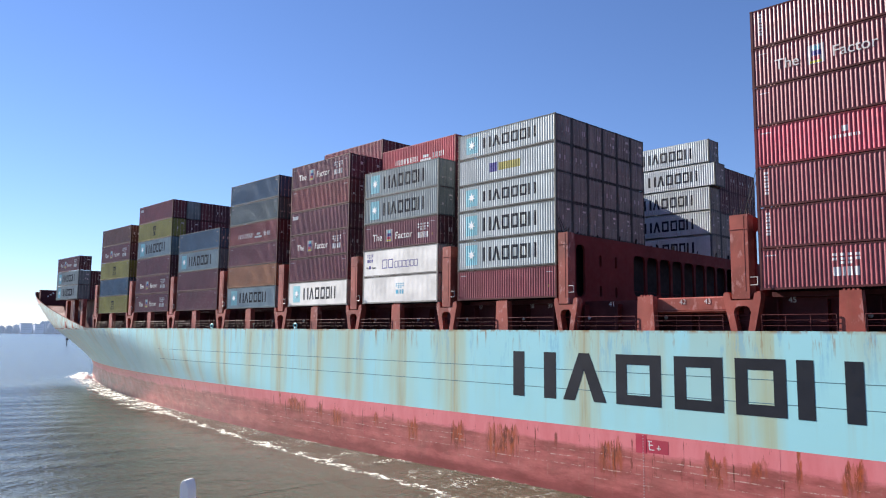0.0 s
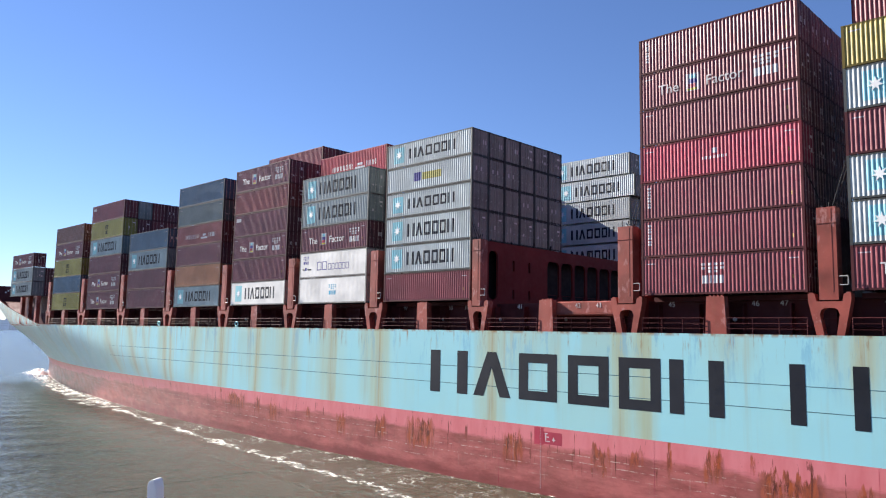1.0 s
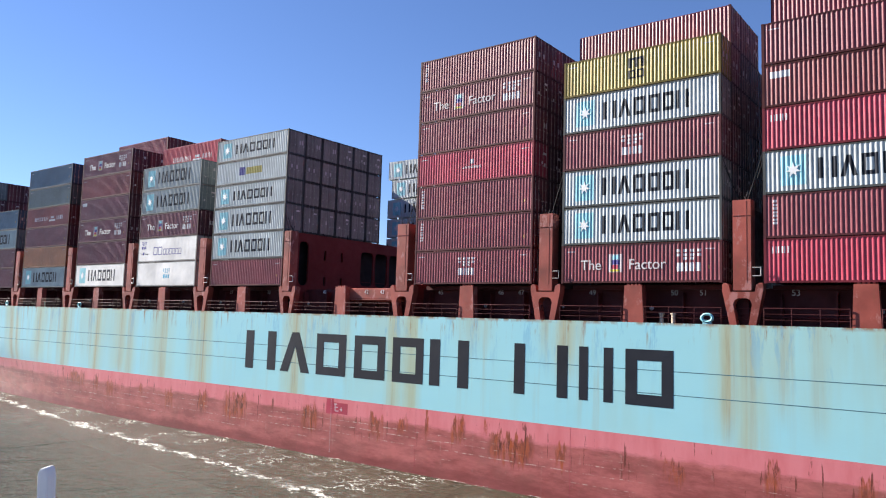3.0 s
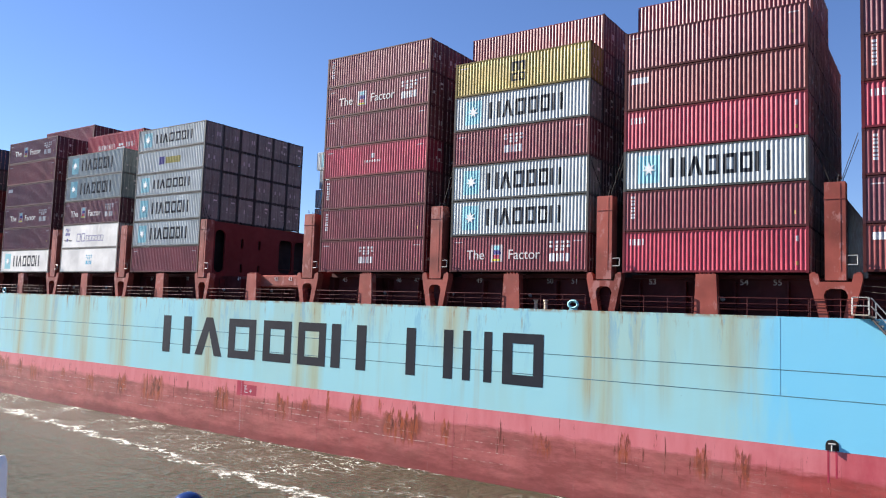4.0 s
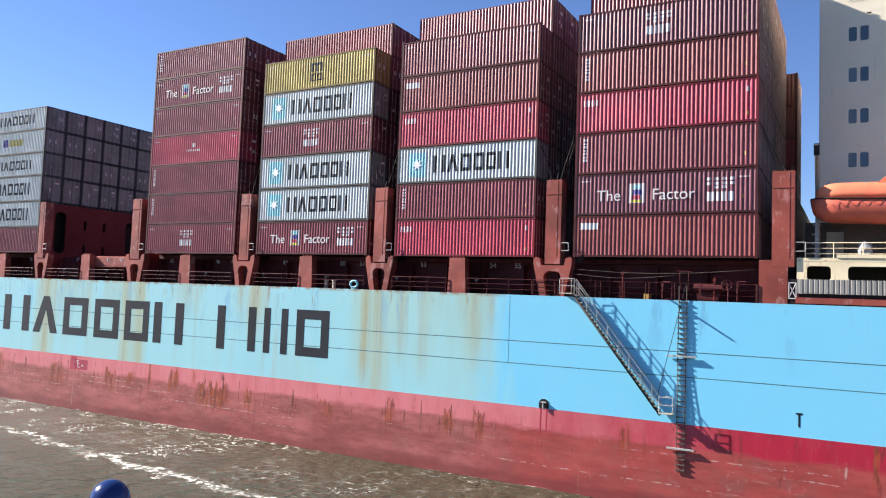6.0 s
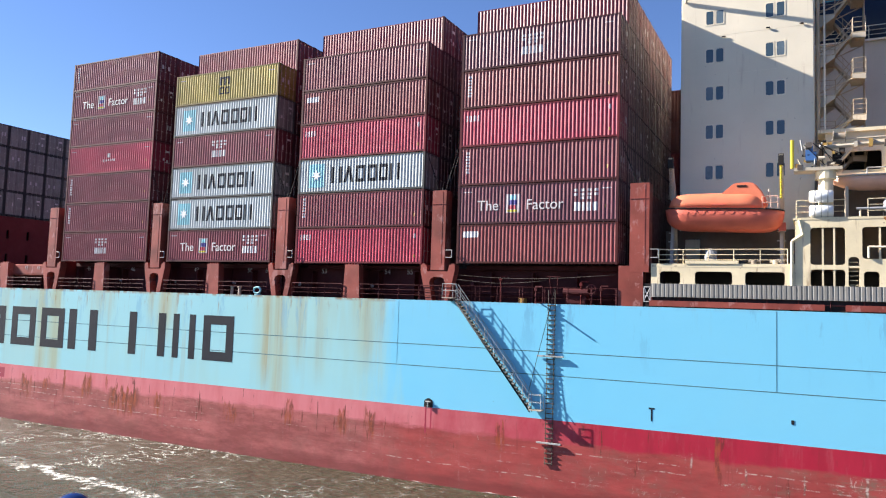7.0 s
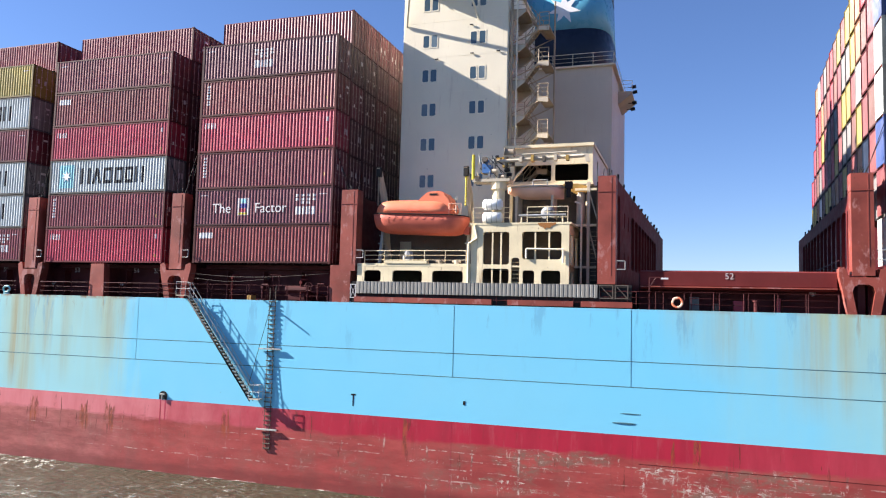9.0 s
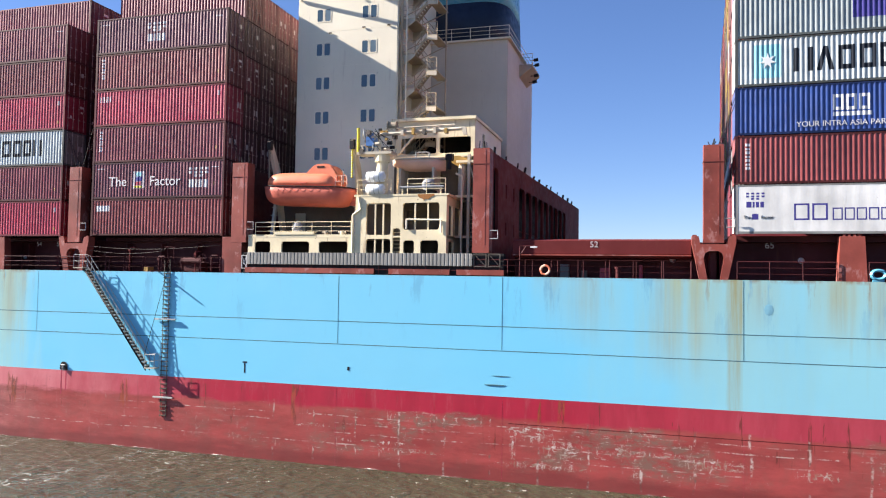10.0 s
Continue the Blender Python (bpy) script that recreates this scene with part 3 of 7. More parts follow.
def lettering(name, text, height, material, parent, x, y, z, label=""):
    """Words on a face that looks towards -x; (y, z) is where the first letter starts."""
    me = words(text, height)
    key = (text, height, material.name)
    if key not in LETTERS:
        me = me.copy()
        me.materials.clear()
        me.materials.append(material)
        LETTERS[key] = me
    ob = new(name, LETTERS[key])
    ob.parent = parent
    ob.matrix_basis = Matrix.Translation((x, y, z)) @ SIDE
    return tagged(ob, label)

# ---------------------------------------------------------------- river, shore
bm = bmesh.new()
box(bm, -4200, 4200, -4200, 4400, -3.0, 0.0)
river = new("water", mesh_of("water", bm, M_WATER))
tagged(river, "rippled grey-green river water, calm with small waves", "water", kind="structure")


def far_shore():
    rnd = random.Random(5)
    bm = bmesh.new()
    y0 = 2500.0
    for i in range(150):
        x = 300 + i * 8.0
        hgt = 24 + 9 * rnd.random() + 7 * math.sin(i * 0.13)
        ball(bm, (x, y0 + rnd.uniform(-30, 30), hgt * 0.3), 9 + 6 * rnd.random(), 14, hgt * 0.7, 8, 5)
    box(bm, -900, 2400, y0 - 14, y0 + 140, -0.5, 6.0)
    for i in range(8):
        ball(bm, (712 + 7 * i, y0 + 10, 16), 10, 10, 22 + 6 * rnd.random(), 8, 5)
    woods = new("backdrop", mesh_of("backdrop", bm, shore_haze_paint("far_trees", (0.20, 0.24, 0.28))))
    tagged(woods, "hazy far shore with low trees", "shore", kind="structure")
    walls, roofs = shore_haze_paint("far_walls", (0.47, 0.52, 0.60)), shore_haze_paint("far_roofs", (0.38, 0.43, 0.50))
    for x, w, h in ((655, 30, 29), (690, 24, 27), (560, 36, 26)):
        house = thing("building", (x, y0 - 30, 0), "pale hazy block of flats on the far shore", "building", "far buildings")
        bm = bmesh.new()
        box(bm, -w / 2, w / 2, -9, 9, 0, h)
        part("wall", bm, walls, house)
        bm = bmesh.new()
        box(bm, -w / 2 - 0.6, w / 2 + 0.6, -9.6, 9.6, h, h + 1.4)
        part("roof", bm, roofs, house)
        for k in range(int(h // 7)):
            bm = bmesh.new()
            box(bm, -w / 2 + 3, w / 2 - 3, -9.3, -8.9, 3 + k * 7, 5.4 + k * 7)
            part("window", bm, roofs, house)


far_shore()


def beacon():
    b = thing("channel_marker", (203.0, 648.0, 0.0), "dark slim channel marker post standing in the river", "marker")
    bm = bmesh.new()
    tube(bm, (0, 0, -2), (0, 0, 5.0), 0.35, 8)
    part("post", bm, M_DARK, b)
    bm = bmesh.new()
    box(bm, -1.1, 1.1, -0.08, 0.08, 4.2, 6.0)
    part("board", bm, M_DARK, b)


beacon()

# ---------------------------------------------------------------- hull
ship = thing("container_ship", (0, 0, 0), "large container ship with light blue hull and red boot-topping, rust streaked", "ship")
XC, HALF, DECK, BASE = 74.0, 21.5, 12.67, -5.0
STERN = -150.0
PAINT_LINE = 4.77


def smooth(t):
    t = max(0.0, min(1.0, t))
    return t * t * (3 - 2 * t)


def sheer(y):
    """Height of the hull's upper edge."""
    return DECK if y < 159 else DECK + 11.3 * ((y - 159) / 105.0) ** 0.95


def stem(z):
    """Where the bow's edge lies at a height."""
    if z < 3.5:
        return 213.0
    return 213.0 + 56.0 * (math.sin(1.461 * min(1.02, (z - 3.5) / 20.9)) / 0.994) ** 1.25


def breadth(y, z):
    """Half the hull's breadth."""
    w = max(0.0, min(1.0, (z + 0.75) / 13.4)) ** 1.35
    y0 = 58 + 82 * w
    p = 2.1 - 0.2 * w
    s = max(0.0, min(1.0, (y - y0) / (stem(z) - y0)))
    return HALF * (1 - s ** p)


def build_hull():
    bm = bmesh.new()
    fr = [STERN + (58 - STERN) * i / 26 for i in range(27)] + [58 + 211 * (i / 60) for i in range(1, 61)]
    low, lev = 11, 23
    cols = []
    for side in (-1, 1):
        grid = []
        for y in fr:
            top = sheer(y)
            col = []
            for j in range(lev + 1):
                z = BASE + (PAINT_LINE - BASE) * j / low if j <= low else PAINT_LINE + (top - PAINT_LINE) * (j - low) / (lev - low)
                yy = min(y, stem(z))
                col.append(bm.verts.new((XC + side * max(0.02, breadth(yy, z)), yy, z)))
            grid.append(col)
        for a, b in zip(grid, grid[1:]):
            for j in range(lev):
                f = (a[j], b[j], b[j + 1], a[j + 1])
                bm.faces.new(f if side > 0 else f[::-1]).material_index = int(j < low)
        cols.append(grid)
    l, r = cols
    bm.faces.new([*(c for c in l[0]), *reversed(r[0])])
    bmesh.ops.remove_doubles(bm, verts=bm.verts[:], dist=0.03)
    bmesh.ops.dissolve_degenerate(bm, edges=bm.edges[:], dist=0.001)
    bmesh.ops.recalc_face_normals(bm, faces=bm.faces[:])
    for f in bm.faces:
        f.smooth = True
    return bm


hull = part("hull", build_hull(), M_HULL, ship, "light blue steel hull over red boot-topping, rust streaked")
hull.data.materials.append(M_BOOT)

# main deck and the forecastle deck inside the bulwark
bm = bmesh.new()
prism(bm, [(XC - HALF + 0.12, STERN + 0.2), (XC + HALF - 0.12, STERN + 0.2)] + [(XC + max(0.1, breadth(y, DECK) - 0.15), y) for y in range(120, 232, 8)] + [(XC - max(0.1, breadth(y, DECK) - 0.15), y) for y in range(224, 112, -8)], DECK - 0.3, DECK - 0.04, "z")
part("deck", bm, M_DEEP, ship, "dark red steel main deck")

# dark red lining of the bow's bulwark
bm = bmesh.new()
for side in (-1, 1):
    grid = []
    for i in range(26):
        y = 160 + 108.4 * i / 25
        grid.append([bm.verts.new((XC + side * max(0.02, breadth(min(y, stem(z)) - 0.2, z) - 0.25), min(y, stem(z)) - 0.25, z)) for z in [DECK - 0.2 + (sheer(y) - 0.03 - DECK + 0.2) * j / 6 for j in range(7)]])
    for a, b in zip(grid, grid[1:]):
        for j in range(6):
            f = (a[j], b[j], b[j + 1], a[j + 1])
            bm.faces.new(f[::-1] if side > 0 else f)
part("bulwark_lining", bm, M_SHADE_RED, ship, "dark red inside of the bow bulwark")

# bulbous bow just awash
bm = bmesh.new()
ball(bm, (XC - 0.5, 219, -2.9), 3.0, 9.0, 3.2, 14, 8)
part("bulbous_bow", bm, M_BOOT, ship)

# weld seams and plate edges standing a little proud
for z in (9.36, 7.76):
    bm = bmesh.new()
    ys = [STERN + 2 + i * 6 for i in range(int((128 - STERN) / 6))]
    for a, b in zip(ys, ys[1:]):
        w0 = [bm.verts.new((XC - breadth(q, h) - e, q, h)) for q, h, e in ((a, z - 0.028, 0), (b, z - 0.028, 0), (b, z + 0.0, 0.012), (a, z + 0.0, 0.012), (b, z + 0.03, 0), (a, z + 0.03, 0))]
        bm.faces.new((w0[0], w0[1], w0[2], w0[3]))
        bm.faces.new((w0[3], w0[2], w0[4], w0[5]))
    part("plate_seam", bm, M_SEAM, hull)
for y, z0, z1 in ((17.55, 7.8, 9.4), (-16.9, 7.8, 12.6)):
    bm = bmesh.new()
    box(bm, XC - HALF - 0.008, XC - HALF + 0.05, y - 0.008, y + 0.008, z0, z1)
    part("plate_seam", bm, M_OLDBLUE, hull)
for y, z0, z1 in ((-43.3, 7.8, 12.6), (-55.1, 7.8, 12.6), (-69.98, 7.8, 12.6)):
    bm = bmesh.new()
    box(bm, XC - HALF - 0.010, XC - HALF + 0.05, y - 0.010, y + 0.010, z0, z1)
    part("plate_seam", bm, M_SEAM, hull)

HX = XC - HALF
for y in (66.9, 51.9, 36.85, 22.0, 7.2, -43.3, -55.2, -70.0):
    bm = bmesh.new()
    box(bm, XC - breadth(y, 2.0) - 0.004, XC - breadth(y, 2.0) + 0.3, y - 0.006, y + 0.006, 1.2 if y > 40 else -0.6, 4.74)
    part("plate_seam", bm, BOX["crimson"], hull)
# a dark strip standing for a ridge's shadow line along the repainted boot-topping
bm = bmesh.new()
box(bm, HX - 0.006, HX + 0.05, -140.0, -55.6, 3.03, 3.075)
part("swage_ridge", bm, M_SHADE_RED, hull)


def stroke(y0, y1, z0=6.86, z1=10.78, mat=M_INK, x=0.02, parent=hull, name="lettering_bar"):
    bm = bmesh.new()
    box(bm, HX - x, HX + 0.05, min(y0, y1), max(y0, y1), z0, z1)
    return part(name, bm, mat, parent)


# plain shapes in a unit square, as slices (u0, u1, low and high at u0, low and high at u1)
SHAPES = {
    "one": ((0.0, 1.0, 0, 1, 0, 1),),
    "post": ((0.0, 0.30, 0, 1, 0, 1),),
    "ring": ((0.0, 0.25, 0, 1, 0, 1), (0.25, 0.76, 0, 0.2, 0, 0.2), (0.25, 0.76, 0.8, 1, 0.8, 1), (0.76, 1.0, 0, 1, 0, 1)),
    "thin_ring": ((0.0, 0.12, 0, 1, 0, 1), (0.12, 0.88, 0, 0.1, 0, 0.1), (0.12, 0.88, 0.9, 1, 0.9, 1), (0.88, 1.0, 0, 1, 0, 1)),
    "peak": ((0.0, 0.28, 0, 0.001, 0, 0.74), (0.28, 0.38, 0, 0.74, 0.29, 1), (0.38, 0.5, 0.29, 1, 0.65, 1), (0.5, 0.62, 0.65, 1, 0.29, 1), (0.62, 0.72, 0.29, 1, 0, 0.74), (0.72, 1.0, 0, 0.74, 0, 0.001)),
    "comb": ((0.0, 0.2, 0, 1, 0, 1), (0.2, 0.4, 0.75, 1, 0.75, 1), (0.4, 0.6, 0, 1, 0, 1), (0.6, 0.8, 0.75, 1, 0.75, 1), (0.8, 1.0, 0, 1, 0, 1)),
}
SIX = ((0.0, 0.166, "pair"), (0.192, 0.341, "peak"), (0.373, 0.511, "ring"), (0.549, 0.681, "ring"), (0.712, 0.834, "ring"), (0.858, 1.0, "pair"))


def hull_shape(kind, y0, y1, z0=6.86, z1=10.78):
    """One plain black shape of the great mark, on the plating from y0 aft to y1."""
    w, h = y0 - y1, z1 - z0
    if kind == "pair":
        hull_shape("one", y0, y0 - 0.27 * w, z0, z1)
        return hull_shape("one", y1 + 0.27 * w, y1, z0, z1)
    bm = bmesh.new()
    for u0, u1, a0, b0, a1, b1 in SHAPES[kind]:
        prism(bm, [(y0 - u0 * w, z0 + a0 * h), (y0 - u1 * w, z0 + a1 * h), (y0 - u1 * w, z0 + b1 * h), (y0 - u0 * w, z0 + b0 * h)], HX - 0.012, HX + 0.05, "x")
    bmesh.ops.remove_doubles(bm, verts=bm.verts[:], dist=0.004)
    return part("mark_shape", bm, M_INK, hull)


# great black mark on the topsides, as plain shapes
for u0, u1, kind in SIX:
    hull_shape(kind, 45.45 - 28.85 * u0, 45.45 - 28.85 * u1)
for y0, y1, kind in ((12.2, 8.95, "post"), (8.4, 7.5, "one"), (6.55, 3.85, "pair"), (2.9, -0.6, "ring")):
    hull_shape(kind, y0, y1)

# draught scale: white ticks on a fresh red patch
stroke(33.0, 32.05, 3.3, 4.72, BOX["crimson"], 0.006, name="paint_patch")
stroke(32.1, 30.2, 3.4, 4.4, BOX["crimson"], 0.006, name="paint_patch")
for i in range(24):
    stroke(32.40, 32.31, 4.6 - i * 0.21, 4.66 - i * 0.21, M_CODE, 0.012, name="draught_mark")
for y0, y1, z0, z1 in ((31.85, 31.78, 3.6, 4.3), (31.95, 31.6, 4.22, 4.3), (31.9, 31.5, 3.95, 4.02), (31.85, 31.4, 3.6, 3.67), (31.2, 30.85, 3.75, 3.82), (31.05, 30.99, 3.65, 4.0)):
    stroke(y0, y1, z0, z1, M_LETTER, 0.012, name="draught_mark")
bm = bmesh.new()
prism(bm, [(-35.78, 6.2), (-36.14, 6.2), (-36.14, 6.09), (-36.01, 6.09), (-36.01, 5.36), (-35.91, 5.36), (-35.91, 6.09), (-35.78, 6.09)], HX - 0.012, HX + 0.05, "x")
part("tug_mark", bm, M_INK, hull, "black tug mark letter T")
# small pipe outlet and scupper with wet stains
bm = bmesh.new()
prism(bm, [(-19.75 + 0.36 * math.cos(math.pi * k / 8), 5.12 + 0.32 * math.sin(math.pi * k / 8)) for k in range(9)] + [(-20.11, 4.8), (-19.39, 4.8)], HX - 0.03, HX + 0.05, "x")
outlet = part("discharge_outlet", bm, M_DARK, hull, "dark arched discharge outlet")
bm = bmesh.new()
tube(bm, (HX - 0.12, -19.75, 4.78), (HX - 0.12, -19.75, 5.2), 0.05, 8)
tube(bm, (HX - 0.12, -19.95, 5.2), (HX - 0.12, -19.55, 5.2), 0.05, 8)
part("outlet_pipe", bm, M_GALV, outlet)
for ya, zb in ((-19.48, 2.9), (-19.92, 3.2)):
    stroke(ya, ya - 0.11, zb, 4.8, BOX["crimson"], 0.004, name="wet_stain")
stroke(-44.1, -44.25, 5.95, 6.2, M_DARK, 0.02, name="scupper")
bm = bmesh.new()
ball(bm, (HX, -54.7, 5.5), 0.05, 0.8, 0.06, 10, 5)
ball(bm, (HX, -55.1, 6.1), 0.03, 0.7, 0.035, 10, 5)
part("hull_fitting", bm, M_SEAM, hull)
bm = bmesh.new()
ball(bm, (HX, -71.4, 10.9), 0.012, 0.30, 0.36, 6, 4)
part("hull_fitting", bm, M_OLDBLUE, hull)

# ---------------------------------------------------------------- containers
CACHE = {}
PROFILE = (0.0, 0.282, 0.038)


def corrugated(x, y0, y1, z0, z1, out, pitch=0.282, deep=0.038):
    """A folded sheet along y at x; out is the sign of its outer side."""
    bm = bmesh.new()
    n = max(4, int(round((y1 - y0) / pitch)))
    p = (y1 - y0) / n
    pts = []
    for i in range(n):
        a = y0 + i * p
        pts += [(a, 0), (a + 0.2 * p, 0), (a + 0.5 * p, -deep), (a + 0.7 * p, -deep)]
    pts.append((y1, 0))
    lo = [bm.verts.new((x + out * d, y, z0)) for y, d in pts]
    hi = [bm.verts.new((x + out * d, y, z1)) for y, d in pts]
    for i in range(len(pts) - 1):
        f = (lo[i], lo[i + 1], hi[i + 1], hi[i])
        bm.faces.new(f if out > 0 else f[::-1])
    return bm


def corrugated_end(y, x0, x1, z0, z1, out):
    bm = bmesh.new()
    n = 8
    p = (x1 - x0) / n
    pts = []
    for i in range(n):
        a = x0 + i * p
        pts += [(a, 0), (a + 0.36 * p, 0), (a + 0.5 * p, -0.045), (a + 0.86 * p, -0.045)]
    pts.append((x1, 0))
    lo = [bm.verts.new((x, y + out * d, z0)) for x, d in pts]
    hi = [bm.verts.new((x, y + out * d, z1)) for x, d in pts]
    for i in range(len(pts) - 1):
        f = (lo[i + 1], lo[i], hi[i], hi[i + 1])
        bm.faces.new(f if out > 0 else f[::-1])
    return bm


def container_meshes(length, h, colour, flat):
    key = (length, h, colour, flat)
    if key in CACHE:
        return CACHE[key]
    a, w, t = length / 2, 1.22, 0.12
    m, r = BOX[colour], RAIL_SHADE[colour]
    d = {}
    if flat:
        d["side"] = mesh_of("side_panel", corrugated(-w + 0.015, -a + t, a - t, 0.16, h - 0.1, -1, 0.74, 0.004), m)
        b = bmesh.new()
        box(b, w - 0.06, w - 0.02, -a + t, a - t, 0.16, h - 0.1)
        d["side2"] = mesh_of("side_panel", b, m)
    else:
        d["side"] = mesh_of("side_panel", corrugated(-w + 0.015, -a + t, a - t, 0.16, h - 0.1, -1), m)
        d["side2"] = mesh_of("side_panel", corrugated(w - 0.015, -a + t, a - t, 0.16, h - 0.1, 1), m)
    d["front"] = mesh_of("front_panel", corrugated_end(a - 0.03, -w + 0.1, w - 0.1, 0.16, h - 0.1, 1), m)
    b = bmesh.new()
    box(b, -w + 0.06, w - 0.06, -a + 0.05, a - 0.05, h - 0.07, h - 0.02)
    d["roof"] = mesh_of("roof", b, m)
    for i, (x0, x1) in enumerate(((-w + 0.1, -0.012), (0.012, w - 0.1))):
        b = bmesh.new()
        box(b, x0, x1, -a + 0.03, -a + 0.08, 0.16, h - 0.12)
        for k in range(1, 5):
            z = 0.16 + k * (h - 0.3) / 5
            box(b, x0 + 0.07, x1 - 0.07, -a + 0.015, -a + 0.03, z - 0.17, z + 0.17)
        d["door%d" % i] = mesh_of("door", b, DOOR_SHADE[colour])
    b = bmesh.new()
    tube(b, (0, -a - 0.005, 0.08), (0, -a - 0.005, h - 0.06), 0.022, 6)
    box(b, -0.03, 0.16, -a - 0.03, -a - 0.005, 1.0, 1.06)
    for z in (0.35, h * 0.36, h * 0.68, h - 0.3):
        box(b, -0.05, 0.05, -a - 0.02, -a + 0.02, z - 0.04, z + 0.04)
    d["rod"] = mesh_of("lock_rod", b, M_RODGREY if colour in ("ash", "grey", "white", "steel", "slate") else M_ROD)
    b = bmesh.new()
    box(b, -0.085, 0.085, -0.085, 0.085, 0, h)
    box(b, -0.093, 0.093, -0.093, 0.093, -0.006, 0.115)
    box(b, -0.093, 0.093, -0.093, 0.093, h - 0.115, h + 0.002)
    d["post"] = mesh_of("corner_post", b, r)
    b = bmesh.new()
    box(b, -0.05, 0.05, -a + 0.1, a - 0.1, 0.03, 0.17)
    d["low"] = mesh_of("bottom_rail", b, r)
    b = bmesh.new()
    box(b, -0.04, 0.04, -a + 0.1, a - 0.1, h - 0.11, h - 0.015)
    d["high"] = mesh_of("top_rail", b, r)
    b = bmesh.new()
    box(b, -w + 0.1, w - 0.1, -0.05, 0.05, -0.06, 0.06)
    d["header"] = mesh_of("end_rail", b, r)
    CACHE[key] = d
    return d


PLATES = (
    ((0.60, 2.15, 0.44, 0.18), (0.62, 1.72, 0.22, 0.14), (-0.55, 1.15, 0.18, 0.24)),
    ((0.58, 2.10, 0.50, 0.20), (0.60, 1.15, 0.20, 0.30), (0.16, 1.30, 0.18, 0.26)),
    ((-0.58, 1.50, 0.22, 0.40), (0.14, 1.50, 0.22, 0.40)),
    ((0.56, 1.95, 0.26, 0.34), (-0.60, 0.95, 0.18, 0.16), (0.60, 0.9, 0.16, 0.14)),
    ((0.60, 2.20, 0.48, 0.16), (-0.2, 1.4, 0.16, 0.42)),
    ((0.40, 1.55, 0.20, 0.46), (0.74, 1.55, 0.20, 0.46)),
)


def door_marks(c, a, h, colour, seed):
    """White codes and data plates on a container's doors."""
    kind = (seed * 5 + seed // 7) % 8
    if kind >= len(PLATES):
        return
    key = ("marks", kind, a, h, colour in ("ash", "grey"))
    if key not in CACHE:
        bm = bmesh.new()
        for x, z, w, t in PLATES[kind]:
            box(bm, x - w / 2, x + w / 2, -a - 0.006, -a + 0.0, z * h / 2.9 - t / 2, z * h / 2.9 + t / 2)
        CACHE[key] = mesh_of("door_markings", bm, M_CODE if kind in (2, 3, 5) else M_FADED)
    tagged(part("door_markings", CACHE[key], None, c), "small white door markings", kind="stuff")


def container(x, y, z, length, h, colour, full=True, flat=False, extra="", marks=None, ends="aft", covered=False, inner=False):
    """A shipping container whose base centre is (x, y, z)."""
    d = container_meshes(length, h, colour, flat)
    skin = "smooth-sided reefer" if flat else "corrugated"
    c = thing("shipping_container", (x, y, z), f"{COLOUR_WORDS[colour]} {skin} container{extra}, stacked", "container", "stacked containers")
    a = length / 2
    part("side_panel", d["side"], None, c)
    if not covered:
        part("roof", d["roof"], None, c)
    part("front_panel", d["front"], None, c)
    part("door", d["door0"], None, c)
    part("door", d["door1"], None, c)
    if full:
        part("bottom_rail", d["low"], None, c, at=(-1.16, 0, 0))
        part("top_rail", d["high"], None, c, at=(-1.17, 0, 0))
    elif not inner:
        part("side_panel", d["side2"], None, c)
    aft, fore = ends in ("both", "aft"), ends in ("both", "front")
    for py, shown in ((-a + 0.07, aft), (a - 0.07, fore)):
        for pz in (0.10, h - 0.07):
            if shown:
                part("end_rail", d["header"], None, c, at=(0, py, pz))
    for px, py, shown in ((-1.13, -a + 0.09, aft or full), (-1.13, a - 0.09, fore or full), (1.13, -a + 0.09, aft), (1.13, a - 0.09, fore)):
        if shown:
            part("corner_post", d["post"], None, c, at=(px, py, 0))
    for px in (-0.85, -0.30, 0.30, 0.85):
        if aft:
            part("lock_rod", d["rod"], None, c, "", at=(px, 0, 0))
    if aft:
        door_marks(c, a, h, colour, int(x * 5 + 0.5) * 7 + int(z * 3 + 0.5) * 3 + int(abs(y)))
    if marks:
        global PROFILE
        wave, deep = (0.74, 0.004) if flat else (0.282, 0.038)
        PROFILE = (-a + 0.12, (length - 0.24) / max(4, int(round((length - 0.24) / wave))), deep)
        marks(c, length, h)
    return aboard(c)


FACE = -1.211
SKIN = -1.205


def fold(y):
    """Depth of the corrugation at y along the side."""
    start, p, deep = PROFILE
    q = ((y - start) / p) % 1.0
    if q < 0.2:
        return 0.0
    if q < 0.5:
        return deep * (q - 0.2) / 0.3
    if q < 0.7:
        return deep
    return deep * (1.0 - q) / 0.3


def bar(c, y0, y1, z0, z1, mat, name="lettering_bar", dx=0.0):
    key = ("bar", round(y0, 3), round(y1, 3), round(z0, 3), round(z1, 3), dx, PROFILE, mat.name, name)
    if key not in CACHE:
        bm = bmesh.new()
        start, p, deep = PROFILE
        cuts = {y1, y0}
        k = math.floor((y1 - start) / p)
        while start + k * p < y0:
            cuts |= {start + (k + q) * p for q in (0, 0.2, 0.5, 0.7) if y1 < start + (k + q) * p < y0}
            k += 1
        cuts = sorted(cuts)
        low = [bm.verts.new((SKIN - 0.004 - dx + fold(q), q, z0)) for q in cuts]
        top = [bm.verts.new((SKIN - 0.004 - dx + fold(q), q, z1)) for q in cuts]
        for i in range(len(cuts) - 1):
            bm.faces.new((low[i + 1], low[i], top[i], top[i + 1]))
        CACHE[key] = mesh_of(name, bm, mat)
    return part(name, CACHE[key], None, c)


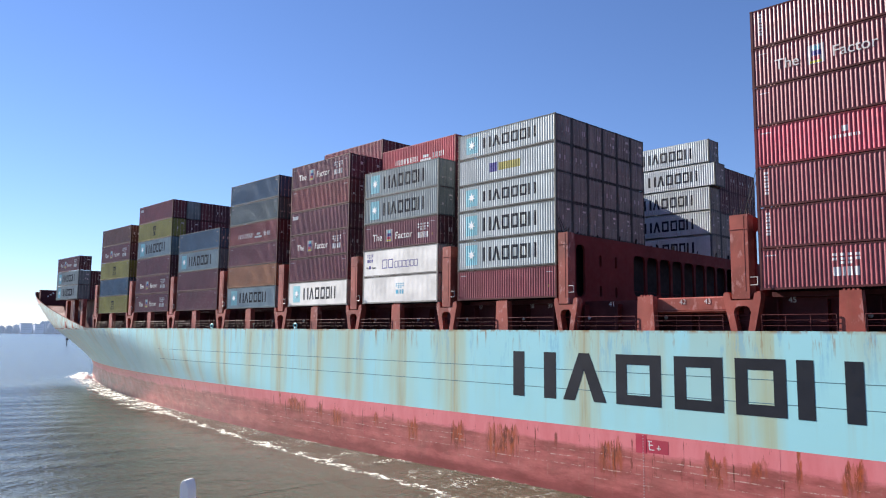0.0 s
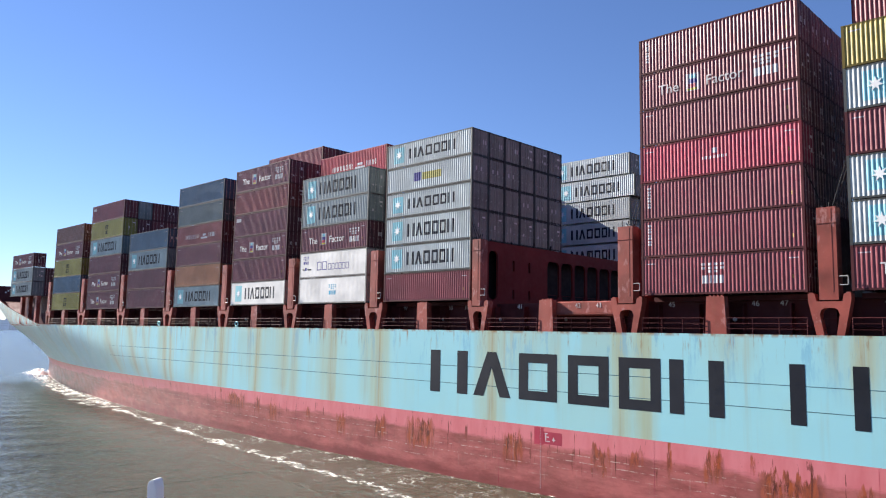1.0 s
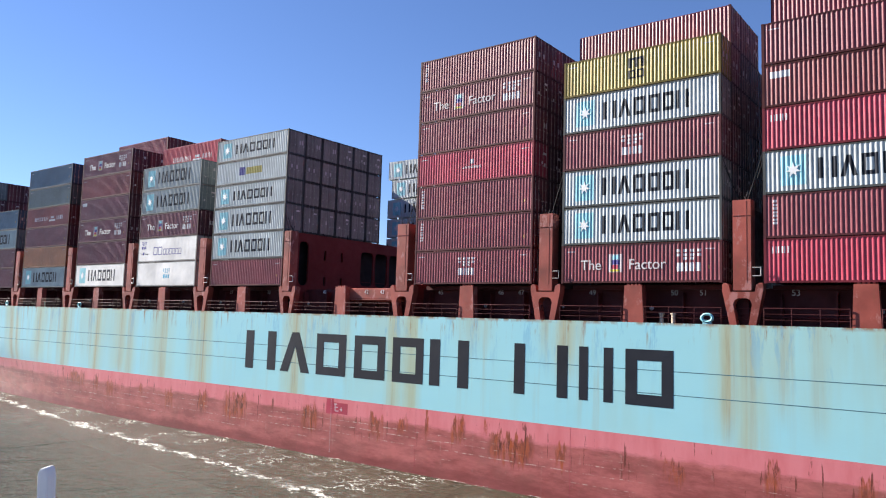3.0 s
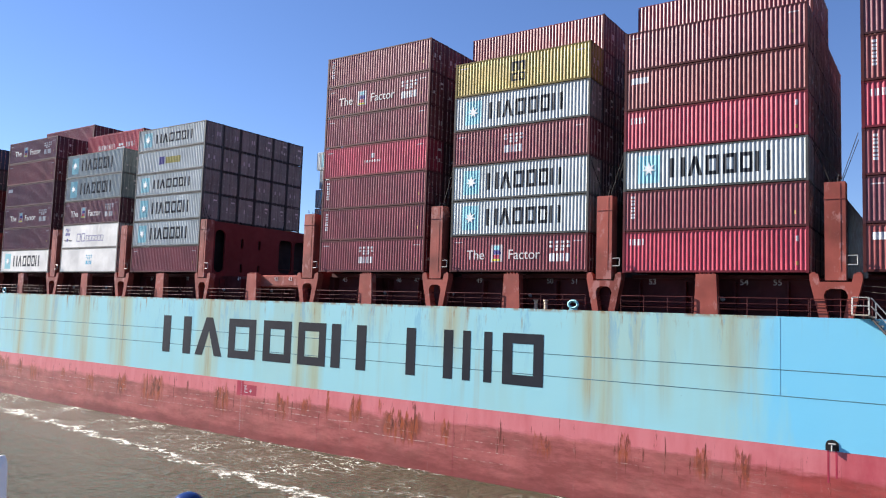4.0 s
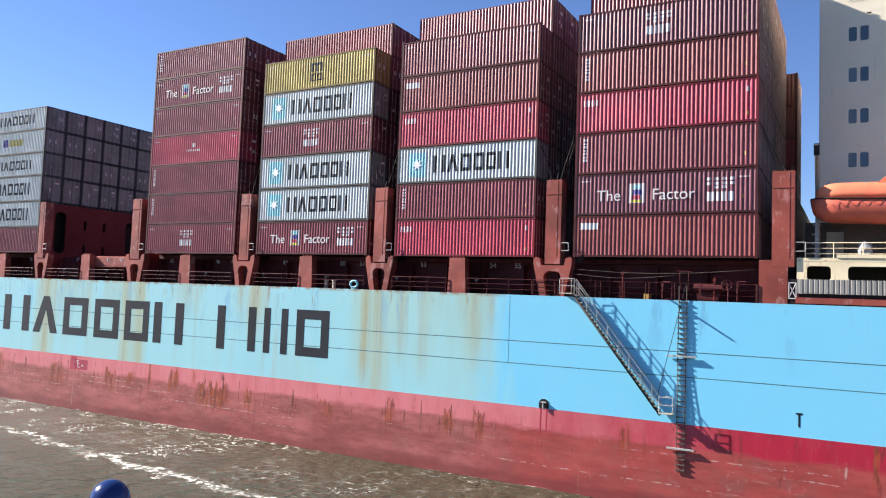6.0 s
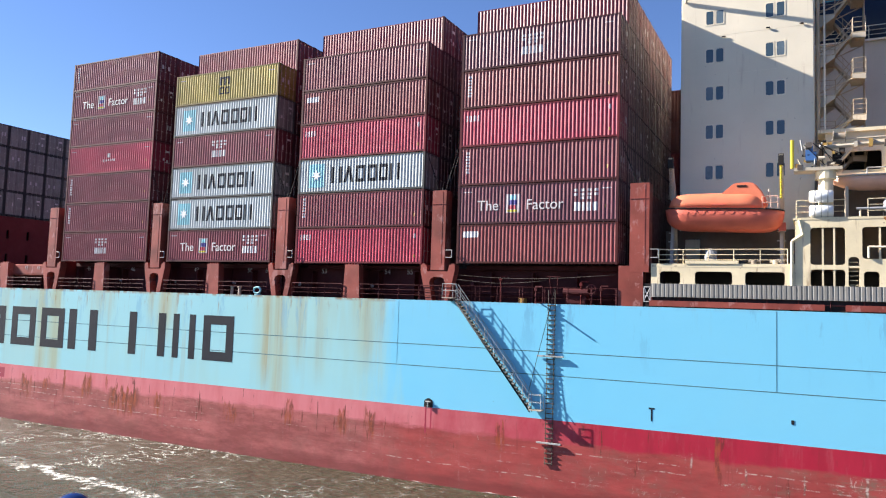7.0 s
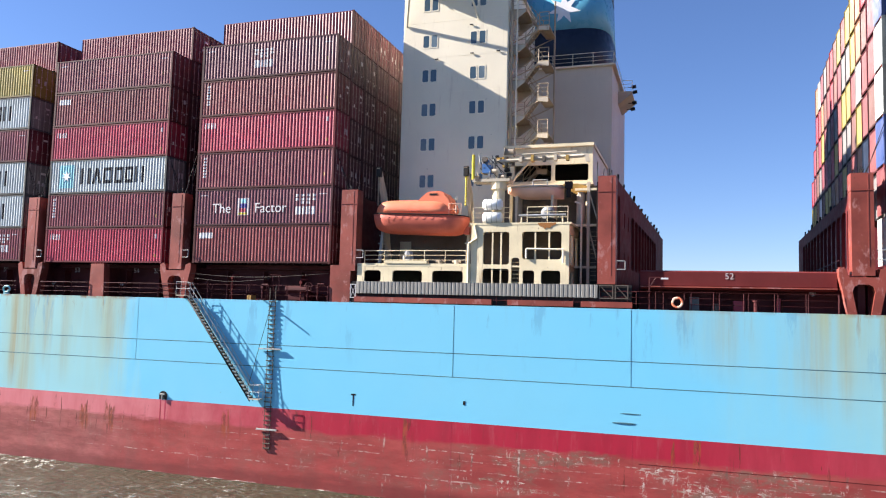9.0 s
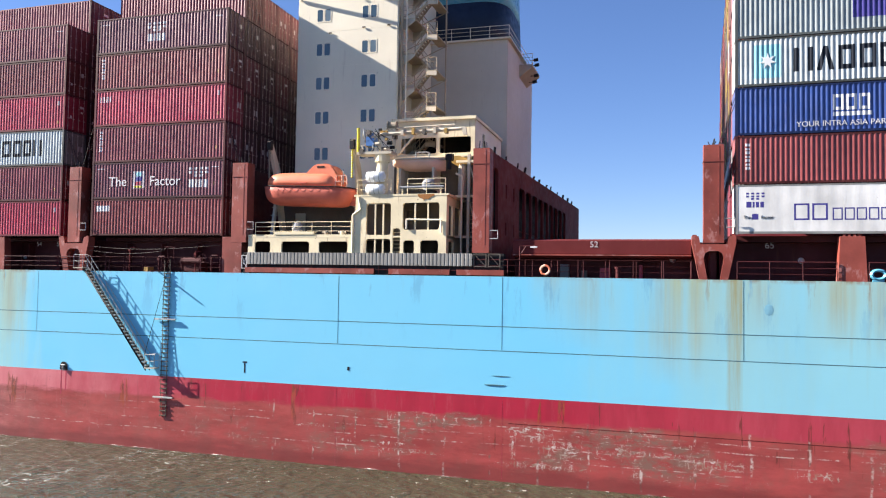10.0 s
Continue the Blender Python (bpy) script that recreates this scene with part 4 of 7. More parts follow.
def star_mesh(r, n, mat):
    key = ("star", r, n, mat.name)
    if key not in CACHE:
        bm = bmesh.new()
        pts = [((r if k % 2 == 0 else r * 0.42) * math.sin(math.pi * k / n), (r if k % 2 == 0 else r * 0.42) * math.cos(math.pi * k / n)) for k in range(2 * n)]
        prism(bm, [(-a, b) for a, b in pts], -0.012, 0.02, "x")
        CACHE[key] = mesh_of("emblem_star", bm, mat)
    return CACHE[key]


def fold_slice(bm, ya, yb, a0, b0, a1, b1, dx=0.0):
    """A painted slice that follows the corrugation from ya aft to yb."""
    start, p, deep = PROFILE
    cuts = {ya, yb}
    k = math.floor((yb - start) / p)
    while start + k * p < ya:
        cuts |= {start + (k + q) * p for q in (0, 0.2, 0.5, 0.7) if yb < start + (k + q) * p < ya}
        k += 1
    cuts = sorted(cuts)
    at = lambda q: (ya - q) / (ya - yb)
    low = [bm.verts.new((SKIN - 0.004 - dx + fold(q), q, a0 + (a1 - a0) * at(q))) for q in cuts]
    top = [bm.verts.new((SKIN - 0.004 - dx + fold(q), q, b0 + (b1 - b0) * at(q))) for q in cuts]
    for i in range(len(cuts) - 1):
        bm.faces.new((low[i + 1], low[i], top[i], top[i + 1]))


def shape(c, kind, y0, y1, z0, z1, mat, name="mark_shape"):
    """One plain shape painted on a container's side."""
    if kind == "pair":
        w = y0 - y1
        shape(c, "one", y0, y0 - 0.27 * w, z0, z1, mat, name)
        return shape(c, "one", y1 + 0.27 * w, y1, z0, z1, mat, name)
    key = (kind, round(y0, 3), round(y1, 3), round(z0, 3), round(z1, 3), PROFILE, mat.name)
    if key not in CACHE:
        bm = bmesh.new()
        w, h = y0 - y1, z1 - z0
        for u0, u1, a0, b0, a1, b1 in SHAPES[kind]:
            fold_slice(bm, y0 - u0 * w, y0 - u1 * w, z0 + a0 * h, z0 + b0 * h, z0 + a1 * h, z0 + b1 * h)
        bmesh.ops.remove_doubles(bm, verts=bm.verts[:], dist=0.002)
        CACHE[key] = mesh_of(name, bm, mat)
    return part(name, CACHE[key], None, c)


def word_bars(c, y0, y1, z0, z1, n, mat, kind="pair"):
    """A word that stays unlettered: one plain shape to a letter."""
    p = (y0 - y1) / n
    for k in range(n):
        shape(c, kind, y0 - k * p, y0 - (k + 0.84) * p, z0, z1, mat)


def mark_star_line(dark=True, star=True, ink=None):
    def go(c, L, h):
        k = L / 12.19
        if star:
            bar(c, 5.0 * k, 3.45 * k, 0.5, h - 0.42, M_PALEBLUE, "emblem_panel")
            part("emblem_star", star_mesh(0.50, 7, M_WHITE), None, c, at=(FACE - 0.006, 4.22 * k, h / 2 + 0.05))
        for u0, u1, kind in SIX:
            shape(c, kind, (2.75 - 6.6 * u0) * k, (2.75 - 6.6 * u1) * k, 0.80, h - 0.74, ink or M_INK)
    return go


def block_mark(c, y, z, s=1.0, mat=None):
    """Small white freight mark: rows of dots over solid blocks."""
    mat = mat or M_LETTER
    key = ("block", round(y, 3), round(z, 3), s, PROFILE, mat.name)
    if key not in CACHE:
        bm = bmesh.new()
        for row, (n, lift) in enumerate(((4, 1.12), (4, 0.88), (2, 0.68))):
            for k in range(n):
                a = y + (0.72 - k * 0.39 - (0.38 if n == 2 else 0.0)) * s
                fold_slice(bm, a, a - 0.22 * s, z + lift * s, z + (lift + 0.15) * s, z + lift * s, z + (lift + 0.15) * s)
        for a, b in ((0.70, 0.32), (0.22, 0.08), (-0.02, -0.26), (-0.36, -0.62)):
            fold_slice(bm, y + a * s, y + b * s, z + 0.04, z + 0.52 * s, z + 0.04, z + 0.52 * s)
        CACHE[key] = mesh_of("freight_mark", bm, mat)
    tagged(part("freight_mark", CACHE[key], None, c), "white freight mark", kind="stuff")


def small_codes(c, L, h):
    """Owner codes near the corners, far too small to read."""
    a = L / 2
    bar(c, a - 0.45, a - 1.15, h - 0.52, h - 0.44, M_CODE)
    bar(c, -a + 1.15, -a + 0.5, h - 0.60, h - 0.52, M_CODE)
    bar(c, -a + 0.93, -a + 0.85, 0.95, 1.2, M_OCHRE)


def mark_factor(c, L, h):
    k = L / 12.19
    lettering("slogan_lettering", "The", 0.78, M_LETTER, c, FACE - 0.01, 4.45 * k, 1.0, "white lettering")
    y = 2.3 * k
    bar(c, y - 0.1, y - 1.2, 0.80, 2.15, M_CODE, "emblem_panel")
    for i, (a, b, m) in enumerate(((0.72, 1.05, M_YELLOW), (1.05, 1.38, BOX["crimson"]), (1.38, 1.75, M_PURPLE), (1.75, 2.2, M_PALEBLUE))):
        bar(c, y - 0.25 - 0.06 * i, y - 1.0 + 0.1 * (i % 2), max(a, 0.86), min(b, 2.1) - 0.04, m, "emblem_band", 0.006)
    lettering("slogan_lettering", "Factor", 0.78, M_LETTER, c, FACE - 0.01, 0.62 * k, 1.0, "white lettering")
    block_mark(c, -3.85 * k, 0.75, 1.25)
    small_codes(c, L, h)


def mark_block(c, L, h):
    block_mark(c, 0.35, 0.75, 1.2)
    small_codes(c, L, h)


def mark_plain(c, L, h):
    small_codes(c, L, h)


def mark_vertical(c, L, h):
    a = L / 2
    for k in range(7):
        bar(c, a - 0.60, a - 0.86, 2.36 - k * 0.24, 2.53 - k * 0.24 - 0.04 * (k % 2), M_LETTER)
    bar(c, -a + 0.85, -a + 0.75, 0.8, 1.05, M_OCHRE)


def mark_lease(c, L, h):
    a = L / 2
    word_bars(c, a - 0.5, a - 1.6, h - 0.95, h - 0.5, 3, M_LETTER)
    bar(c, -a + 0.75, -a + 0.6, 0.5, 0.72, M_OCHRE)
    bar(c, -a + 0.75, -a + 0.6, h - 0.9, h - 0.55, M_LETTER)


def mark_tag(c, L, h):
    a = L / 2
    bar(c, a - 0.5, a - 1.75, h - 0.95, h - 0.5, M_LETTER, "label_panel")


def mark_mono(c, L, h):
    shape(c, "comb", 0.72, -0.52, 1.52, 2.30, M_INK)
    shape(c, "ring", 0.72, 0.14, 0.70, 1.36, M_INK)
    shape(c, "ring", 0.06, -0.52, 0.70, 1.36, M_INK)
    small_codes(c, L, h)


def mark_wide(c, L, h):
    k = L / 12.19
    word_bars(c, 3.6 * k, -0.2 * k, 0.95, 1.55, 7, M_LETTER)
    bar(c, -0.6 * k, -2.3 * k, 0.8, 1.05, M_LETTER)
    bar(c, -1.0 * k, -1.9 * k, 1.2, 1.5, M_LETTER)
    word_bars(c, -2.6 * k, -4.4 * k, 0.95, 1.55, 3, M_LETTER)


def mark_crown(c, L, h):
    bar(c, 0.25, -0.15, 1.6, 2.0, M_LETTER)
    word_bars(c, 1.0, -0.9, 1.2, 1.42, 6, M_LETTER)
    small_codes(c, L, h)


def mark_label(c, L, h):
    bar(c, 1.9, 0.9, 0.95, 1.85, M_PURPLE, "emblem_panel")
    bar(c, 0.7, -2.0, 1.0, 1.75, BOX["olive"], "label_panel")


def mark_label_right(c, L, h):
    bar(c, -0.5, -2.3, 0.85, 2.0, M_PURPLE, "emblem_panel")
    bar(c, -2.4, -6.0, 0.85, 2.0, BOX["orange"], "label_panel")
    word_bars(c, -2.6, -5.8, 1.1, 1.7, 8, M_INK)


def mark_monitor(c, L, h):
    word_bars(c, 2.75, 0.75, 0.85, 1.85, 2, M_PURPLE, "thin_ring")
    word_bars(c, 0.65, -3.2, 0.85, 1.58, 6, M_PURPLE, "thin_ring")
    block_mark(c, 4.9, 1.6, 0.75, M_PURPLE)
    lettering("slogan_lettering", "The", 0.2, M_INK, c, FACE - 0.01, 5.6, 0.95)
    lettering("slogan_lettering", "Factor", 0.2, M_INK, c, FACE - 0.01, 4.6, 0.95)
    bar(c, 5.1, 4.75, 0.9, 1.25, M_PURPLE, "emblem_panel")


def mark_white_block(c, L, h):
    block_mark(c, -0.3, 0.95, 0.95, M_SKYBLUE)


def mark_transport(c, L, h):
    word_bars(c, 0.6, -1.5, 1.35, 2.3, 3, M_LETTER, "ring")
    bar(c, 0.6, -1.5, 1.0, 1.25, M_LETTER, "label_panel")
    lettering("slogan_lettering", "YOUR INTRA ASIA PARTNER", 0.34, M_LETTER, c, FACE - 0.01, 2.6, 0.42, "white lettering")


SL = mark_star_line()
PLAIN = mark_plain
X0 = 52.9 + 1.22
PITCH_X = 2.46
# bay: bow-side end, container length, first base, tiers of (height, colour, marks, smooth sides), bottom to top
H9, H8 = 2.91, 2.62
BAYS = {
    "h": (177.0, 13.6, 18.6, [(3.0, "slate", SL, 0), (3.0, "slate", SL, 0), (3.0, "plum", mark_factor, 0)]),
    "g": (150.9, 14.0, 15.42, [(3.2, "olive", mark_mono, 0), (3.2, "navy", PLAIN, 0), (3.2, "olive", mark_mono, 0), (3.2, "plum", mark_factor, 0), (3.2, "brown", PLAIN, 0)]),
    "f": (133.4, 13.7, 15.42, [(3.1, "plum", mark_factor, 0), (3.1, "plum", mark_factor, 0), (3.1, "plum", PLAIN, 0), (3.1, "steel", SL, 0), (3.1, "olive", mark_mono, 0), (3.1, "maroon", mark_tag, 0)]),
    "e": (116.6, 13.6, 15.42, [(3.06, "plum", PLAIN, 0), (3.06, "plum", PLAIN, 0), (3.06, "steel", SL, 0), (3.06, "navy", PLAIN, 0)]),
    "d": (100.0, 13.1, 15.46, [(2.97, "steel", SL, 0), (2.97, "orange", PLAIN, 0), (2.97, "plum", PLAIN, 0), (2.97, "brick", mark_wide, 0), (2.97, "green_grey", PLAIN, 0), (2.97, "navy", PLAIN, 0)]),
    "c": (83.8, 12.6, 15.5, [(3.02, "white", SL, 1), (3.02, "plum", PLAIN, 0), (3.02, "plum", mark_factor, 0), (3.02, "plum", mark_tag, 0), (3.02, "brick", PLAIN, 0), (3.02, "plum", mark_factor, 0)]),
    "z": (68.3, 12.4, 15.5, [(3.0, "white", mark_white_block, 1), (3.0, "white", mark_monitor, 1), (3.0, "plum", mark_factor, 0), (3.0, "slate", SL, 0), (3.0, "slate", SL, 0)]),
    "m": (53.05, 12.25, 15.5, [(2.91, "maroon", PLAIN, 0), (2.91, "grey", SL, 0), (2.91, "grey", SL, 0), (2.62, "grey", SL, 0), (2.66, "grey", mark_label, 0), (2.62, "grey", SL, 0)]),
    "t1": (23.1, 12.12, 15.5, [(H9, "maroon", mark_block, 0), (H9, "maroon", mark_vertical, 0), (H9, "maroon", mark_vertical, 0), (H9, "crimson", mark_crown, 0), (H9, "maroon", PLAIN, 0), (H9, "maroon", mark_factor, 0), (H9, "maroon", mark_vertical, 0)]),
    "t2": (8.38, 12.19, 15.5, [(H9, "maroon", mark_factor, 0), (H9, "grey", SL, 0), (H9, "grey", SL, 0), (H9, "maroon", mark_block, 0), (H9, "grey", SL, 0), (H9, "yellow", mark_mono, 0)]),
    "t3": (-6.42, 12.12, 15.42, [(H9, "crimson", mark_lease, 0), (H9, "maroon", mark_vertical, 0), (H9, "grey", SL, 0), (H9, "crimson", mark_lease, 0), (H9, "brick", mark_tag, 0), (H9, "maroon", PLAIN, 0)]),
    "t4": (-21.42, 12.12, 15.46, [(H9, "brick", mark_tag, 0), (H9, "plum", mark_factor, 0), (H9, "maroon", mark_vertical, 0), (H9, "crimson", mark_lease, 0), (H9, "brick", mark_vertical, 0), (H9, "plum", mark_block, 0)]),
    "a1": (-69.52, 12.19, 15.48, [(3.06, "white", mark_monitor, 1), (3.02, "brick", mark_vertical, 0), (3.02, "blue", mark_transport, 0), (3.02, "grey", SL, 0), (3.0, "slate", mark_label_right, 0), (3.0, "blue", PLAIN, 0)]),
}
WORDS_FOR = {mark_factor: " with a white slogan", mark_block: " with a white freight mark", mark_mono: " with a black monogram", mark_lease: " with small white initials",
             mark_wide: " with a white wordmark", mark_monitor: " with a dark wordmark", mark_transport: " with a white transport slogan", SL: " with a pale star panel"}
for key, (y0, length, z, tiers) in BAYS.items():
    x = X0
    for h, colour, marks, flat in tiers:
        container(x, y0 - length / 2, z, length - 0.05, h - 0.02, colour, True, bool(flat), WORDS_FOR.get(marks, ""), marks)
        z += h

# rows further inboard whose ends or tops show past the outer stacks
rng = random.Random(11)
# Mostly the darkened maroon, so the inboard ends carry shade in their paint.
MIXED = ["dusk", "dusk", "plum", "dusk", "maroon"]


def inner(key, cols, count, first, colours, h=H9, skip=0, dy=0.0):
    y0, length, z0, tiers = BAYS[key]
    for c in cols:
        n = count(c) if callable(count) else count
        for k in range(skip, n):
            container(X0 + c * PITCH_X, y0 - length / 2 + dy, z0 + first + k * h, length - 0.05, h - 0.02, rng.choice(colours) if k < 6 else ("maroon", rng.choice(colours))[0], False)


inner("t1", (1, 2, 3), 7, 0.0, MIXED)
inner("t2", (1, 2, 3), 7, 0.0, MIXED)
inner("t3", (1, 2, 3), 7, 0.0, MIXED)
inner("t2", (4, 5), 6, 0.0, MIXED, skip=1)
inner("t3", (4, 5, 6), 6, 0.0, MIXED, skip=1)
inner("t4", (1, 2, 3), 7, -0.1, MIXED)
inner("t4", (4, 5, 6, 7), 7, -0.1, MIXED, skip=2)
inner("t4", (8, 9), 6, -0.1, ["brick", "brown"], skip=2, dy=-0.9)
inner("h", (1, 2), 2, 0.0, ["dusk", "plum"], 3.0)
inner("c", (1,), 6, 0.0, ["plum", "maroon"], 3.02)
inner("c", (2, 3), 7, 0.0, ["brown", "maroon"], 2.96, 3)
inner("z", (1,), 5, 0.0, ["slate", "plum"], 3.0)
inner("d", (1,), 6, 0.0, ["plum", "navy"], 2.97, 2)
inner("e", (1,), 4, 0.0, ["plum", "maroon"], 3.06, 1)
inner("f", (1, 2), 6, 0.0, ["plum", "maroon", "slate"], 3.1, 2)
inner("f", (3, 4), 6, 0.0, ["plum", "maroon"], 3.1, 4)
inner("g", (1,), 5, 0.0, ["plum", "navy", "brown"], 3.2, 1)
y0, length, z0, tiers = BAYS["z"]
container(X0 + 1 * PITCH_X, y0 - length / 2, z0 + 15.0, length - 0.05, 2.98, "red", False, False, " with a white wordmark", mark_wide)
# the wall of grey ends on the bay before the gap, shade put into their grey
y0, length, z0, tiers = BAYS["m"]
for c in range(1, 6):
    z = z0
    for k, (h, *_r) in enumerate(tiers):
        if k >= 0:
            container(X0 + c * PITCH_X, y0 - length / 2, z, length - 0.05, h - 0.02, "orange" if (c == 5 and k == 1) else ("dusk" if k == 0 else "ash"), False)
        z += h
# Unseen upper tiers, added to cast a shadow on the far stack.
inner("z", (10, 11), 6, 0.0, ["grey", "plum"], 2.95, 3)
# the far stack across the open hatch
for c, n in ((0, 7), (1, 6), (2, 6), (3, 6), (4, 6)):
    for k in range(n):
        colour = ("grey" if c == 0 else "ash") if c == 0 or k < 4 else rng.choice(["plum", "maroon"])
        container(82.8 + 1.22 + c * PITCH_X, y0 - length / 2 + 0.3 - (0.7 if (c == 0 and k == 5) else 0) , 15.5 + k * 2.85, 12.14, 2.83, colour, False, False, "", SL if c == 0 else None)
# the bright forward ends of the after bay
y0, length, z0, tiers = BAYS["a1"]
BRIGHT = ["yellow", "brick", "white", "crimson", "maroon", "orange", "yellow", "brown", "red", "ash"]
for c in range(1, 17):
    high = 7 if c < 15 else 20 - c
    for k in range(1 if c < 2 else 2, high):
        container(X0 + c * PITCH_X, y0 - length / 2 - 0.118 * c, z0 + 0.04 + k * 3.02, length - 0.05, 2.88, rng.choice(BRIGHT), False, ends="front", covered=k < high - 1, inner=c < 16)
# the two lowest tiers behind the lashing bridge
bm = bmesh.new()
for c in range(2, 17):
    for k in range(2):
        x, front = X0 + c * PITCH_X, y0 - 0.118 * c
        box(bm, x - 1.21, x + 1.21, front - length + 0.05, front, z0 + 0.04 + k * 3.02, z0 + 2.92 + k * 3.02)
low_tiers = new("stacked_containers", mesh_of("stacked_containers", bm, BOX["maroon"]))
tagged(low_tiers, "maroon containers packed behind the lashing bridge", "container", kind="stuff")
aboard(low_tiers)

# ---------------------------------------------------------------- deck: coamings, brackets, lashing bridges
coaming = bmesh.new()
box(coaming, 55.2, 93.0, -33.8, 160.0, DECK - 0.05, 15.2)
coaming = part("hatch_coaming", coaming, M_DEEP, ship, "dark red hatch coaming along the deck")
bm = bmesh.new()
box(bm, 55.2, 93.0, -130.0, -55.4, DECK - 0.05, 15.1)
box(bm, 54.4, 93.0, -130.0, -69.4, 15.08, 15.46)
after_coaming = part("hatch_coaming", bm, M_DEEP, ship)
bm = bmesh.new()
prism(bm, [(XC - 17, 160.1), (XC - 17, 180.5), (XC - 9, 196), (XC + 9, 196), (XC + 17, 180.5), (XC + 17, 160.1)], DECK - 0.05, 18.55, "z")
part("breakwater", bm, M_DEEP, ship, "dark red raised fore deck")
bm = bmesh.new()
box(bm, 70.2, 77.8, 250.0, 251.5, 19.6, 24.3)
fore_wall = part("forecastle_screen", bm, M_DEEP, ship, "dark red screen wall across the forecastle")
for x, z in ((72.3, 22.4), (73.0, 22.9), (73.7, 23.4), (74.8, 22.3)):
    bm = bmesh.new()
    ball(bm, (x, 249.9, z), 0.26, 0.12, 0.24, 8, 5)
    part("deck_lamp", bm, M_LETTER, fore_wall)
bm = bmesh.new()
pierced(bm, (163.2, 177.5), (DECK, 18.5), [(165.5, 167.3, 13.6, 17.4), (170.0, 172.5, 13.6, 17.4)], 57.2, 57.6, "x", 0.3)
box(bm, 57.6, 90.0, 162.9, 163.2, DECK, 18.5)
part("fore_deck_wall", bm, M_DEEP, ship, "dark red wall under the foremost containers")

for text, y in (("37", 52.3), ("38", 45.75), ("39", 43.6), ("41", 37.0), ("45", 22.05), ("46", 15.6), ("47", 13.6), ("49", 7.1), ("50", 0.6), ("51", -1.5),
                ("53", -7.6), ("54", -13.9), ("55", -16.0), ("65", -71.5)):
    lettering("hatch_number", text, 0.42, M_LETTER, coaming if y > -50 else after_coaming, 55.18, y, 14.72, "white hatch number")
# beams beside the two open hatches; the after one has shade in its red
for y0, y1, marks in ((24.9, 31.4, (("42", 29.5), ("43", 27.5))), (-67.0, -55.6, (("52", -60.7),))):
    bm = bmesh.new()
    prism(bm, [(53.4, 14.25), (53.4, 15.12), (53.75, 15.22), (55.22, 15.22), (55.22, 14.0), (53.7, 14.0)], y0, y1, "y")
    beam = part("hatch_beam", bm, M_RED if y0 > 0 else M_SHADE_RED, ship, "oxide red beam beside an open hatch")
    for text, y in marks:
        lettering("hatch_number", text, 0.40, M_FADED, beam, 53.38, y, 14.68, "white hatch number")
    bm = bmesh.new()
    box(bm, 53.2, 53.42, y0, y1, 14.12, 14.2)
    part("ledge", bm, M_RED, beam)
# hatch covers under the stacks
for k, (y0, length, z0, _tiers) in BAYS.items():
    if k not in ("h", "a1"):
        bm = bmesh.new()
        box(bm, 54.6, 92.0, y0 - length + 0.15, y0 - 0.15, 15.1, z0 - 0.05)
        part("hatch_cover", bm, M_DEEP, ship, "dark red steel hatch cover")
# bulkhead lamps on the coaming
for i in range(24):
    y = 150 - i * 7.4
    if -33 < y < 150:
        bm = bmesh.new()
        ball(bm, (55.1, y, 13.75), 0.12, 0.17, 0.17, 8, 5)
        part("bulkhead_lamp", bm, M_LETTER, coaming, "round white bulkhead lamp")
for y in (-65.9, -73.6, -79.2):
    bm = bmesh.new()
    ball(bm, (55.1, y, 13.95), 0.12, 0.2, 0.2, 8, 5)
    part("bulkhead_lamp", bm, M_CODE, after_coaming, "round white bulkhead lamp")
for y, w, h, m, words_for in ((-61.6, 0.35, 0.7, BOX["crimson"], "red fire hose box"), (-58.9, 0.3, 0.9, BOX["green_grey"], "dark green locker"), (-63.9, 0.12, 0.9, BOX["crimson"], "red hydrant"), (-60.2, 0.2, 0.5, M_GLOOM, "grey junction box")):
    bm = bmesh.new()
    box(bm, 54.6, 55.1, y - w, y + w, DECK - 0.03, DECK + h)
    bmesh.ops.bevel(bm, geom=bm.edges[:], offset=0.03, segments=1, affect="EDGES")
    part("deck_locker", bm, m, after_coaming, words_for)
# pipes and stanchions in the shade below the stacks
for i in range(56):
    y = 148 - i * 3.3
    if y > -33:
        bm = bmesh.new()
        box(bm, 54.55, 55.2, y - 0.06, y + 0.06, DECK - 0.04, 14.9)
        part("coaming_stay", bm, M_DEEP, coaming)
bm = bmesh.new()
tube(bm, (54.7, -33, 13.25), (54.7, 150, 13.25), 0.09)
part("deck_pipe", bm, M_DEEP, coaming)


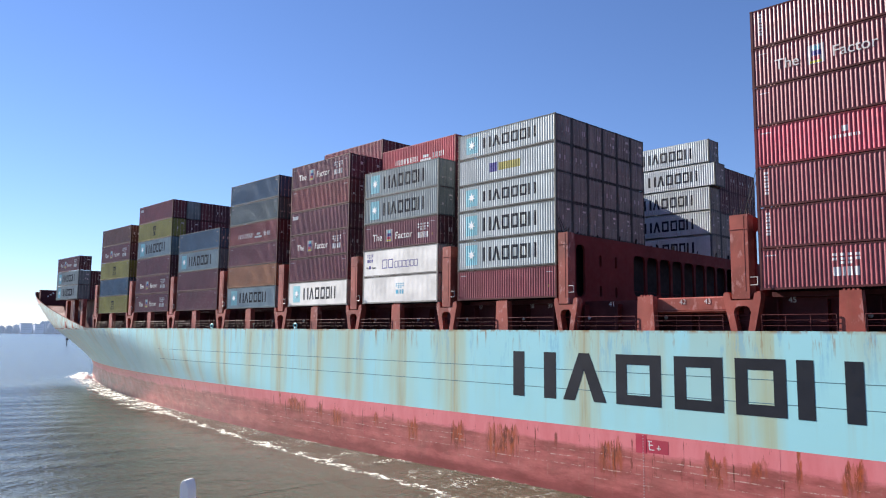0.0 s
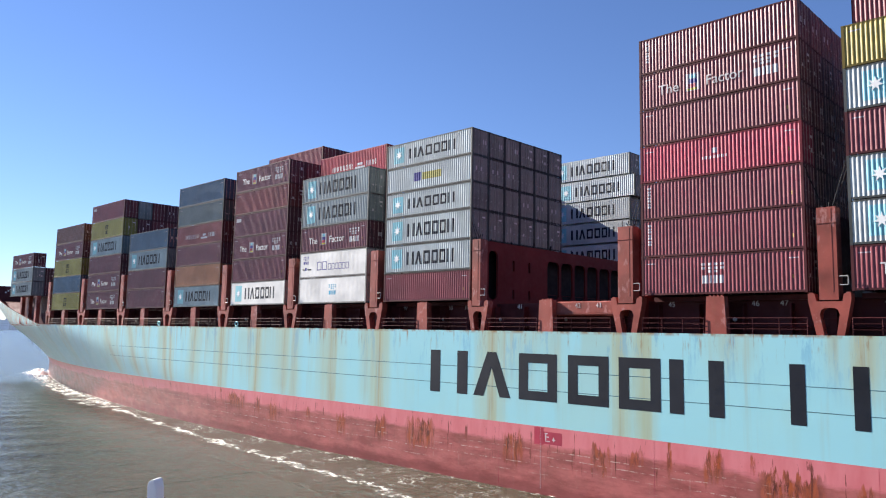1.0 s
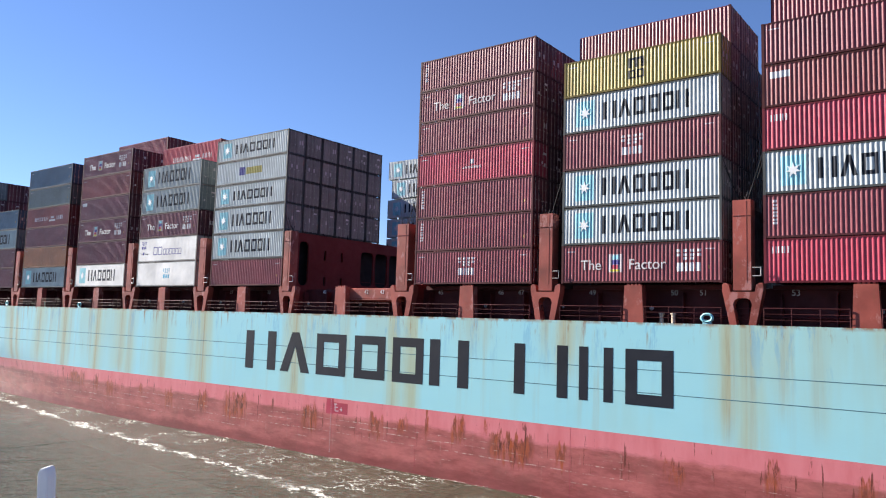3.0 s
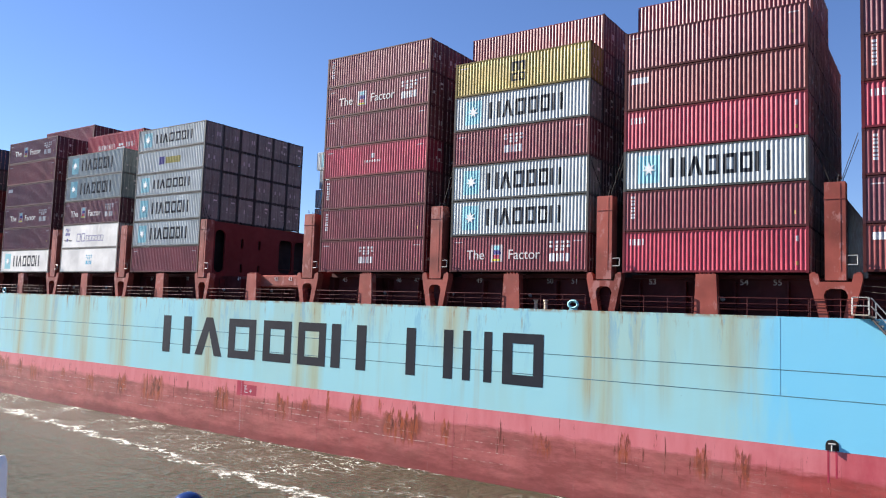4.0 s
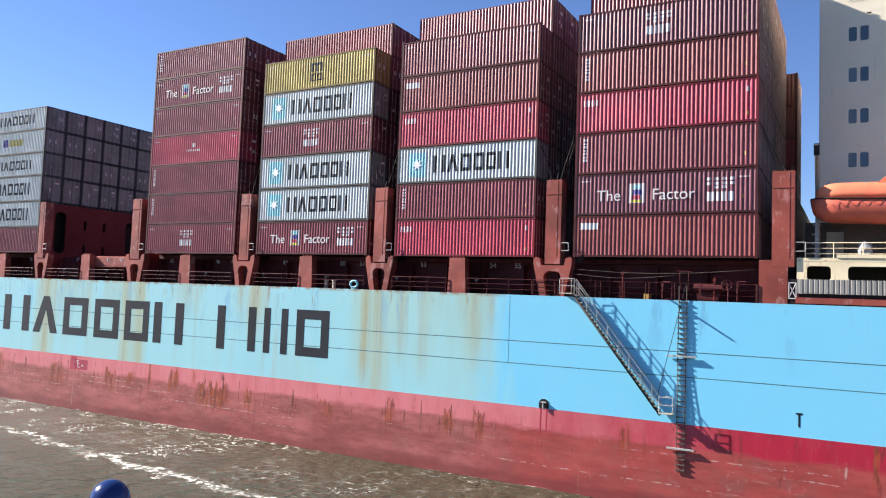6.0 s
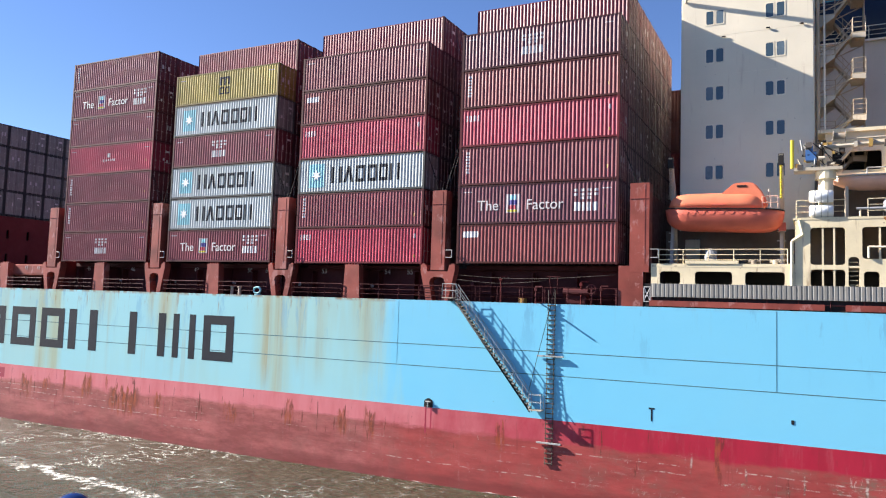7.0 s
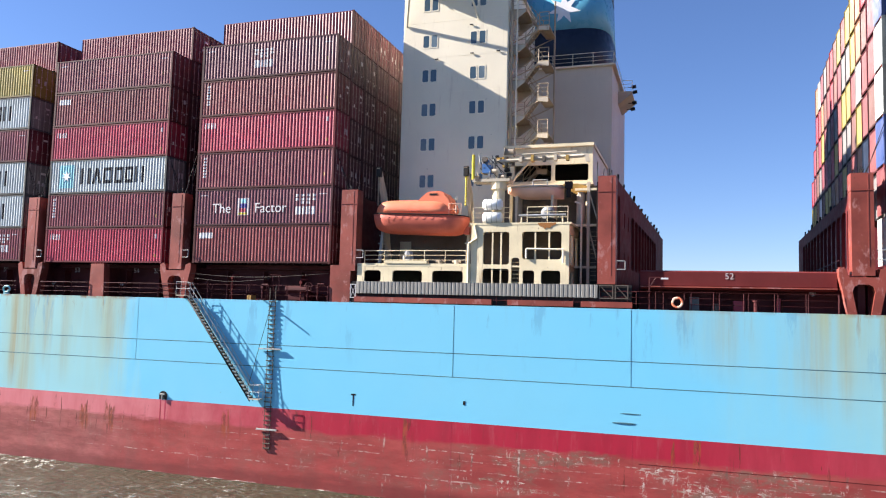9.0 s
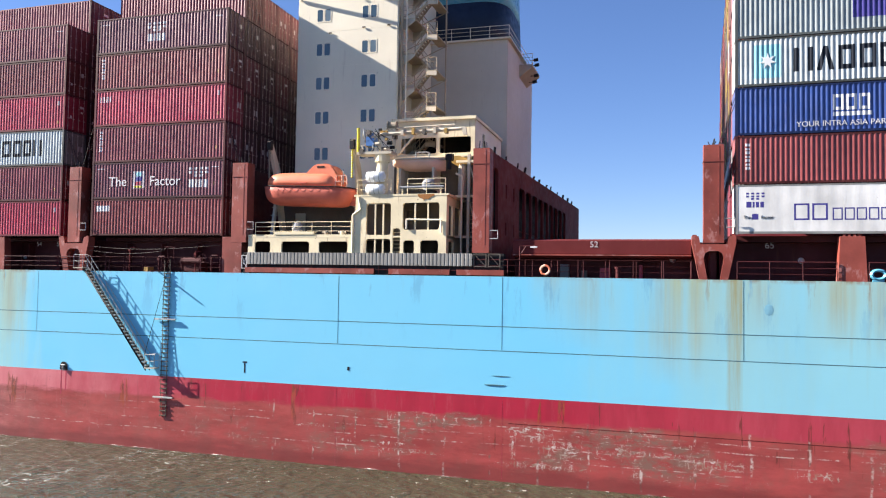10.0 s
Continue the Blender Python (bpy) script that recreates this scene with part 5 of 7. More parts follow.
def arch_bracket(ya, yf, tall=15.36, mat=M_RED):
    """A forked pedestal that fills the gap between two bays; ya is its after end, yf its forward end."""
    m, w = (ya + yf) / 2, (yf - ya)
    out = [(ya, tall), (ya, tall - 0.42), (ya + 0.18 * w, DECK - 0.02), (ya + 0.36 * w, DECK - 0.02), (ya + 0.27 * w, tall - 1.35), (ya + 0.31 * w, tall - 1.05), (ya + 0.40 * w, tall - 0.92),
           (ya + 0.60 * w, tall - 0.92), (ya + 0.69 * w, tall - 1.05), (ya + 0.73 * w, tall - 1.35), (ya + 0.64 * w, DECK - 0.02), (ya + 0.82 * w, DECK - 0.02), (yf, tall - 0.42), (yf, tall),
           (yf - 0.16 * w, tall), (yf - 0.2 * w, tall - 0.5), (ya + 0.2 * w, tall - 0.5), (ya + 0.16 * w, tall)]
    bm = bmesh.new()
    prism(bm, out, 52.78, 53.5, "x")
    b = part("forked_pedestal", bm, mat, ship, "forked oxide red container pedestal")
    bm = bmesh.new()
    box(bm, 53.5, 55.2, m - 0.2, m + 0.2, DECK - 0.03, tall - 0.6)
    part("knee_plate", bm, M_DEEP, b)
    for k in (0.07, 0.93):
        bm = bmesh.new()
        box(bm, 52.85, 53.35, ya + k * w - 0.13, ya + k * w + 0.13, tall, tall + 0.09)
        part("twist_lock", bm, M_RED, b)
    return b


def wedge_bracket(y, z=15.34):
    """The tapered pedestal under the middle of a bay."""
    bm = bmesh.new()
    prism(bm, [(y - 0.78, DECK - 0.02), (y + 0.78, DECK - 0.02), (y + 0.66, z), (y - 0.66, z)], 52.8, 53.45, "x")
    b = part("tapered_pedestal", bm, M_RED, ship, "tapered oxide red container pedestal")
    bm = bmesh.new()
    box(bm, 53.45, 55.2, y - 0.12, y + 0.12, DECK - 0.03, z - 0.3)
    part("knee_plate", bm, M_DEEP, b)
    for k in (-0.42, -0.14, 0.14, 0.42):
        bm = bmesh.new()
        box(bm, 52.95, 53.25, y + k - 0.07, y + k + 0.07, z, z + 0.12)
        part("twist_lock", bm, M_RED, b)


def rail_run(ya, yf, x=52.72, z=DECK, h=1.12, bars=3, mat=M_DEEP, parent=None, label="dark red deck railing"):
    """A railing along the deck edge."""
    bm = bmesh.new()
    tube(bm, (x, ya, z + h), (x, yf, z + h), 0.028)
    r = part("railing", bm, mat, parent or ship, label)
    for k in range(1, bars):
        bm = bmesh.new()
        tube(bm, (x, ya, z + h * k / bars), (x, yf, z + h * k / bars), 0.018)
        part("rail_bar", bm, mat, r)
    n = max(1, round((yf - ya) / 1.7))
    key = ("stanchion", h, mat.name)
    if key not in CACHE:
        bm = bmesh.new()
        tube(bm, (0, 0, 0), (0, 0, h + 0.01), 0.026)
        CACHE[key] = mesh_of("stanchion", bm, mat)
    for i in range(n + 1):
        part("stanchion", CACHE[key], None, r, at=(x, ya + (yf - ya) * i / n, z - 0.01))
    return r


def lashing_bridge(y, width=1.16, top=21.0, wall=None, skew=0.0, base=15.3, rods=True, mat=M_RED, backed=False):
    """The upright end box of a lashing bridge with its cross wall behind."""
    bm = bmesh.new()
    a, f = y - width / 2, y + width / 2
    box(bm, 52.75, 53.75, a, f, base - 0.35, top)
    box(bm, 52.72, 53.78, a - 0.03, f + 0.03, top - 1.06, top - 1.02)
    box(bm, 52.735, 52.75, a + 0.27, a + 0.33, base + 0.2, top - 0.1)
    bridge = part("lashing_bridge", bm, mat, ship, "oxide red lashing bridge end box")
    bm = bmesh.new()
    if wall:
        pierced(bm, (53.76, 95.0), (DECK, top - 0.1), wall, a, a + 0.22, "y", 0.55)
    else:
        # Solid wall in dark red, so the gap between stacks reads as shaded.
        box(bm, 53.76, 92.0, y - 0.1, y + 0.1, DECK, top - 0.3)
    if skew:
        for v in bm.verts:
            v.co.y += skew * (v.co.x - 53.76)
    # Pierced walls take the red with shade mixed into its colour.
    part("cross_wall", bm, M_SHADE_RED if wall else M_DEEP, bridge)
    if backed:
        # Added backing and decks blacken the openings: dark colour in place of shade.
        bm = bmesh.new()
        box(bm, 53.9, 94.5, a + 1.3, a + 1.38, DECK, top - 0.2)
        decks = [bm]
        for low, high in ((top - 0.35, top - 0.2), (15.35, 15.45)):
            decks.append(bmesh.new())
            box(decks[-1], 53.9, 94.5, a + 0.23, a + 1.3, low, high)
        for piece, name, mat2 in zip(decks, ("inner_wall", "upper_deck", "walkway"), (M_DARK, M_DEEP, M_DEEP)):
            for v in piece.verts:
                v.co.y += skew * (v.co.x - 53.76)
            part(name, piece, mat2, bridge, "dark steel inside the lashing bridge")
    bm = bmesh.new()
    for s in (-1,):
        tube(bm, (52.7, y + s * (width / 2 + 0.1), base + 0.6), (52.7, y + s * (width / 2 + 0.62), base + 0.6), 0.03)
        tube(bm, (52.7, y + s * (width / 2 + 0.62), base + 0.6), (52.7, y + s * (width / 2 + 0.62), base + 1.15), 0.03)
        tube(bm, (52.7, y + s * (width / 2 + 0.1), base + 1.15), (52.7, y + s * (width / 2 + 0.62), base + 1.15), 0.03)
    part("hand_grip", bm, M_GALV, bridge)
    if rods:
        for s, dx, dz in ((-1, 0.2, 3.0), (1, 0.2, 3.0), (-1, 0.7, 2.6), (1, 0.7, 2.6)):
            if (rods == "fore" and s < 0) or (rods == "aft" and s > 0):
                continue
            bm = bmesh.new()
            tube(bm, (52.95 + dx, y + s * 0.25, top - 0.1), (52.95 + dx * 0.4, y + s * 1.28, top + dz), 0.022, 5)
            part("lashing_rod", bm, M_DARK, bridge)
    rnd = random.Random(int(y * 10))
    if wall:
        for k in range(12):
            px = 55.0 + 3.1 * k + rnd.uniform(-0.8, 0.8)
            bm = bmesh.new()
            py = a + 0.1 + skew * (px - 53.76)
            tube(bm, (px, py, top - 0.15), (px + rnd.uniform(-0.3, 0.3), py - 0.05, top + rnd.uniform(0.15, 0.45)), rnd.uniform(0.05, 0.12), 6)
            part("turnbuckle", bm, M_DARK, bridge)
        bm = bmesh.new()
        for k, zz in enumerate((0.5, 1.0)):
            tube(bm, (62.0, a + 0.6 + skew * 8.24, 15.5 + zz), (92.0, a + 0.6 + skew * 38.24, 15.5 + zz), 0.04)
        part("walkway_rail", bm, M_DEEP, bridge)
    for k in range(4):
        bm = bmesh.new()
        px, py = 52.95 + 0.2 * k, y + rnd.uniform(-0.4, 0.4)
        tube(bm, (px, py, top - 0.02), (px + rnd.uniform(-0.1, 0.1), py + rnd.uniform(-0.2, 0.2), top + rnd.uniform(0.25, 0.6)), 0.03, 5)
        part("turnbuckle", bm, M_DARK, bridge)
    return bridge


order = ["g", "f", "e", "d", "c", "z", "m"]
gaps = []
for p, q in zip(order, order[1:]):
    gaps.append((BAYS[q][0], BAYS[p][0] - BAYS[p][1]))
for p, q in (("t1", "t2"), ("t2", "t3"), ("t3", "t4")):
    gaps.append((BAYS[q][0], BAYS[p][0] - BAYS[p][1]))
edges = []
for a, f in gaps:
    arch_bracket(a, f)
    lashing_bridge((a + f) / 2)
    edges.append((a, f))
WIN = [(63.2 + k * 2.45, 65.3 + k * 2.45, 16.0, 19.9) for k in range(9)]
SLOTS = [(57.5, 57.85, 18.4, 19.5), (60.0, 60.35, 18.4, 19.5), (57.5, 57.85, 15.7, 16.7), (60.0, 60.35, 15.7, 16.7)]
arch_bracket(38.55, 41.0)
lashing_bridge(39.98, 1.0, 21.15, [(53.95, 55.3, 15.6, 20.2)] + WIN + SLOTS, rods="fore", backed=True)
edges.append((38.55, 41.0))
arch_bracket(23.0, 25.7)
lashing_bridge(24.4, 1.3, 21.0, [(54.1, 55.4, 15.6, 20.0)] + WIN + SLOTS, rods="aft")
edges.append((23.0, 25.7))
edges.append((-35.8, -33.6))
lashing_bridge(-34.98, 1.27, 20.9, rods="fore")
bm = bmesh.new()
box(bm, 52.76, 53.7, -35.25, -33.62, DECK - 0.02, 15.36)
part("pedestal", bm, M_RED, ship, "rust-stained oxide red pedestal")
lashing_bridge(-53.5, 1.15, 21.35, [(54.0, 55.3, 15.6, 20.3)] + [(62.0 + k * 2.6, 64.2 + k * 2.6, 15.7, 19.8) for k in range(9)] + SLOTS, -0.034, base=14.6, rods=False, backed=True)
arch_bracket(-69.6, -67.0)
edges.append((-69.6, -67.0))
lashing_bridge(-68.3, 1.2, 21.05, [(54.0 + k * 2.46, 56.1 + k * 2.46, 15.7, 19.9) for k in range(15)], -0.034, rods="aft")
arch_bracket(-84.6, -81.8)
edges.append((-84.6, -81.8))
arch_bracket(BAYS["g"][0], BAYS["g"][0] + 2.6)
edges.append((BAYS["g"][0], BAYS["g"][0] + 2.6))
lashing_bridge(BAYS["g"][0] + 1.3)
for y in (163.0, 170.0, 178.0):
    bm = bmesh.new()
    box(bm, XC - breadth(y, 15.5) + 0.25, XC - breadth(y, 15.5) + 1.0, y - 0.5, y + 0.5, DECK, 18.6)
    part("bulwark_stay", bm, M_RED, ship)
mids = []
for k in ("g", "f", "e", "d", "c", "z", "m", "t1", "t2", "t3", "a1"):
    y = BAYS[k][0] - BAYS[k][1] / 2 + 0.2
    if k == "a1":
        y = -76.0
    wedge_bracket(y)
    mids.append((y - 0.8, y + 0.8))
wedge_bracket(32.1)
mids.append((31.3, 32.9))
blocks = sorted(edges + mids)
for (a0, f0), (a1, f1) in zip(blocks, blocks[1:]):
    if a1 - f0 > 1.0 and not (f0 < -40 and a1 < -60 and a1 - f0 > 15):
        if not (-60 < f0 < -30 and a1 < -30):
            rail_run(f0 + 0.05, a1 - 0.05)
for a, f in edges:
    if f - a > 2.3 and a > -34:
        rail_run((a + f) / 2 - 0.55, (a + f) / 2 + 0.55, 53.2)
rail_run(-33.5, -18.6)
rail_run(-67.0, -55.4)

# mooring fittings along the deck edge
for y in (-2.85, -77.3, 103.7, 81.5):
    bm = bmesh.new()
    n = 14
    ring = []
    for i in range(n):
        t = 2 * math.pi * i / n
        cy, cz = 0.36 * math.cos(t), 0.26 * math.sin(t)
        ring.append([bm.verts.new((52.62 + 0.10 * math.cos(q), y + cy * (1 + 0.30 * math.sin(q)), DECK + 0.42 + cz * (1 + 0.36 * math.sin(q)))) for q in (0, math.pi / 2, math.pi, 3 * math.pi / 2)])
    for i in range(n):
        for k in range(4):
            bm.faces.new((ring[i][k], ring[(i + 1) % n][k], ring[(i + 1) % n][(k + 1) % 4], ring[i][(k + 1) % 4]))
    box(bm, 52.6, 52.75, y - 0.3, y + 0.3, DECK - 0.02, DECK + 0.12)
    bmesh.ops.recalc_face_normals(bm, faces=bm.faces[:])
    part("fairlead", bm, M_PALEBLUE if y > -50 else M_SKYBLUE, ship, "pale blue oval mooring fairlead")
for y in (-0.3, 0.55, 93.0, 94.0, -62.5):
    bm = bmesh.new()
    tube(bm, (53.3, y, DECK - 0.05), (53.3, y, DECK + 0.62), 0.14, 10)
    tube(bm, (53.3, y, DECK + 0.62), (53.3, y, DECK + 0.72), 0.20, 10)
    part("bollard", bm, M_TAN if y > -50 else M_DEEP, ship, "worn tan mooring bollard")

# ring buoy on the after rail
buoy = thing("life_buoy", (52.62, -57.9, 13.15), "orange and white life buoy hung on the railing", "life buoy")
for k in range(4):
    bm = bmesh.new()
    seg = []
    for i in range(6):
        t = math.pi / 2 * k + math.pi / 2 * i / 5
        c = Vector((0, 0.29 * math.cos(t), 0.29 * math.sin(t)))
        o = c.normalized()
        seg.append([bm.verts.new(c + 0.075 * (o * math.cos(q) + Vector((1, 0, 0)) * math.sin(q))) for q in [2 * math.pi * j / 6 for j in range(6)]])
    for p, q in zip(seg, seg[1:]):
        for j in range(6):
            bm.faces.new((p[j], p[(j + 1) % 6], q[(j + 1) % 6], q[j]))
    part("ring_segment", bm, M_BOAT if k % 2 else M_PINK, buoy)
aboard(buoy)
# lamp bracket beside it
bm = bmesh.new()
tube(bm, (52.75, -56.2, DECK), (52.75, -56.2, 14.7), 0.035)
tube(bm, (52.75, -56.2, 14.7), (52.75, -57.3, 14.72), 0.035)
tube(bm, (52.75, -56.2, 14.1), (52.75, -56.6, 14.68), 0.025)
lamp_post = part("lamp_bracket", bm, M_DEEP, ship)
bm = bmesh.new()
box(bm, 52.65, 52.85, -57.35, -56.9, 14.6, 14.7)
part("lamp_head", bm, M_LETTER, lamp_post)

# ---------------------------------------------------------------- accommodation block and funnel
bm = bmesh.new()
box(bm, 58.0, 90.0, -45.4, -36.7, DECK, 38.2)
bmesh.ops.bevel(bm, geom=[e for e in bm.edges if abs(e.verts[0].co.z - e.verts[1].co.z) > 5], offset=0.08, segments=2, affect="EDGES")
house = part("deckhouse", bm, M_HOUSE, ship, "cream-white painted accommodation block")
for z in (36.55, 33.55, 30.75, 28.0, 25.22, 22.3):
    for y in (-38.68, -39.36, -42.62, -43.32):
        bm = bmesh.new()
        pierced(bm, (y - 0.31, y + 0.31), (z - 0.56, z + 0.56), [(y - 0.24, y + 0.24, z - 0.48, z + 0.48)], 57.982, 58.02, "x", 0.1)
        w = part("window", bm, M_HOUSE, house, "rounded cabin window")
        bm = bmesh.new()
        box(bm, 57.99, 58.02, y - 0.25, y + 0.25, z - 0.49, z + 0.49)
        part("pane", bm, M_PALE_PANE if (int(z * 7) + int(-y * 3)) % 4 == 0 else M_GLASS, w)
# plate joints and small fittings on the side wall
for z in (35.1, 32.2, 29.35):
    bm = bmesh.new()
    box(bm, 57.994, 58.0, -45.3, -36.8, z - 0.010, z + 0.010)
    part("plate_seam", bm, M_HOUSE, house)
# Small dark hook fittings; none of them gives light.
for y, z in ((-39.6, 32.05), (-42.5, 32.3), (-44.6, 32.3), (-42.4, 34.6)):
    bm = bmesh.new()
    tube(bm, (58.0, y, z), (57.92, y, z + 0.03), 0.025)
    box(bm, 57.88, 57.94, y - 0.16, y + 0.10, z - 0.05, z + 0.03)
    part("wall_lamp", bm, M_DARK, house)
# bridge wing with its slanting stay
bm = bmesh.new()
prism(bm, [(58.0, 37.3), (58.0, 41.5), (51.5, 41.5), (51.5, 40.2), (53.0, 39.6)], -42.2, -38.4, "y")
wing = part("bridge_wing", bm, M_HOUSE, ship, "cream bridge wing reaching out from the house")
bm = bmesh.new()
tube(bm, (57.95, -37.0, 34.9), (54.6, -38.6, 39.2), 0.10, 8)
part("wing_stay", bm, M_HOUSE, wing)
bm = bmesh.new()
tube(bm, (57.95, -43.0, 35.0), (54.6, -42.0, 39.2), 0.10, 8)
part("wing_stay", bm, M_HOUSE, wing)
bm = bmesh.new()
box(bm, 57.6, 90.3, -45.6, -36.5, 38.2, 38.36)
part("bridge_deck", bm, M_HOUSE, house)
rail_run(-45.4, -42.4, 57.8, 38.3, 1.05, 3, M_HOUSE, house, "cream railing")
rail_run(-38.3, -36.7, 57.8, 38.3, 1.05, 3, M_HOUSE, house, "cream railing")
bm = bmesh.new()
box(bm, 60.0, 88.0, -44.0, -38.0, 38.3, 41.6)
part("wheelhouse", bm, M_HOUSE, house)

for x, y, h, r in ((57.9, -43.9, 3.4, 0.05), (58.3, -44.9, 2.6, 0.04), (57.2, -37.0, 1.6, 0.05), (58.0, -42.6, 2.2, 0.07)):
    bm = bmesh.new()
    tube(bm, (x, y, 38.3), (x, y, 38.3 + h), r, 8)
    box(bm, x - 0.14, x + 0.14, y - 0.16, y + 0.16, 38.3 + h - 0.35, 38.3 + h - 0.1)
    part("signal_post", bm, M_WHITE, wing)
bm = bmesh.new()
for q in (0.0, 0.35, 0.7, 1.05, 1.4):
    tube(bm, (55.2, -42.35, 39.4 + q), (55.9, -42.35, 39.4 + q), 0.025)
for x in (55.2, 55.9):
    tube(bm, (x, -42.35, 39.0), (x, -42.35, 41.4), 0.035)
part("wing_ladder", bm, M_STAIR, wing)
# outside stair tower behind the house
stairs = bmesh.new()
tube(stairs, (58.25, -45.62, 22.0), (58.25, -45.62, 36.9), 0.11, 8)
stairs = part("stair_tower", stairs, M_STAIR, ship, "brown zigzag outside stairs with railings")
bm = bmesh.new()
tube(bm, (58.3, -46.0, 21.5), (58.3, -46.0, 36.8), 0.06, 8)
part("drain_pipe", bm, M_HOUSE, stairs)
bm = bmesh.new()
tube(bm, (60.9, -48.45, 21.5), (60.9, -48.45, 37.0), 0.07, 8)
part("corner_post", bm, M_STAIR, stairs)


def stair_flight(x0, ya, za, yb, zb):
    """One flight from (ya, za) up to (yb, zb), with its treads and outer rail."""
    bm = bmesh.new()
    for xx in (x0, x0 + 0.80):
        prism(bm, [(ya, za - 0.10), (ya, za + 0.16), (yb, zb + 0.16), (yb, zb - 0.10)], xx, xx + 0.05, "x")
    f = part("stair_flight", bm, M_STAIR, stairs)
    bm = bmesh.new()
    for i in range(7):
        q = (i + 0.5) / 7
        y = ya + (yb - ya) * q
        box(bm, x0 + 0.05, x0 + 0.80, y - 0.11, y + 0.11, za + (zb - za) * q, za + (zb - za) * q + 0.035)
    part("tread", bm, M_STAIR, f)
    for h in (0.55, 1.0):
        bm = bmesh.new()
        tube(bm, (x0 + 0.02, ya, za + h), (x0 + 0.02, yb, zb + h), 0.03)
        part("hand_rail", bm, M_STAIR, f)
    for q in (0.05, 0.5, 0.95):
        bm = bmesh.new()
        z = za + (zb - za) * q
        tube(bm, (x0 + 0.02, ya + (yb - ya) * q, z), (x0 + 0.02, ya + (yb - ya) * q, z + 1.0), 0.024)
        part("rail_post", bm, M_STAIR, f)


for k in range(6):
    z = 21.6 + k * 2.79
    bm = bmesh.new()
    box(bm, 58.4, 61.4, -46.65, -45.45, z, z + 0.09)
    plat = part("landing", bm, M_STAIR, stairs)
    for x in (58.4, 61.3):
        bm = bmesh.new()
        prism(bm, [(-45.45, z), (-46.65, z), (-46.65, z - 0.14), (-45.45, z - 1.0)], x, x + 0.08, "x")
        part("gusset", bm, M_TAN, plat)
    rail_run(-46.65, -45.6, 58.42, z + 0.09, 1.0, 3, M_STAIR, stairs, "")
    if k < 5:
        bm = bmesh.new()
        box(bm, 58.4, 61.4, -48.45, -47.65, z + 1.36, z + 1.45)
        half = part("half_landing", bm, M_STAIR, stairs)
        bm = bmesh.new()
        prism(bm, [(-48.45, z + 1.36), (-47.65, z + 1.36), (-47.65, z + 1.1), (-48.45, z + 1.0)], 58.4, 58.48, "x")
        part("gusset", bm, M_TAN, half)
        rail_run(-48.45, -47.7, 58.42, z + 1.45, 1.0, 3, M_STAIR, stairs, "")
        for x in (58.5, 61.3):
            bm = bmesh.new()
            tube(bm, (x, -45.5, z + 0.2), (x, -48.3, z + 1.36), 0.045)
            part("brace", bm, M_STAIR, half)
        stair_flight(58.5, -46.6, z + 0.05, -47.7, z + 1.40)
        stair_flight(60.2, -47.7, z + 1.42, -46.6, z + 2.82)

# funnel on its casing
bm = bmesh.new()
box(bm, 66.5, 79.0, -52.35, -45.42, DECK, 33.3)
bmesh.ops.bevel(bm, geom=[e for e in bm.edges if abs(e.verts[0].co.z - e.verts[1].co.z) > 5], offset=0.08, segments=2, affect="EDGES")
casing = part("funnel_casing", bm, M_CASING, ship, "stone grey funnel casing")
bm = bmesh.new()
box(bm, 66.2, 79.3, -52.65, -45.3, 33.3, 33.44)
part("casing_deck", bm, M_HOUSE, casing)
rail_run(-52.5, -45.6, 66.35, 33.44, 1.05, 3, M_HOUSE, casing, "cream railing")
bm = bmesh.new()
for q in (0, 0.5, 1.0):
    tube(bm, (66.4, -52.5, 33.44 + q), (79.2, -52.5, 33.44 + q), 0.026)
part("railing", bm, M_HOUSE, casing)
bm = bmesh.new()
prism(bm, [(-52.35, 32.6), (-53.6, 32.6), (-53.6, 32.4), (-52.35, 31.4)], 72.0, 76.0, "x")
bal = part("casing_platform", bm, M_TAN, casing)
rail_run(-53.6, -52.4, 72.0, 32.6, 1.0, 3, M_HOUSE, casing, "cream railing")
for y, z in ((-53.6, 33.4), (-53.7, 32.9), (-53.65, 31.9), (-53.5, 31.3)):
    bm = bmesh.new()
    tube(bm, (73.5, y + 0.15, z), (73.5, y - 0.25, z + 0.06), 0.16, 8)
    tube(bm, (73.5, y + 0.15, z), (73.5, y + 0.5, z), 0.04)
    part("floodlight", bm, M_DARK, bal)


def funnel_ring(z):
    k = (z - 33.4) / 10.5
    return 5.0 - 0.4 * k, 4.2 - 0.4 * k


def funnel_band(name, z0, z1, mat, parent=None, label=""):
    bm = bmesh.new()
    n = 40
    rings = []
    for z in (z0, (z0 + z1) / 2, z1):
        rx, ry = funnel_ring(z)
        rings.append([bm.verts.new((72.5 + rx * math.copysign(abs(math.cos(t)) ** 0.55, math.cos(t)), -47.85 + ry * math.copysign(abs(math.sin(t)) ** 0.55, math.sin(t)), z)) for t in [2 * math.pi * i / n for i in range(n)]])
    for a, b in zip(rings, rings[1:]):
        for i in range(n):
            bm.faces.new((a[i], a[(i + 1) % n], b[(i + 1) % n], b[i])).smooth = True
    bm.faces.new(rings[0][::-1])
    bm.faces.new(rings[-1])
    return part(name, bm, mat, parent or ship, label)


funnel = funnel_band("funnel", 33.4, 37.27, M_NAVY, None, "navy funnel with a light blue band")
funnel_band("blue_band", 37.274, 41.15, M_SKYBLUE, funnel)
funnel_band("funnel_top", 41.154, 42.6, M_NAVY, funnel)
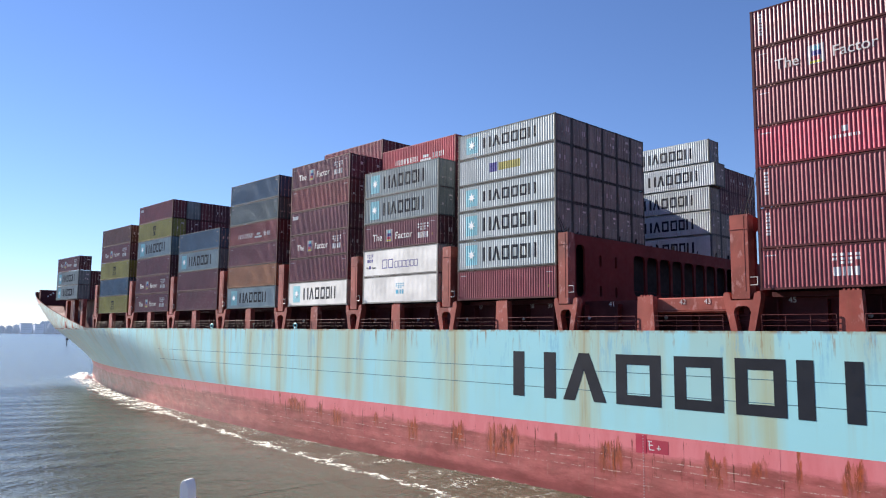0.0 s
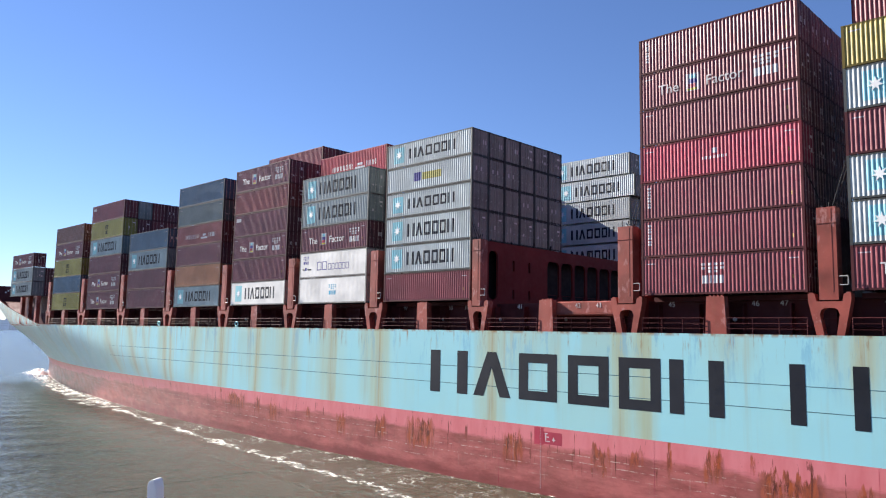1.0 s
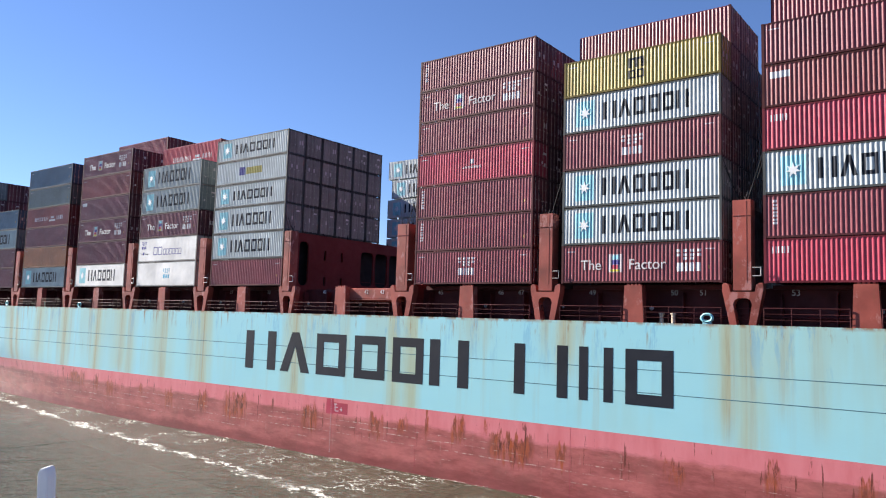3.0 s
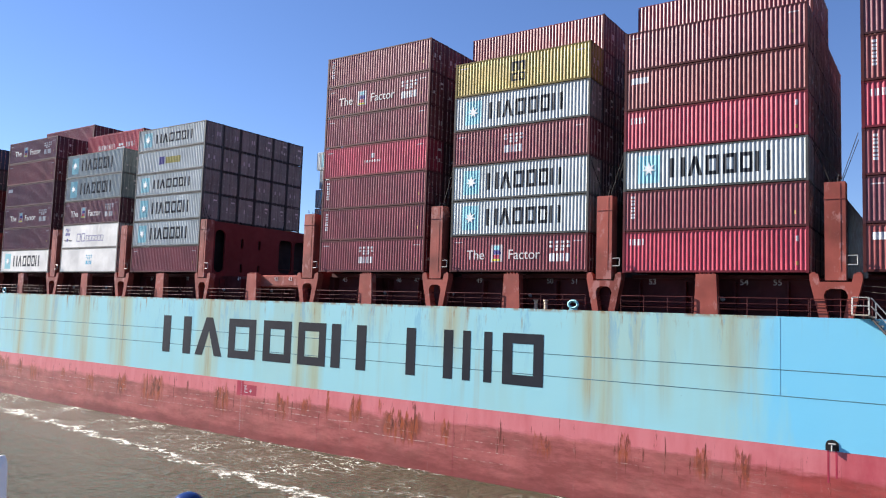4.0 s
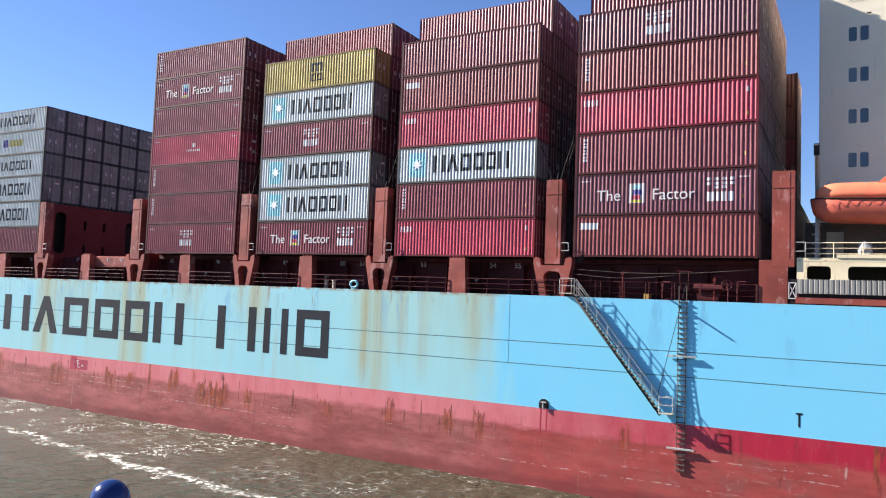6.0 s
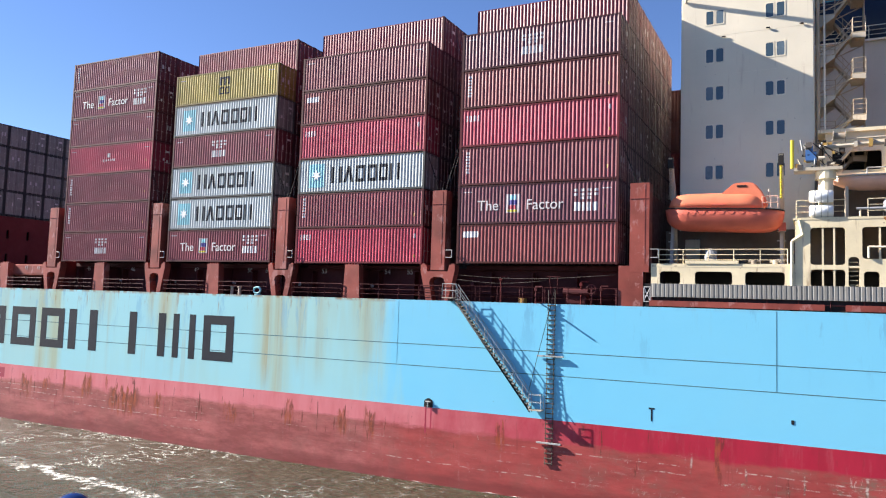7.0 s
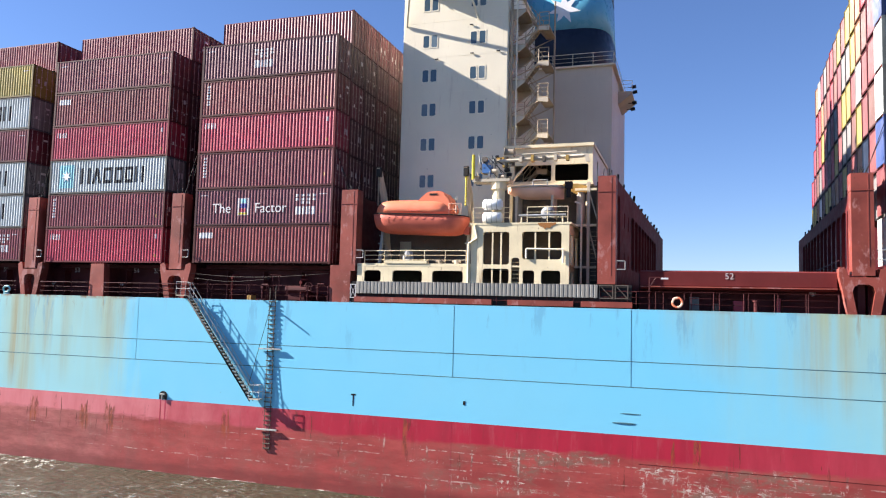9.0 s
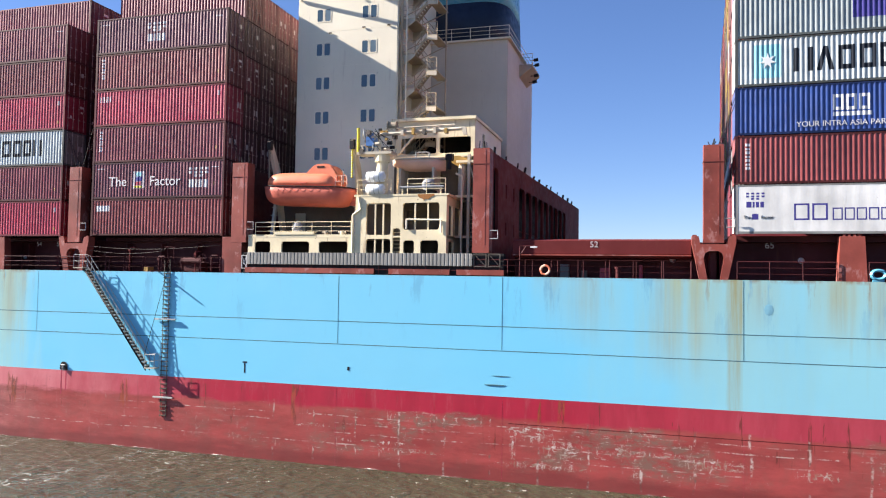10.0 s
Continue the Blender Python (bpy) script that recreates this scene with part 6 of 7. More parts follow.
star = part("funnel_star", star_mesh(1.5, 7, M_WHITE), None, funnel, "white star on the funnel")
star.location = (67.70, -48.0, 39.2)
for y in (-49.6, -48.0, -46.6):
    bm = bmesh.new()
    tube(bm, (72.5, y, 42.5), (72.5, y, 44.6), 0.42, 12)
    part("exhaust_pipe", bm, M_GALV, funnel)

# ---------------------------------------------------------------- low cream decks beside the house
bm = bmesh.new()
pierced(bm, (-51.1, -35.75), (14.15, 15.52), [(-37.6, -36.3, 14.15, 15.02), (-40.75, -38.5, 14.15, 15.02), (-43.75, -41.5, 14.15, 15.02)], 52.86, 53.02, "x", 0.22)
for v in bm.verts:
    if v.co.y < -44.3:
        v.co.y = -44.3
cream = part("side_bulwark", bm, M_CREAM, ship, "cream side bulwark with rounded openings")
bm = bmesh.new()
holes = [(-47.0, -45.15, 15.48, 17.72), (-47.0, -45.15, 14.15, 15.2), (-47.72, -47.16, 14.15, 15.95),
         (-50.55, -47.88, 15.84, 17.72), (-48.75, -47.95, 14.15, 15.1), (-50.5, -49.2, 14.15, 15.1)]
pierced(bm, (-51.06, -44.32), (14.15, 18.2), holes, 52.84, 53.04, "x", 0.2)
gallery = part("side_gallery", bm, M_CREAM, ship, "cream two-storey side gallery with openings")
bm = bmesh.new()
box(bm, 52.82, 58.2, -51.2, -44.2, 18.2, 18.34)
part("gallery_deck", bm, M_CREAM, gallery)
bm = bmesh.new()
pierced(bm, (53.05, 57.2), (14.15, 18.2), [(53.5, 54.5, 15.5, 17.6), (55.0, 56.6, 15.5, 17.6), (53.5, 54.8, 14.15, 15.1)], -51.05, -50.9, "y", 0.12)
part("after_wall", bm, M_CREAM, gallery, "cream after wall of the gallery with door openings")
bm = bmesh.new()
prism(bm, [(-48.95, 18.30), (-49.0, 18.16), (-49.12, 18.05), (-49.3, 18.02), (-49.42, 17.85), (-49.52, 17.98), (-49.75, 17.93), (-49.9, 18.08), (-50.2, 18.2), (-50.15, 18.31)], 52.812, 52.836, "x")
part("rust_stain", bm, M_RUST, gallery, "orange rust stain on the deck edge")
bm = bmesh.new()
box(bm, 52.85, 58.0, -51.05, -35.8, 15.3, 15.42)
part("walkway", bm, M_CREAM, cream)
bm = bmesh.new()
box(bm, 52.80, 53.2, -41.1, -37.9, 15.52, 15.72)
part("sill_box", bm, M_CREAM, cream)
bm = bmesh.new()
tube(bm, (52.8, -44.15, 14.2), (52.8, -44.15, 16.9), 0.09, 8)
tube(bm, (52.8, -44.15, 16.9), (52.8, -44.75, 17.3), 0.09, 8)
tube(bm, (52.8, -44.75, 17.3), (52.8, -44.55, 18.2), 0.09, 8)
part("drain_pipe", bm, M_CREAM, gallery)
bm = bmesh.new()
tube(bm, (52.75, -50.7, 15.6), (52.75, -50.7, 16.5), 0.06, 8)
tube(bm, (52.75, -50.7, 16.5), (52.75, -48.2, 16.55), 0.06, 8)
tube(bm, (52.75, -48.2, 16.55), (52.75, -48.2, 15.9), 0.06, 8)
part("grab_rail", bm, M_HOUSE, gallery)
for y, z0 in ((-45.82, 14.15), (-46.42, 14.15), (-48.78, 15.80), (-49.72, 15.80)):
    bm = bmesh.new()
    box(bm, 52.87, 52.97, y - 0.05, y + 0.05, z0, 17.76)
    part("mullion", bm, M_CREAM, gallery)
bm = bmesh.new()
for k in range(6):
    tube(bm, (52.95, -47.66, 14.3 + 0.27 * k), (52.95, -47.22, 14.3 + 0.27 * k), 0.02)
part("ladder_rung", bm, M_CREAM, gallery)
for y, z, w, h, m in ((-44.62, 15.95, 0.16, 0.34, M_RED), (-44.88, 16.35, 0.12, 0.5, M_YELLOW), (-45.0, 15.75, 0.14, 0.22, M_RED), (-43.2, 15.62, 0.3, 0.3, M_TAN), (-42.0, 15.6, 0.34, 0.36, M_ROPE)):
    bm = bmesh.new()
    tube(bm, (53.12, y, z - h / 2), (53.12, y, z + h / 2), w / 2, 10)
    tube(bm, (53.12, y - w, z + h * 0.2), (53.12, y + w, z + h * 0.2), w / 4, 8)
    part("fire_valve", bm, m, gallery)
# inner walls that close the galleries, in a tan darkened to hold their shade
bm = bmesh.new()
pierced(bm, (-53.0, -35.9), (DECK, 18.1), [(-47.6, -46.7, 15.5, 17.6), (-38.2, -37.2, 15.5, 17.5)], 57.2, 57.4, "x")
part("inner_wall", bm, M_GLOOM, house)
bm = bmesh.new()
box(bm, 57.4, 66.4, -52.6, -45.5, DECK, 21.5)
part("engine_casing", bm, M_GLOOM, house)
rail_run(-43.9, -36.2, 53.1, 15.45, 1.0, 3, M_CREAM, cream, "cream railing")
rail_run(-50.95, -48.2, 52.9, 18.34, 1.05, 3, M_CREAM, gallery, "cream railing")
rail_run(-47.0, -44.4, 52.9, 18.34, 1.05, 3, M_CREAM, gallery, "cream railing")
# grey ribbed screen and red sole plates over the hull's edge
bm = bmesh.new()
n = 62
pts = []
for i in range(n):
    y = -52.95 + i * 17.15 / n
    pts += [(y, 0.0), (y + 0.16, 0.0), (y + 0.19, 0.022), (y + 0.26, 0.022)]
lo = [bm.verts.new((52.62 + d, y, 13.36)) for y, d in pts]
hi = [bm.verts.new((52.62 + d, y, 14.2)) for y, d in pts]
for i in range(len(pts) - 1):
    bm.faces.new((lo[i + 1], lo[i], hi[i], hi[i + 1]))
screen = part("ribbed_screen", bm, M_HULLGREY, ship, "grey ribbed gangway stowage screen")
bm = bmesh.new()
box(bm, 52.70, 53.3, -52.95, -35.8, 13.34, 14.16)
part("stowed_gangway", bm, M_GALV, screen)
for a, b in ((-54.9, -54.05), (-53.95, -53.05)):
    bm = bmesh.new()
    pierced(bm, (a, b), (13.3, 14.2), [(a + 0.06, b - 0.06, 13.36, 14.14)], 52.66, 52.74, "x")
    tube(bm, (52.7, a + 0.05, 13.35), (52.7, b - 0.05, 14.15), 0.025)
    part("cage_frame", bm, M_GLOOM, screen)
for a, b in ((-45.9, -35.7), (-51.4, -47.0), (-55.15, -51.9)):
    bm = bmesh.new()
    box(bm, 52.58, 53.2, a, b, 12.74, 13.1)
    part("sole_plate", bm, M_RED, ship, "red steel sole plate along the hull's edge")
# Solid near-black block in place of the shaded hollow behind the screen.
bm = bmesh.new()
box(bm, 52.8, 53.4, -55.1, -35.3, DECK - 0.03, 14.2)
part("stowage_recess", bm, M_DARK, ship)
bm = bmesh.new()
pierced(bm, (-35.75, -35.3), (13.0, 14.0), [(-35.7, -35.35, 13.05, 13.95)], 52.72, 52.78, "x")
tube(bm, (52.75, -35.72, 13.05), (52.75, -35.33, 13.95), 0.02)
tube(bm, (52.75, -35.33, 13.05), (52.75, -35.72, 13.95), 0.02)
part("cross_braced_hatch", bm, M_LETTER, ship, "white cross-braced frame")

# upper cream shelter with its two wide openings
bm = bmesh.new()
pierced(bm, (-52.1, -46.0), (21.5, 24.2), [(-49.15, -46.4, 21.75, 22.95), (-51.8, -49.4, 21.75, 22.95)], 56.4, 56.6, "x", 0.15)
shelter = part("upper_shelter", bm, M_CREAM, ship, "cream upper shelter with wide openings")
bm = bmesh.new()
pierced(bm, (56.6, 65.5), (21.5, 24.2), [(58.8, 59.6, 21.9, 23.6)], -52.1, -51.95, "y")
part("after_wall", bm, M_HOUSE, shelter)
bm = bmesh.new()
box(bm, 56.2, 65.6, -52.2, -45.6, 24.2, 24.42)
part("shelter_roof", bm, M_CREAM, shelter)
bm = bmesh.new()
box(bm, 56.0, 66.3, -52.2, -45.6, 21.38, 21.5)
part("shelter_floor", bm, M_CREAM, shelter)
# Near-black back wall: the shelter's inner shade is put into its colour.
bm = bmesh.new()
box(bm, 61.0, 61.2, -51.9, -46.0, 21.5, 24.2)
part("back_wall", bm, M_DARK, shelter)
for x, y in ((56.1, -51.8), (56.1, -46.3)):
    bm = bmesh.new()
    tube(bm, (x, y, 18.3), (x, y, 21.4), 0.12, 8)
    part("shelter_post", bm, M_CREAM, shelter)
bm = bmesh.new()
tube(bm, (55.9, -46.3, 21.6), (56.3, -47.9, 23.6), 0.1, 8)
part("brace", bm, M_CREAM, shelter)

# ---------------------------------------------------------------- boats, davits, crane, rafts


def loft(bm, stations, close=True):
    """Skin through rings of equal length."""
    rings = [[bm.verts.new(p) for p in s] for s in stations]
    n = len(rings[0])
    for a, b in zip(rings, rings[1:]):
        for i in range(n):
            bm.faces.new((a[i], a[(i + 1) % n], b[(i + 1) % n], b[i])).smooth = True
    if close:
        bm.faces.new(rings[0][::-1])
        bm.faces.new(rings[-1])
    bmesh.ops.recalc_face_normals(bm, faces=bm.faces[:])
    return bm


boat = thing("lifeboat", (54.3, -40.05, 17.66), "orange enclosed lifeboat hanging in its davits", "lifeboat")
LB = 3.66


def plan(s):
    """Half breadth of the boat along its length."""
    return 1.3 * max(0.0, 1 - abs(s) ** 6.0) ** 0.5 + 0.02


st = []
for i in range(21):
    s = math.sin(math.pi / 2 * (-1 + i / 10))
    keel = 0.02 + 0.55 * abs(s) ** 9
    ring = []
    for k in range(15):
        q = math.pi * k / 14
        cx, sz = math.cos(q), math.sin(q)
        ring.append((plan(s) * math.copysign(abs(cx) ** 0.62, cx), s * LB * (1 - 0.045 * sz), 1.40 + 0.13 * s - (1.40 - keel) * sz ** 0.72))
    st.append(ring)
bm = bmesh.new()
loft(bm, st)
part("boat_hull", bm, M_BOATLOW, boat, "faded orange boat hull")
st = []
for i in range(21):
    s = math.sin(math.pi / 2 * (-1 + i / 10))
    y = 0.38 + s * 3.02
    end = max(0.0, 1 - abs(s) ** 7.0) ** 0.5
    w, hgt = 1.16 * end + 0.04, 1.08 * end + 0.03
    ring = []
    for k in range(15):
        q = math.pi * k / 14
        cx, sz = math.cos(q), math.sin(q)
        ring.append((w * math.copysign(abs(cx) ** 0.6, cx), y, 1.42 + 0.04 * y + hgt * sz ** 0.7 * (1 - 0.03 * y)))
    st.append(ring)
bm = bmesh.new()
loft(bm, st)
part("canopy", bm, M_BOAT, boat, "bright orange canopy")
bm = bmesh.new()
prism(bm, [(0.1, 2.30), (-0.05, 2.50), (-0.62, 2.98), (-0.80, 3.08), (-1.65, 3.10), (-1.95, 3.0), (-2.35, 2.55), (-2.62, 2.0), (-2.62, 1.6), (0.1, 1.6)], -0.86, 0.86, "x")
bmesh.ops.bevel(bm, geom=bm.edges[:], offset=0.07, segments=2, affect="EDGES")
cab = part("conning_cab", bm, M_BOAT, boat)
bm = bmesh.new()
box(bm, -0.885, -0.84, -1.48, -0.90, 2.80, 2.92)
part("cab_window", bm, M_DARK, cab)
bm = bmesh.new()
box(bm, -1.28, -1.2, -0.25, 0.55, 1.62, 1.70)
part("hatch_handle", bm, M_BOATLOW, boat)
bm = bmesh.new()
for ya, yb in ((-2.4, -2.4), (-2.9, -2.9), (-3.3, -3.3)):
    tube(bm, (-0.9, ya, 1.4), (-0.9, yb, 2.15), 0.025)
for zz in (1.75, 2.15):
    tube(bm, (-0.9, -2.4, zz), (-0.9, -3.3, zz), 0.025)
part("stern_rail", bm, M_PINK, boat)
bm = bmesh.new()
st = []
for i in range(21):
    s = math.sin(math.pi / 2 * (-1 + i / 10))
    st.append([(-plan(s) - 0.02 + 0.045 * math.cos(q), s * LB, 1.41 + 0.13 * s + 0.045 * math.sin(q)) for q in [2 * math.pi * k / 6 for k in range(6)]])
loft(bm, st)
part("fender", bm, M_DARK, boat)
bm = bmesh.new()
for i in range(9):
    y = -2.6 + i * 0.6
    for k in range(5):
        q0, q1 = k / 5, (k + 1) / 5
        tube(bm, (-1.34, y + 0.6 * q0, 1.36 - 0.28 * math.sin(math.pi * q0)), (-1.34, y + 0.6 * q1, 1.36 - 0.28 * math.sin(math.pi * q1)), 0.011, 4)
part("grab_line", bm, M_BOAT, boat)
for y in (-2.75, 2.65):
    bm = bmesh.new()
    tube(bm, (-0.3, y, 1.6), (-0.3, y, 2.7), 0.05)
    part("lifting_hook", bm, M_GALV, boat)
bm = bmesh.new()
box(bm, -0.2, 0.2, -LB - 0.05, -LB + 0.35, 0.05, 0.55)
part("rudder_guard", bm, M_BOATLOW, boat)
aboard(boat)

for y, top in ((-36.75, 22.75), (-43.5, 22.6)):
    dv = thing("davit", (54.2, y, 15.42), "cream lifeboat davit arm with tackle", "davit", "lifeboat davits")
    bm = bmesh.new()
    t = top - 15.42
    prism(bm, [(1.9, 0.0), (2.5, 0.0), (1.2, t * 0.72), (-0.15, t), (-0.45, t - 0.1), (0.55, t * 0.66)], -0.12, 0.12, "y")
    part("davit_arm", bm, M_TAN, dv)
    bm = bmesh.new()
    prism(bm, [(0.2, 0.0), (0.5, 0.0), (1.0, 2.9), (0.75, 2.9)], -0.1, 0.1, "y")
    for k in range(4):
        tube(bm, (0.35 + 0.12 * k, -0.25, 0.5 + 0.6 * k), (0.35 + 0.12 * k, 0.25, 0.5 + 0.6 * k), 0.04)
    part("davit_leg", bm, M_GALV, dv)
    bm = bmesh.new()
    box(bm, -0.42, -0.08, -0.16, 0.16, t - 0.75, t - 0.05)
    part("block", bm, M_DARK, dv)
    bm = bmesh.new()
    for k in range(11):
        z = t - 0.8 - k * 0.2
        ball(bm, (-0.25, 0.0, z), 0.05, 0.09, 0.11, 6, 4)
    part("chain_fall", bm, M_YELLOW if y < -40 else M_ROPE, dv)
    aboard(dv)

crane = thing("provision_crane", (53.6, -46.0, 18.34), "cream deck crane with blue machinery and folded jib", "crane")
bm = bmesh.new()
tube(bm, (0, 0, 0), (0, 0, 2.9), 0.42, 14)
tube(bm, (0, 0, 2.4), (0, 0, 2.9), 0.58, 14)
part("pedestal", bm, M_CREAM, crane)
bm = bmesh.new()
box(bm, -0.6, 0.6, -0.9, 1.75, 2.9, 3.1)
part("slew_platform", bm, M_TAN, crane)
bm = bmesh.new()
box(bm, -0.45, 0.25, 0.50, 1.10, 3.55, 4.2)
tube(bm, (-0.1, 0.85, 4.15), (-0.1, 0.85, 4.5), 0.18, 10)
part("winch_motor", bm, M_BLUEMACH, crane, "blue winch motor")
bm = bmesh.new()
tube(bm, (-0.1, 1.85, 3.15), (-0.1, 1.85, 4.93), 0.11, 10)
part("jib_cylinder", bm, M_YELLOW, crane, "yellow cylinder")
bm = bmesh.new()
tube(bm, (-0.2, 0.2, 4.35), (-0.2, -5.9, 4.55), 0.13, 8)
tube(bm, (-0.2, -0.3, 4.75), (-0.2, -5.4, 4.85), 0.06, 8)
prism(bm, [(-5.7, 4.70), (-6.2, 4.66), (-6.3, 4.10), (-6.05, 4.10), (-5.95, 4.40)], -0.3, -0.1, "x")
for k in range(5):
    tube(bm, (-0.2, -0.6 - k * 0.9, 4.78), (-0.2, -1.1 - k * 0.9, 4.42), 0.05)
part("jib", bm, M_TAN, crane)
rnd = random.Random(4)
for k in range(44):
    bm = bmesh.new()
    y, z, s = rnd.uniform(-1.0, 1.6), rnd.uniform(3.1, 4.7), rnd.uniform(0.05, 0.17)
    x = rnd.uniform(-0.55, 0.1)
    if k % 3 == 0:
        tube(bm, (x, y - s, z), (x, y + s, z), s * 0.8, 10)
    elif k % 3 == 1:
        tube(bm, (x, y, z - 2 * s), (x, y + rnd.uniform(-0.3, 0.3), z + 2 * s), s * 0.35, 6)
    else:
        box(bm, x - s, x + s, y - s, y + s, z - s, z + s)
    part("winch_gear", bm, (M_TAN, M_CREAM, M_OCHRE, M_DARK, M_GALV, M_GLOOM)[k % 6], crane)
bm = bmesh.new()
for k in range(7):
    a0, b0 = (rnd.uniform(-0.8, 0.8), rnd.uniform(3.2, 4.4)), (rnd.uniform(-0.6, 1.5), rnd.uniform(3.2, 4.8))
    tube(bm, (-0.5, *a0), (-0.45, *b0), 0.025, 5)
part("hydraulic_hose", bm, M_DARK, crane, "black hydraulic hoses")
bm = bmesh.new()
tube(bm, (-0.1, -1.05, 4.98), (-0.1, -0.45, 5.02), 0.22, 12)
tube(bm, (-0.1, -1.10, 4.98), (-0.1, -1.04, 4.98), 0.33, 12)
tube(bm, (-0.1, -0.46, 5.02), (-0.1, -0.40, 5.02), 0.33, 12)
part("rope_drum", bm, M_ROPE, crane)
for k in range(5):
    bm = bmesh.new()
    box(bm, -0.42, 0.0, -1.7 - k * 0.8, -1.5 - k * 0.8, 4.25, 4.6 + 0.1 * (k % 2))
    part("jib_fitting", bm, (M_TAN, M_OCHRE, M_GLOOM)[k % 3], crane)
aboard(crane)

rescue = thing("rescue_boat", (54.9, -48.35, 20.15), "pale orange open rescue boat on its cradle", "boat")
st = []
for i in range(11):
    s = -1 + 2 * i / 10
    w = 0.95 * max(0.10, (1 - abs(s) ** 2.6) ** 0.6)
    keel = 0.02 + 0.5 * max(0.0, s) ** 2.5
    st.append([(w * math.sin(q), s * 2.0, 0.85 - (0.85 - keel) * abs(math.cos(q)) ** 0.9) for q in [math.pi / 2 - math.pi * k / 10 for k in range(11)]])
bm = bmesh.new()
loft(bm, st)
part("boat_hull", bm, M_PINK, rescue)
bm = bmesh.new()
loop = [(sgn * 0.97 * max(0.10, (1 - abs(q) ** 2.6) ** 0.6), q * 2.0) for sgn, qs in ((-1, range(-10, 11, 2)), (1, range(10, -11, -2))) for q in [k / 10 for k in qs]]
loop.append(loop[0])
loft(bm, [[(px + 0.06 * math.cos(t), py, 0.86 + 0.06 * math.sin(t)) for t in [2 * math.pi * k / 6 for k in range(6)]] for px, py in loop], False)
bmesh.ops.remove_doubles(bm, verts=bm.verts[:], dist=1e-4)
part("gunwale", bm, M_GALV, rescue)
bm = bmesh.new()
tube(bm, (-0.5, -0.9, 0.8), (-0.5, -0.9, 1.35), 0.04)
tube(bm, (-0.5, -0.9, 1.35), (-0.5, 0.1, 1.35), 0.04)
tube(bm, (-0.5, 0.1, 1.35), (-0.5, 0.1, 0.8), 0.04)
part("hoop", bm, M_GALV, rescue)
for y in (-1.3, 1.2):
    bm = bmesh.new()
    box(bm, -0.8, 0.8, y - 0.08, y + 0.08, -1.81, 0.2)
    part("cradle", bm, M_TAN, rescue)
bm = bmesh.new()
tube(bm, (-0.3, -2.35, 0.1), (-0.3, -2.35, 1.0), 0.16, 8)
box(bm, -0.5, 0.0, -2.6, -2.1, 0.75, 1.2)
part("outboard_engine", bm, M_DARK, rescue)
aboard(rescue)

davit2 = thing("davit", (55.6, -51.4, 18.34), "tan slewing davit for the rescue boat", "davit")
bm = bmesh.new()
tube(bm, (0, 0, 0), (0, 0, 2.4), 0.3, 10)
part("davit_post", bm, M_TAN, davit2)
bm = bmesh.new()
prism(bm, [(-0.7, 2.35), (0.3, 2.25), (1.2, 2.75), (1.2, 3.0), (0.2, 3.0), (-0.7, 2.75)], -0.22, 0.22, "x")
part("davit_arm", bm, M_OCHRE, davit2, "ochre davit arm")
aboard(davit2)

frame_posts = thing("support_frame", (55.2, -52.0, 14.2), "tan steel support frame with ladder and pipes", "frame")
for y, h in ((0.0, 7.2), (-0.75, 7.0)):
    bm = bmesh.new()
    box(bm, -0.12, 0.12, y - 0.10, y + 0.10, 0.0, h)
    part("frame_post", bm, M_TAN, frame_posts)
for z in (1.2, 4.1, 6.6):
    bm = bmesh.new()
    box(bm, -0.10, 0.10, -0.85, 0.95, z, z + 0.16)
    part("cross_beam", bm, M_CREAM if z > 4 else M_TAN, frame_posts)
for z0, z1 in ((1.3, 4.1), (4.2, 6.6)):
    bm = bmesh.new()
    tube(bm, (0, -0.7, z0), (0, 0.0, z1), 0.05)
    part("brace", bm, M_TAN, frame_posts)
bm = bmesh.new()
tube(bm, (-0.25, 0.45, 0.0), (-0.25, 0.45, 5.6), 0.07, 8)
tube(bm, (-0.25, 0.45, 5.6), (-0.25, 0.9, 5.8), 0.07, 8)
part("vent_pipe", bm, M_HOUSE, frame_posts)
for k in range(12):
    bm = bmesh.new()
    tube(bm, (-0.14, -0.68, 0.4 + 0.3 * k), (-0.14, -0.08, 0.4 + 0.3 * k), 0.022)
    part("rung", bm, M_STAIR, frame_posts)
aboard(frame_posts)

for z in (18.72, 19.62):
    raft = thing("life_raft", (53.0, -45.75, z - 0.38), "white life raft canister strapped on deck", "life raft", "life rafts")
    bm = bmesh.new()
    n = 14
    st = [[(0.38 * f * math.cos(2 * math.pi * k / n), y, 0.38 + 0.38 * f * math.sin(2 * math.pi * k / n)) for k in range(n)] for y, f in ((-0.66, 0.7), (-0.6, 0.95), (-0.05, 1.0), (0.05, 1.0), (0.6, 0.95), (0.66, 0.7))]
    loft(bm, st)
    part("canister", bm, M_WHITE, raft)
    for y in (-0.35, 0.0, 0.35):
        bm = bmesh.new()
        st = [[(0.39 * math.cos(2 * math.pi * k / n), y + e, 0.38 + 0.39 * math.sin(2 * math.pi * k / n)) for k in range(n)] for e in (-0.025, 0.025)]
        loft(bm, st, False)
        part("strap", bm, M_GALV, raft)
    aboard(raft)
cover = thing("covered_winch", (53.6, -49.5, 18.34), "winch under a crumpled grey canvas cover", "winch")
bm = bmesh.new()
ball(bm, (0, 0, 0.68), 0.42, 0.50, 0.50, 16, 11)
for v in bm.verts:
    v.co += Vector((0.16, 0.20, 0.16)) * noise.noise(v.co * 3.6)
    if v.co.z < 0.25:
        v.co.z = 0.25
part("canvas_cover", bm, M_CLOTH, cover)
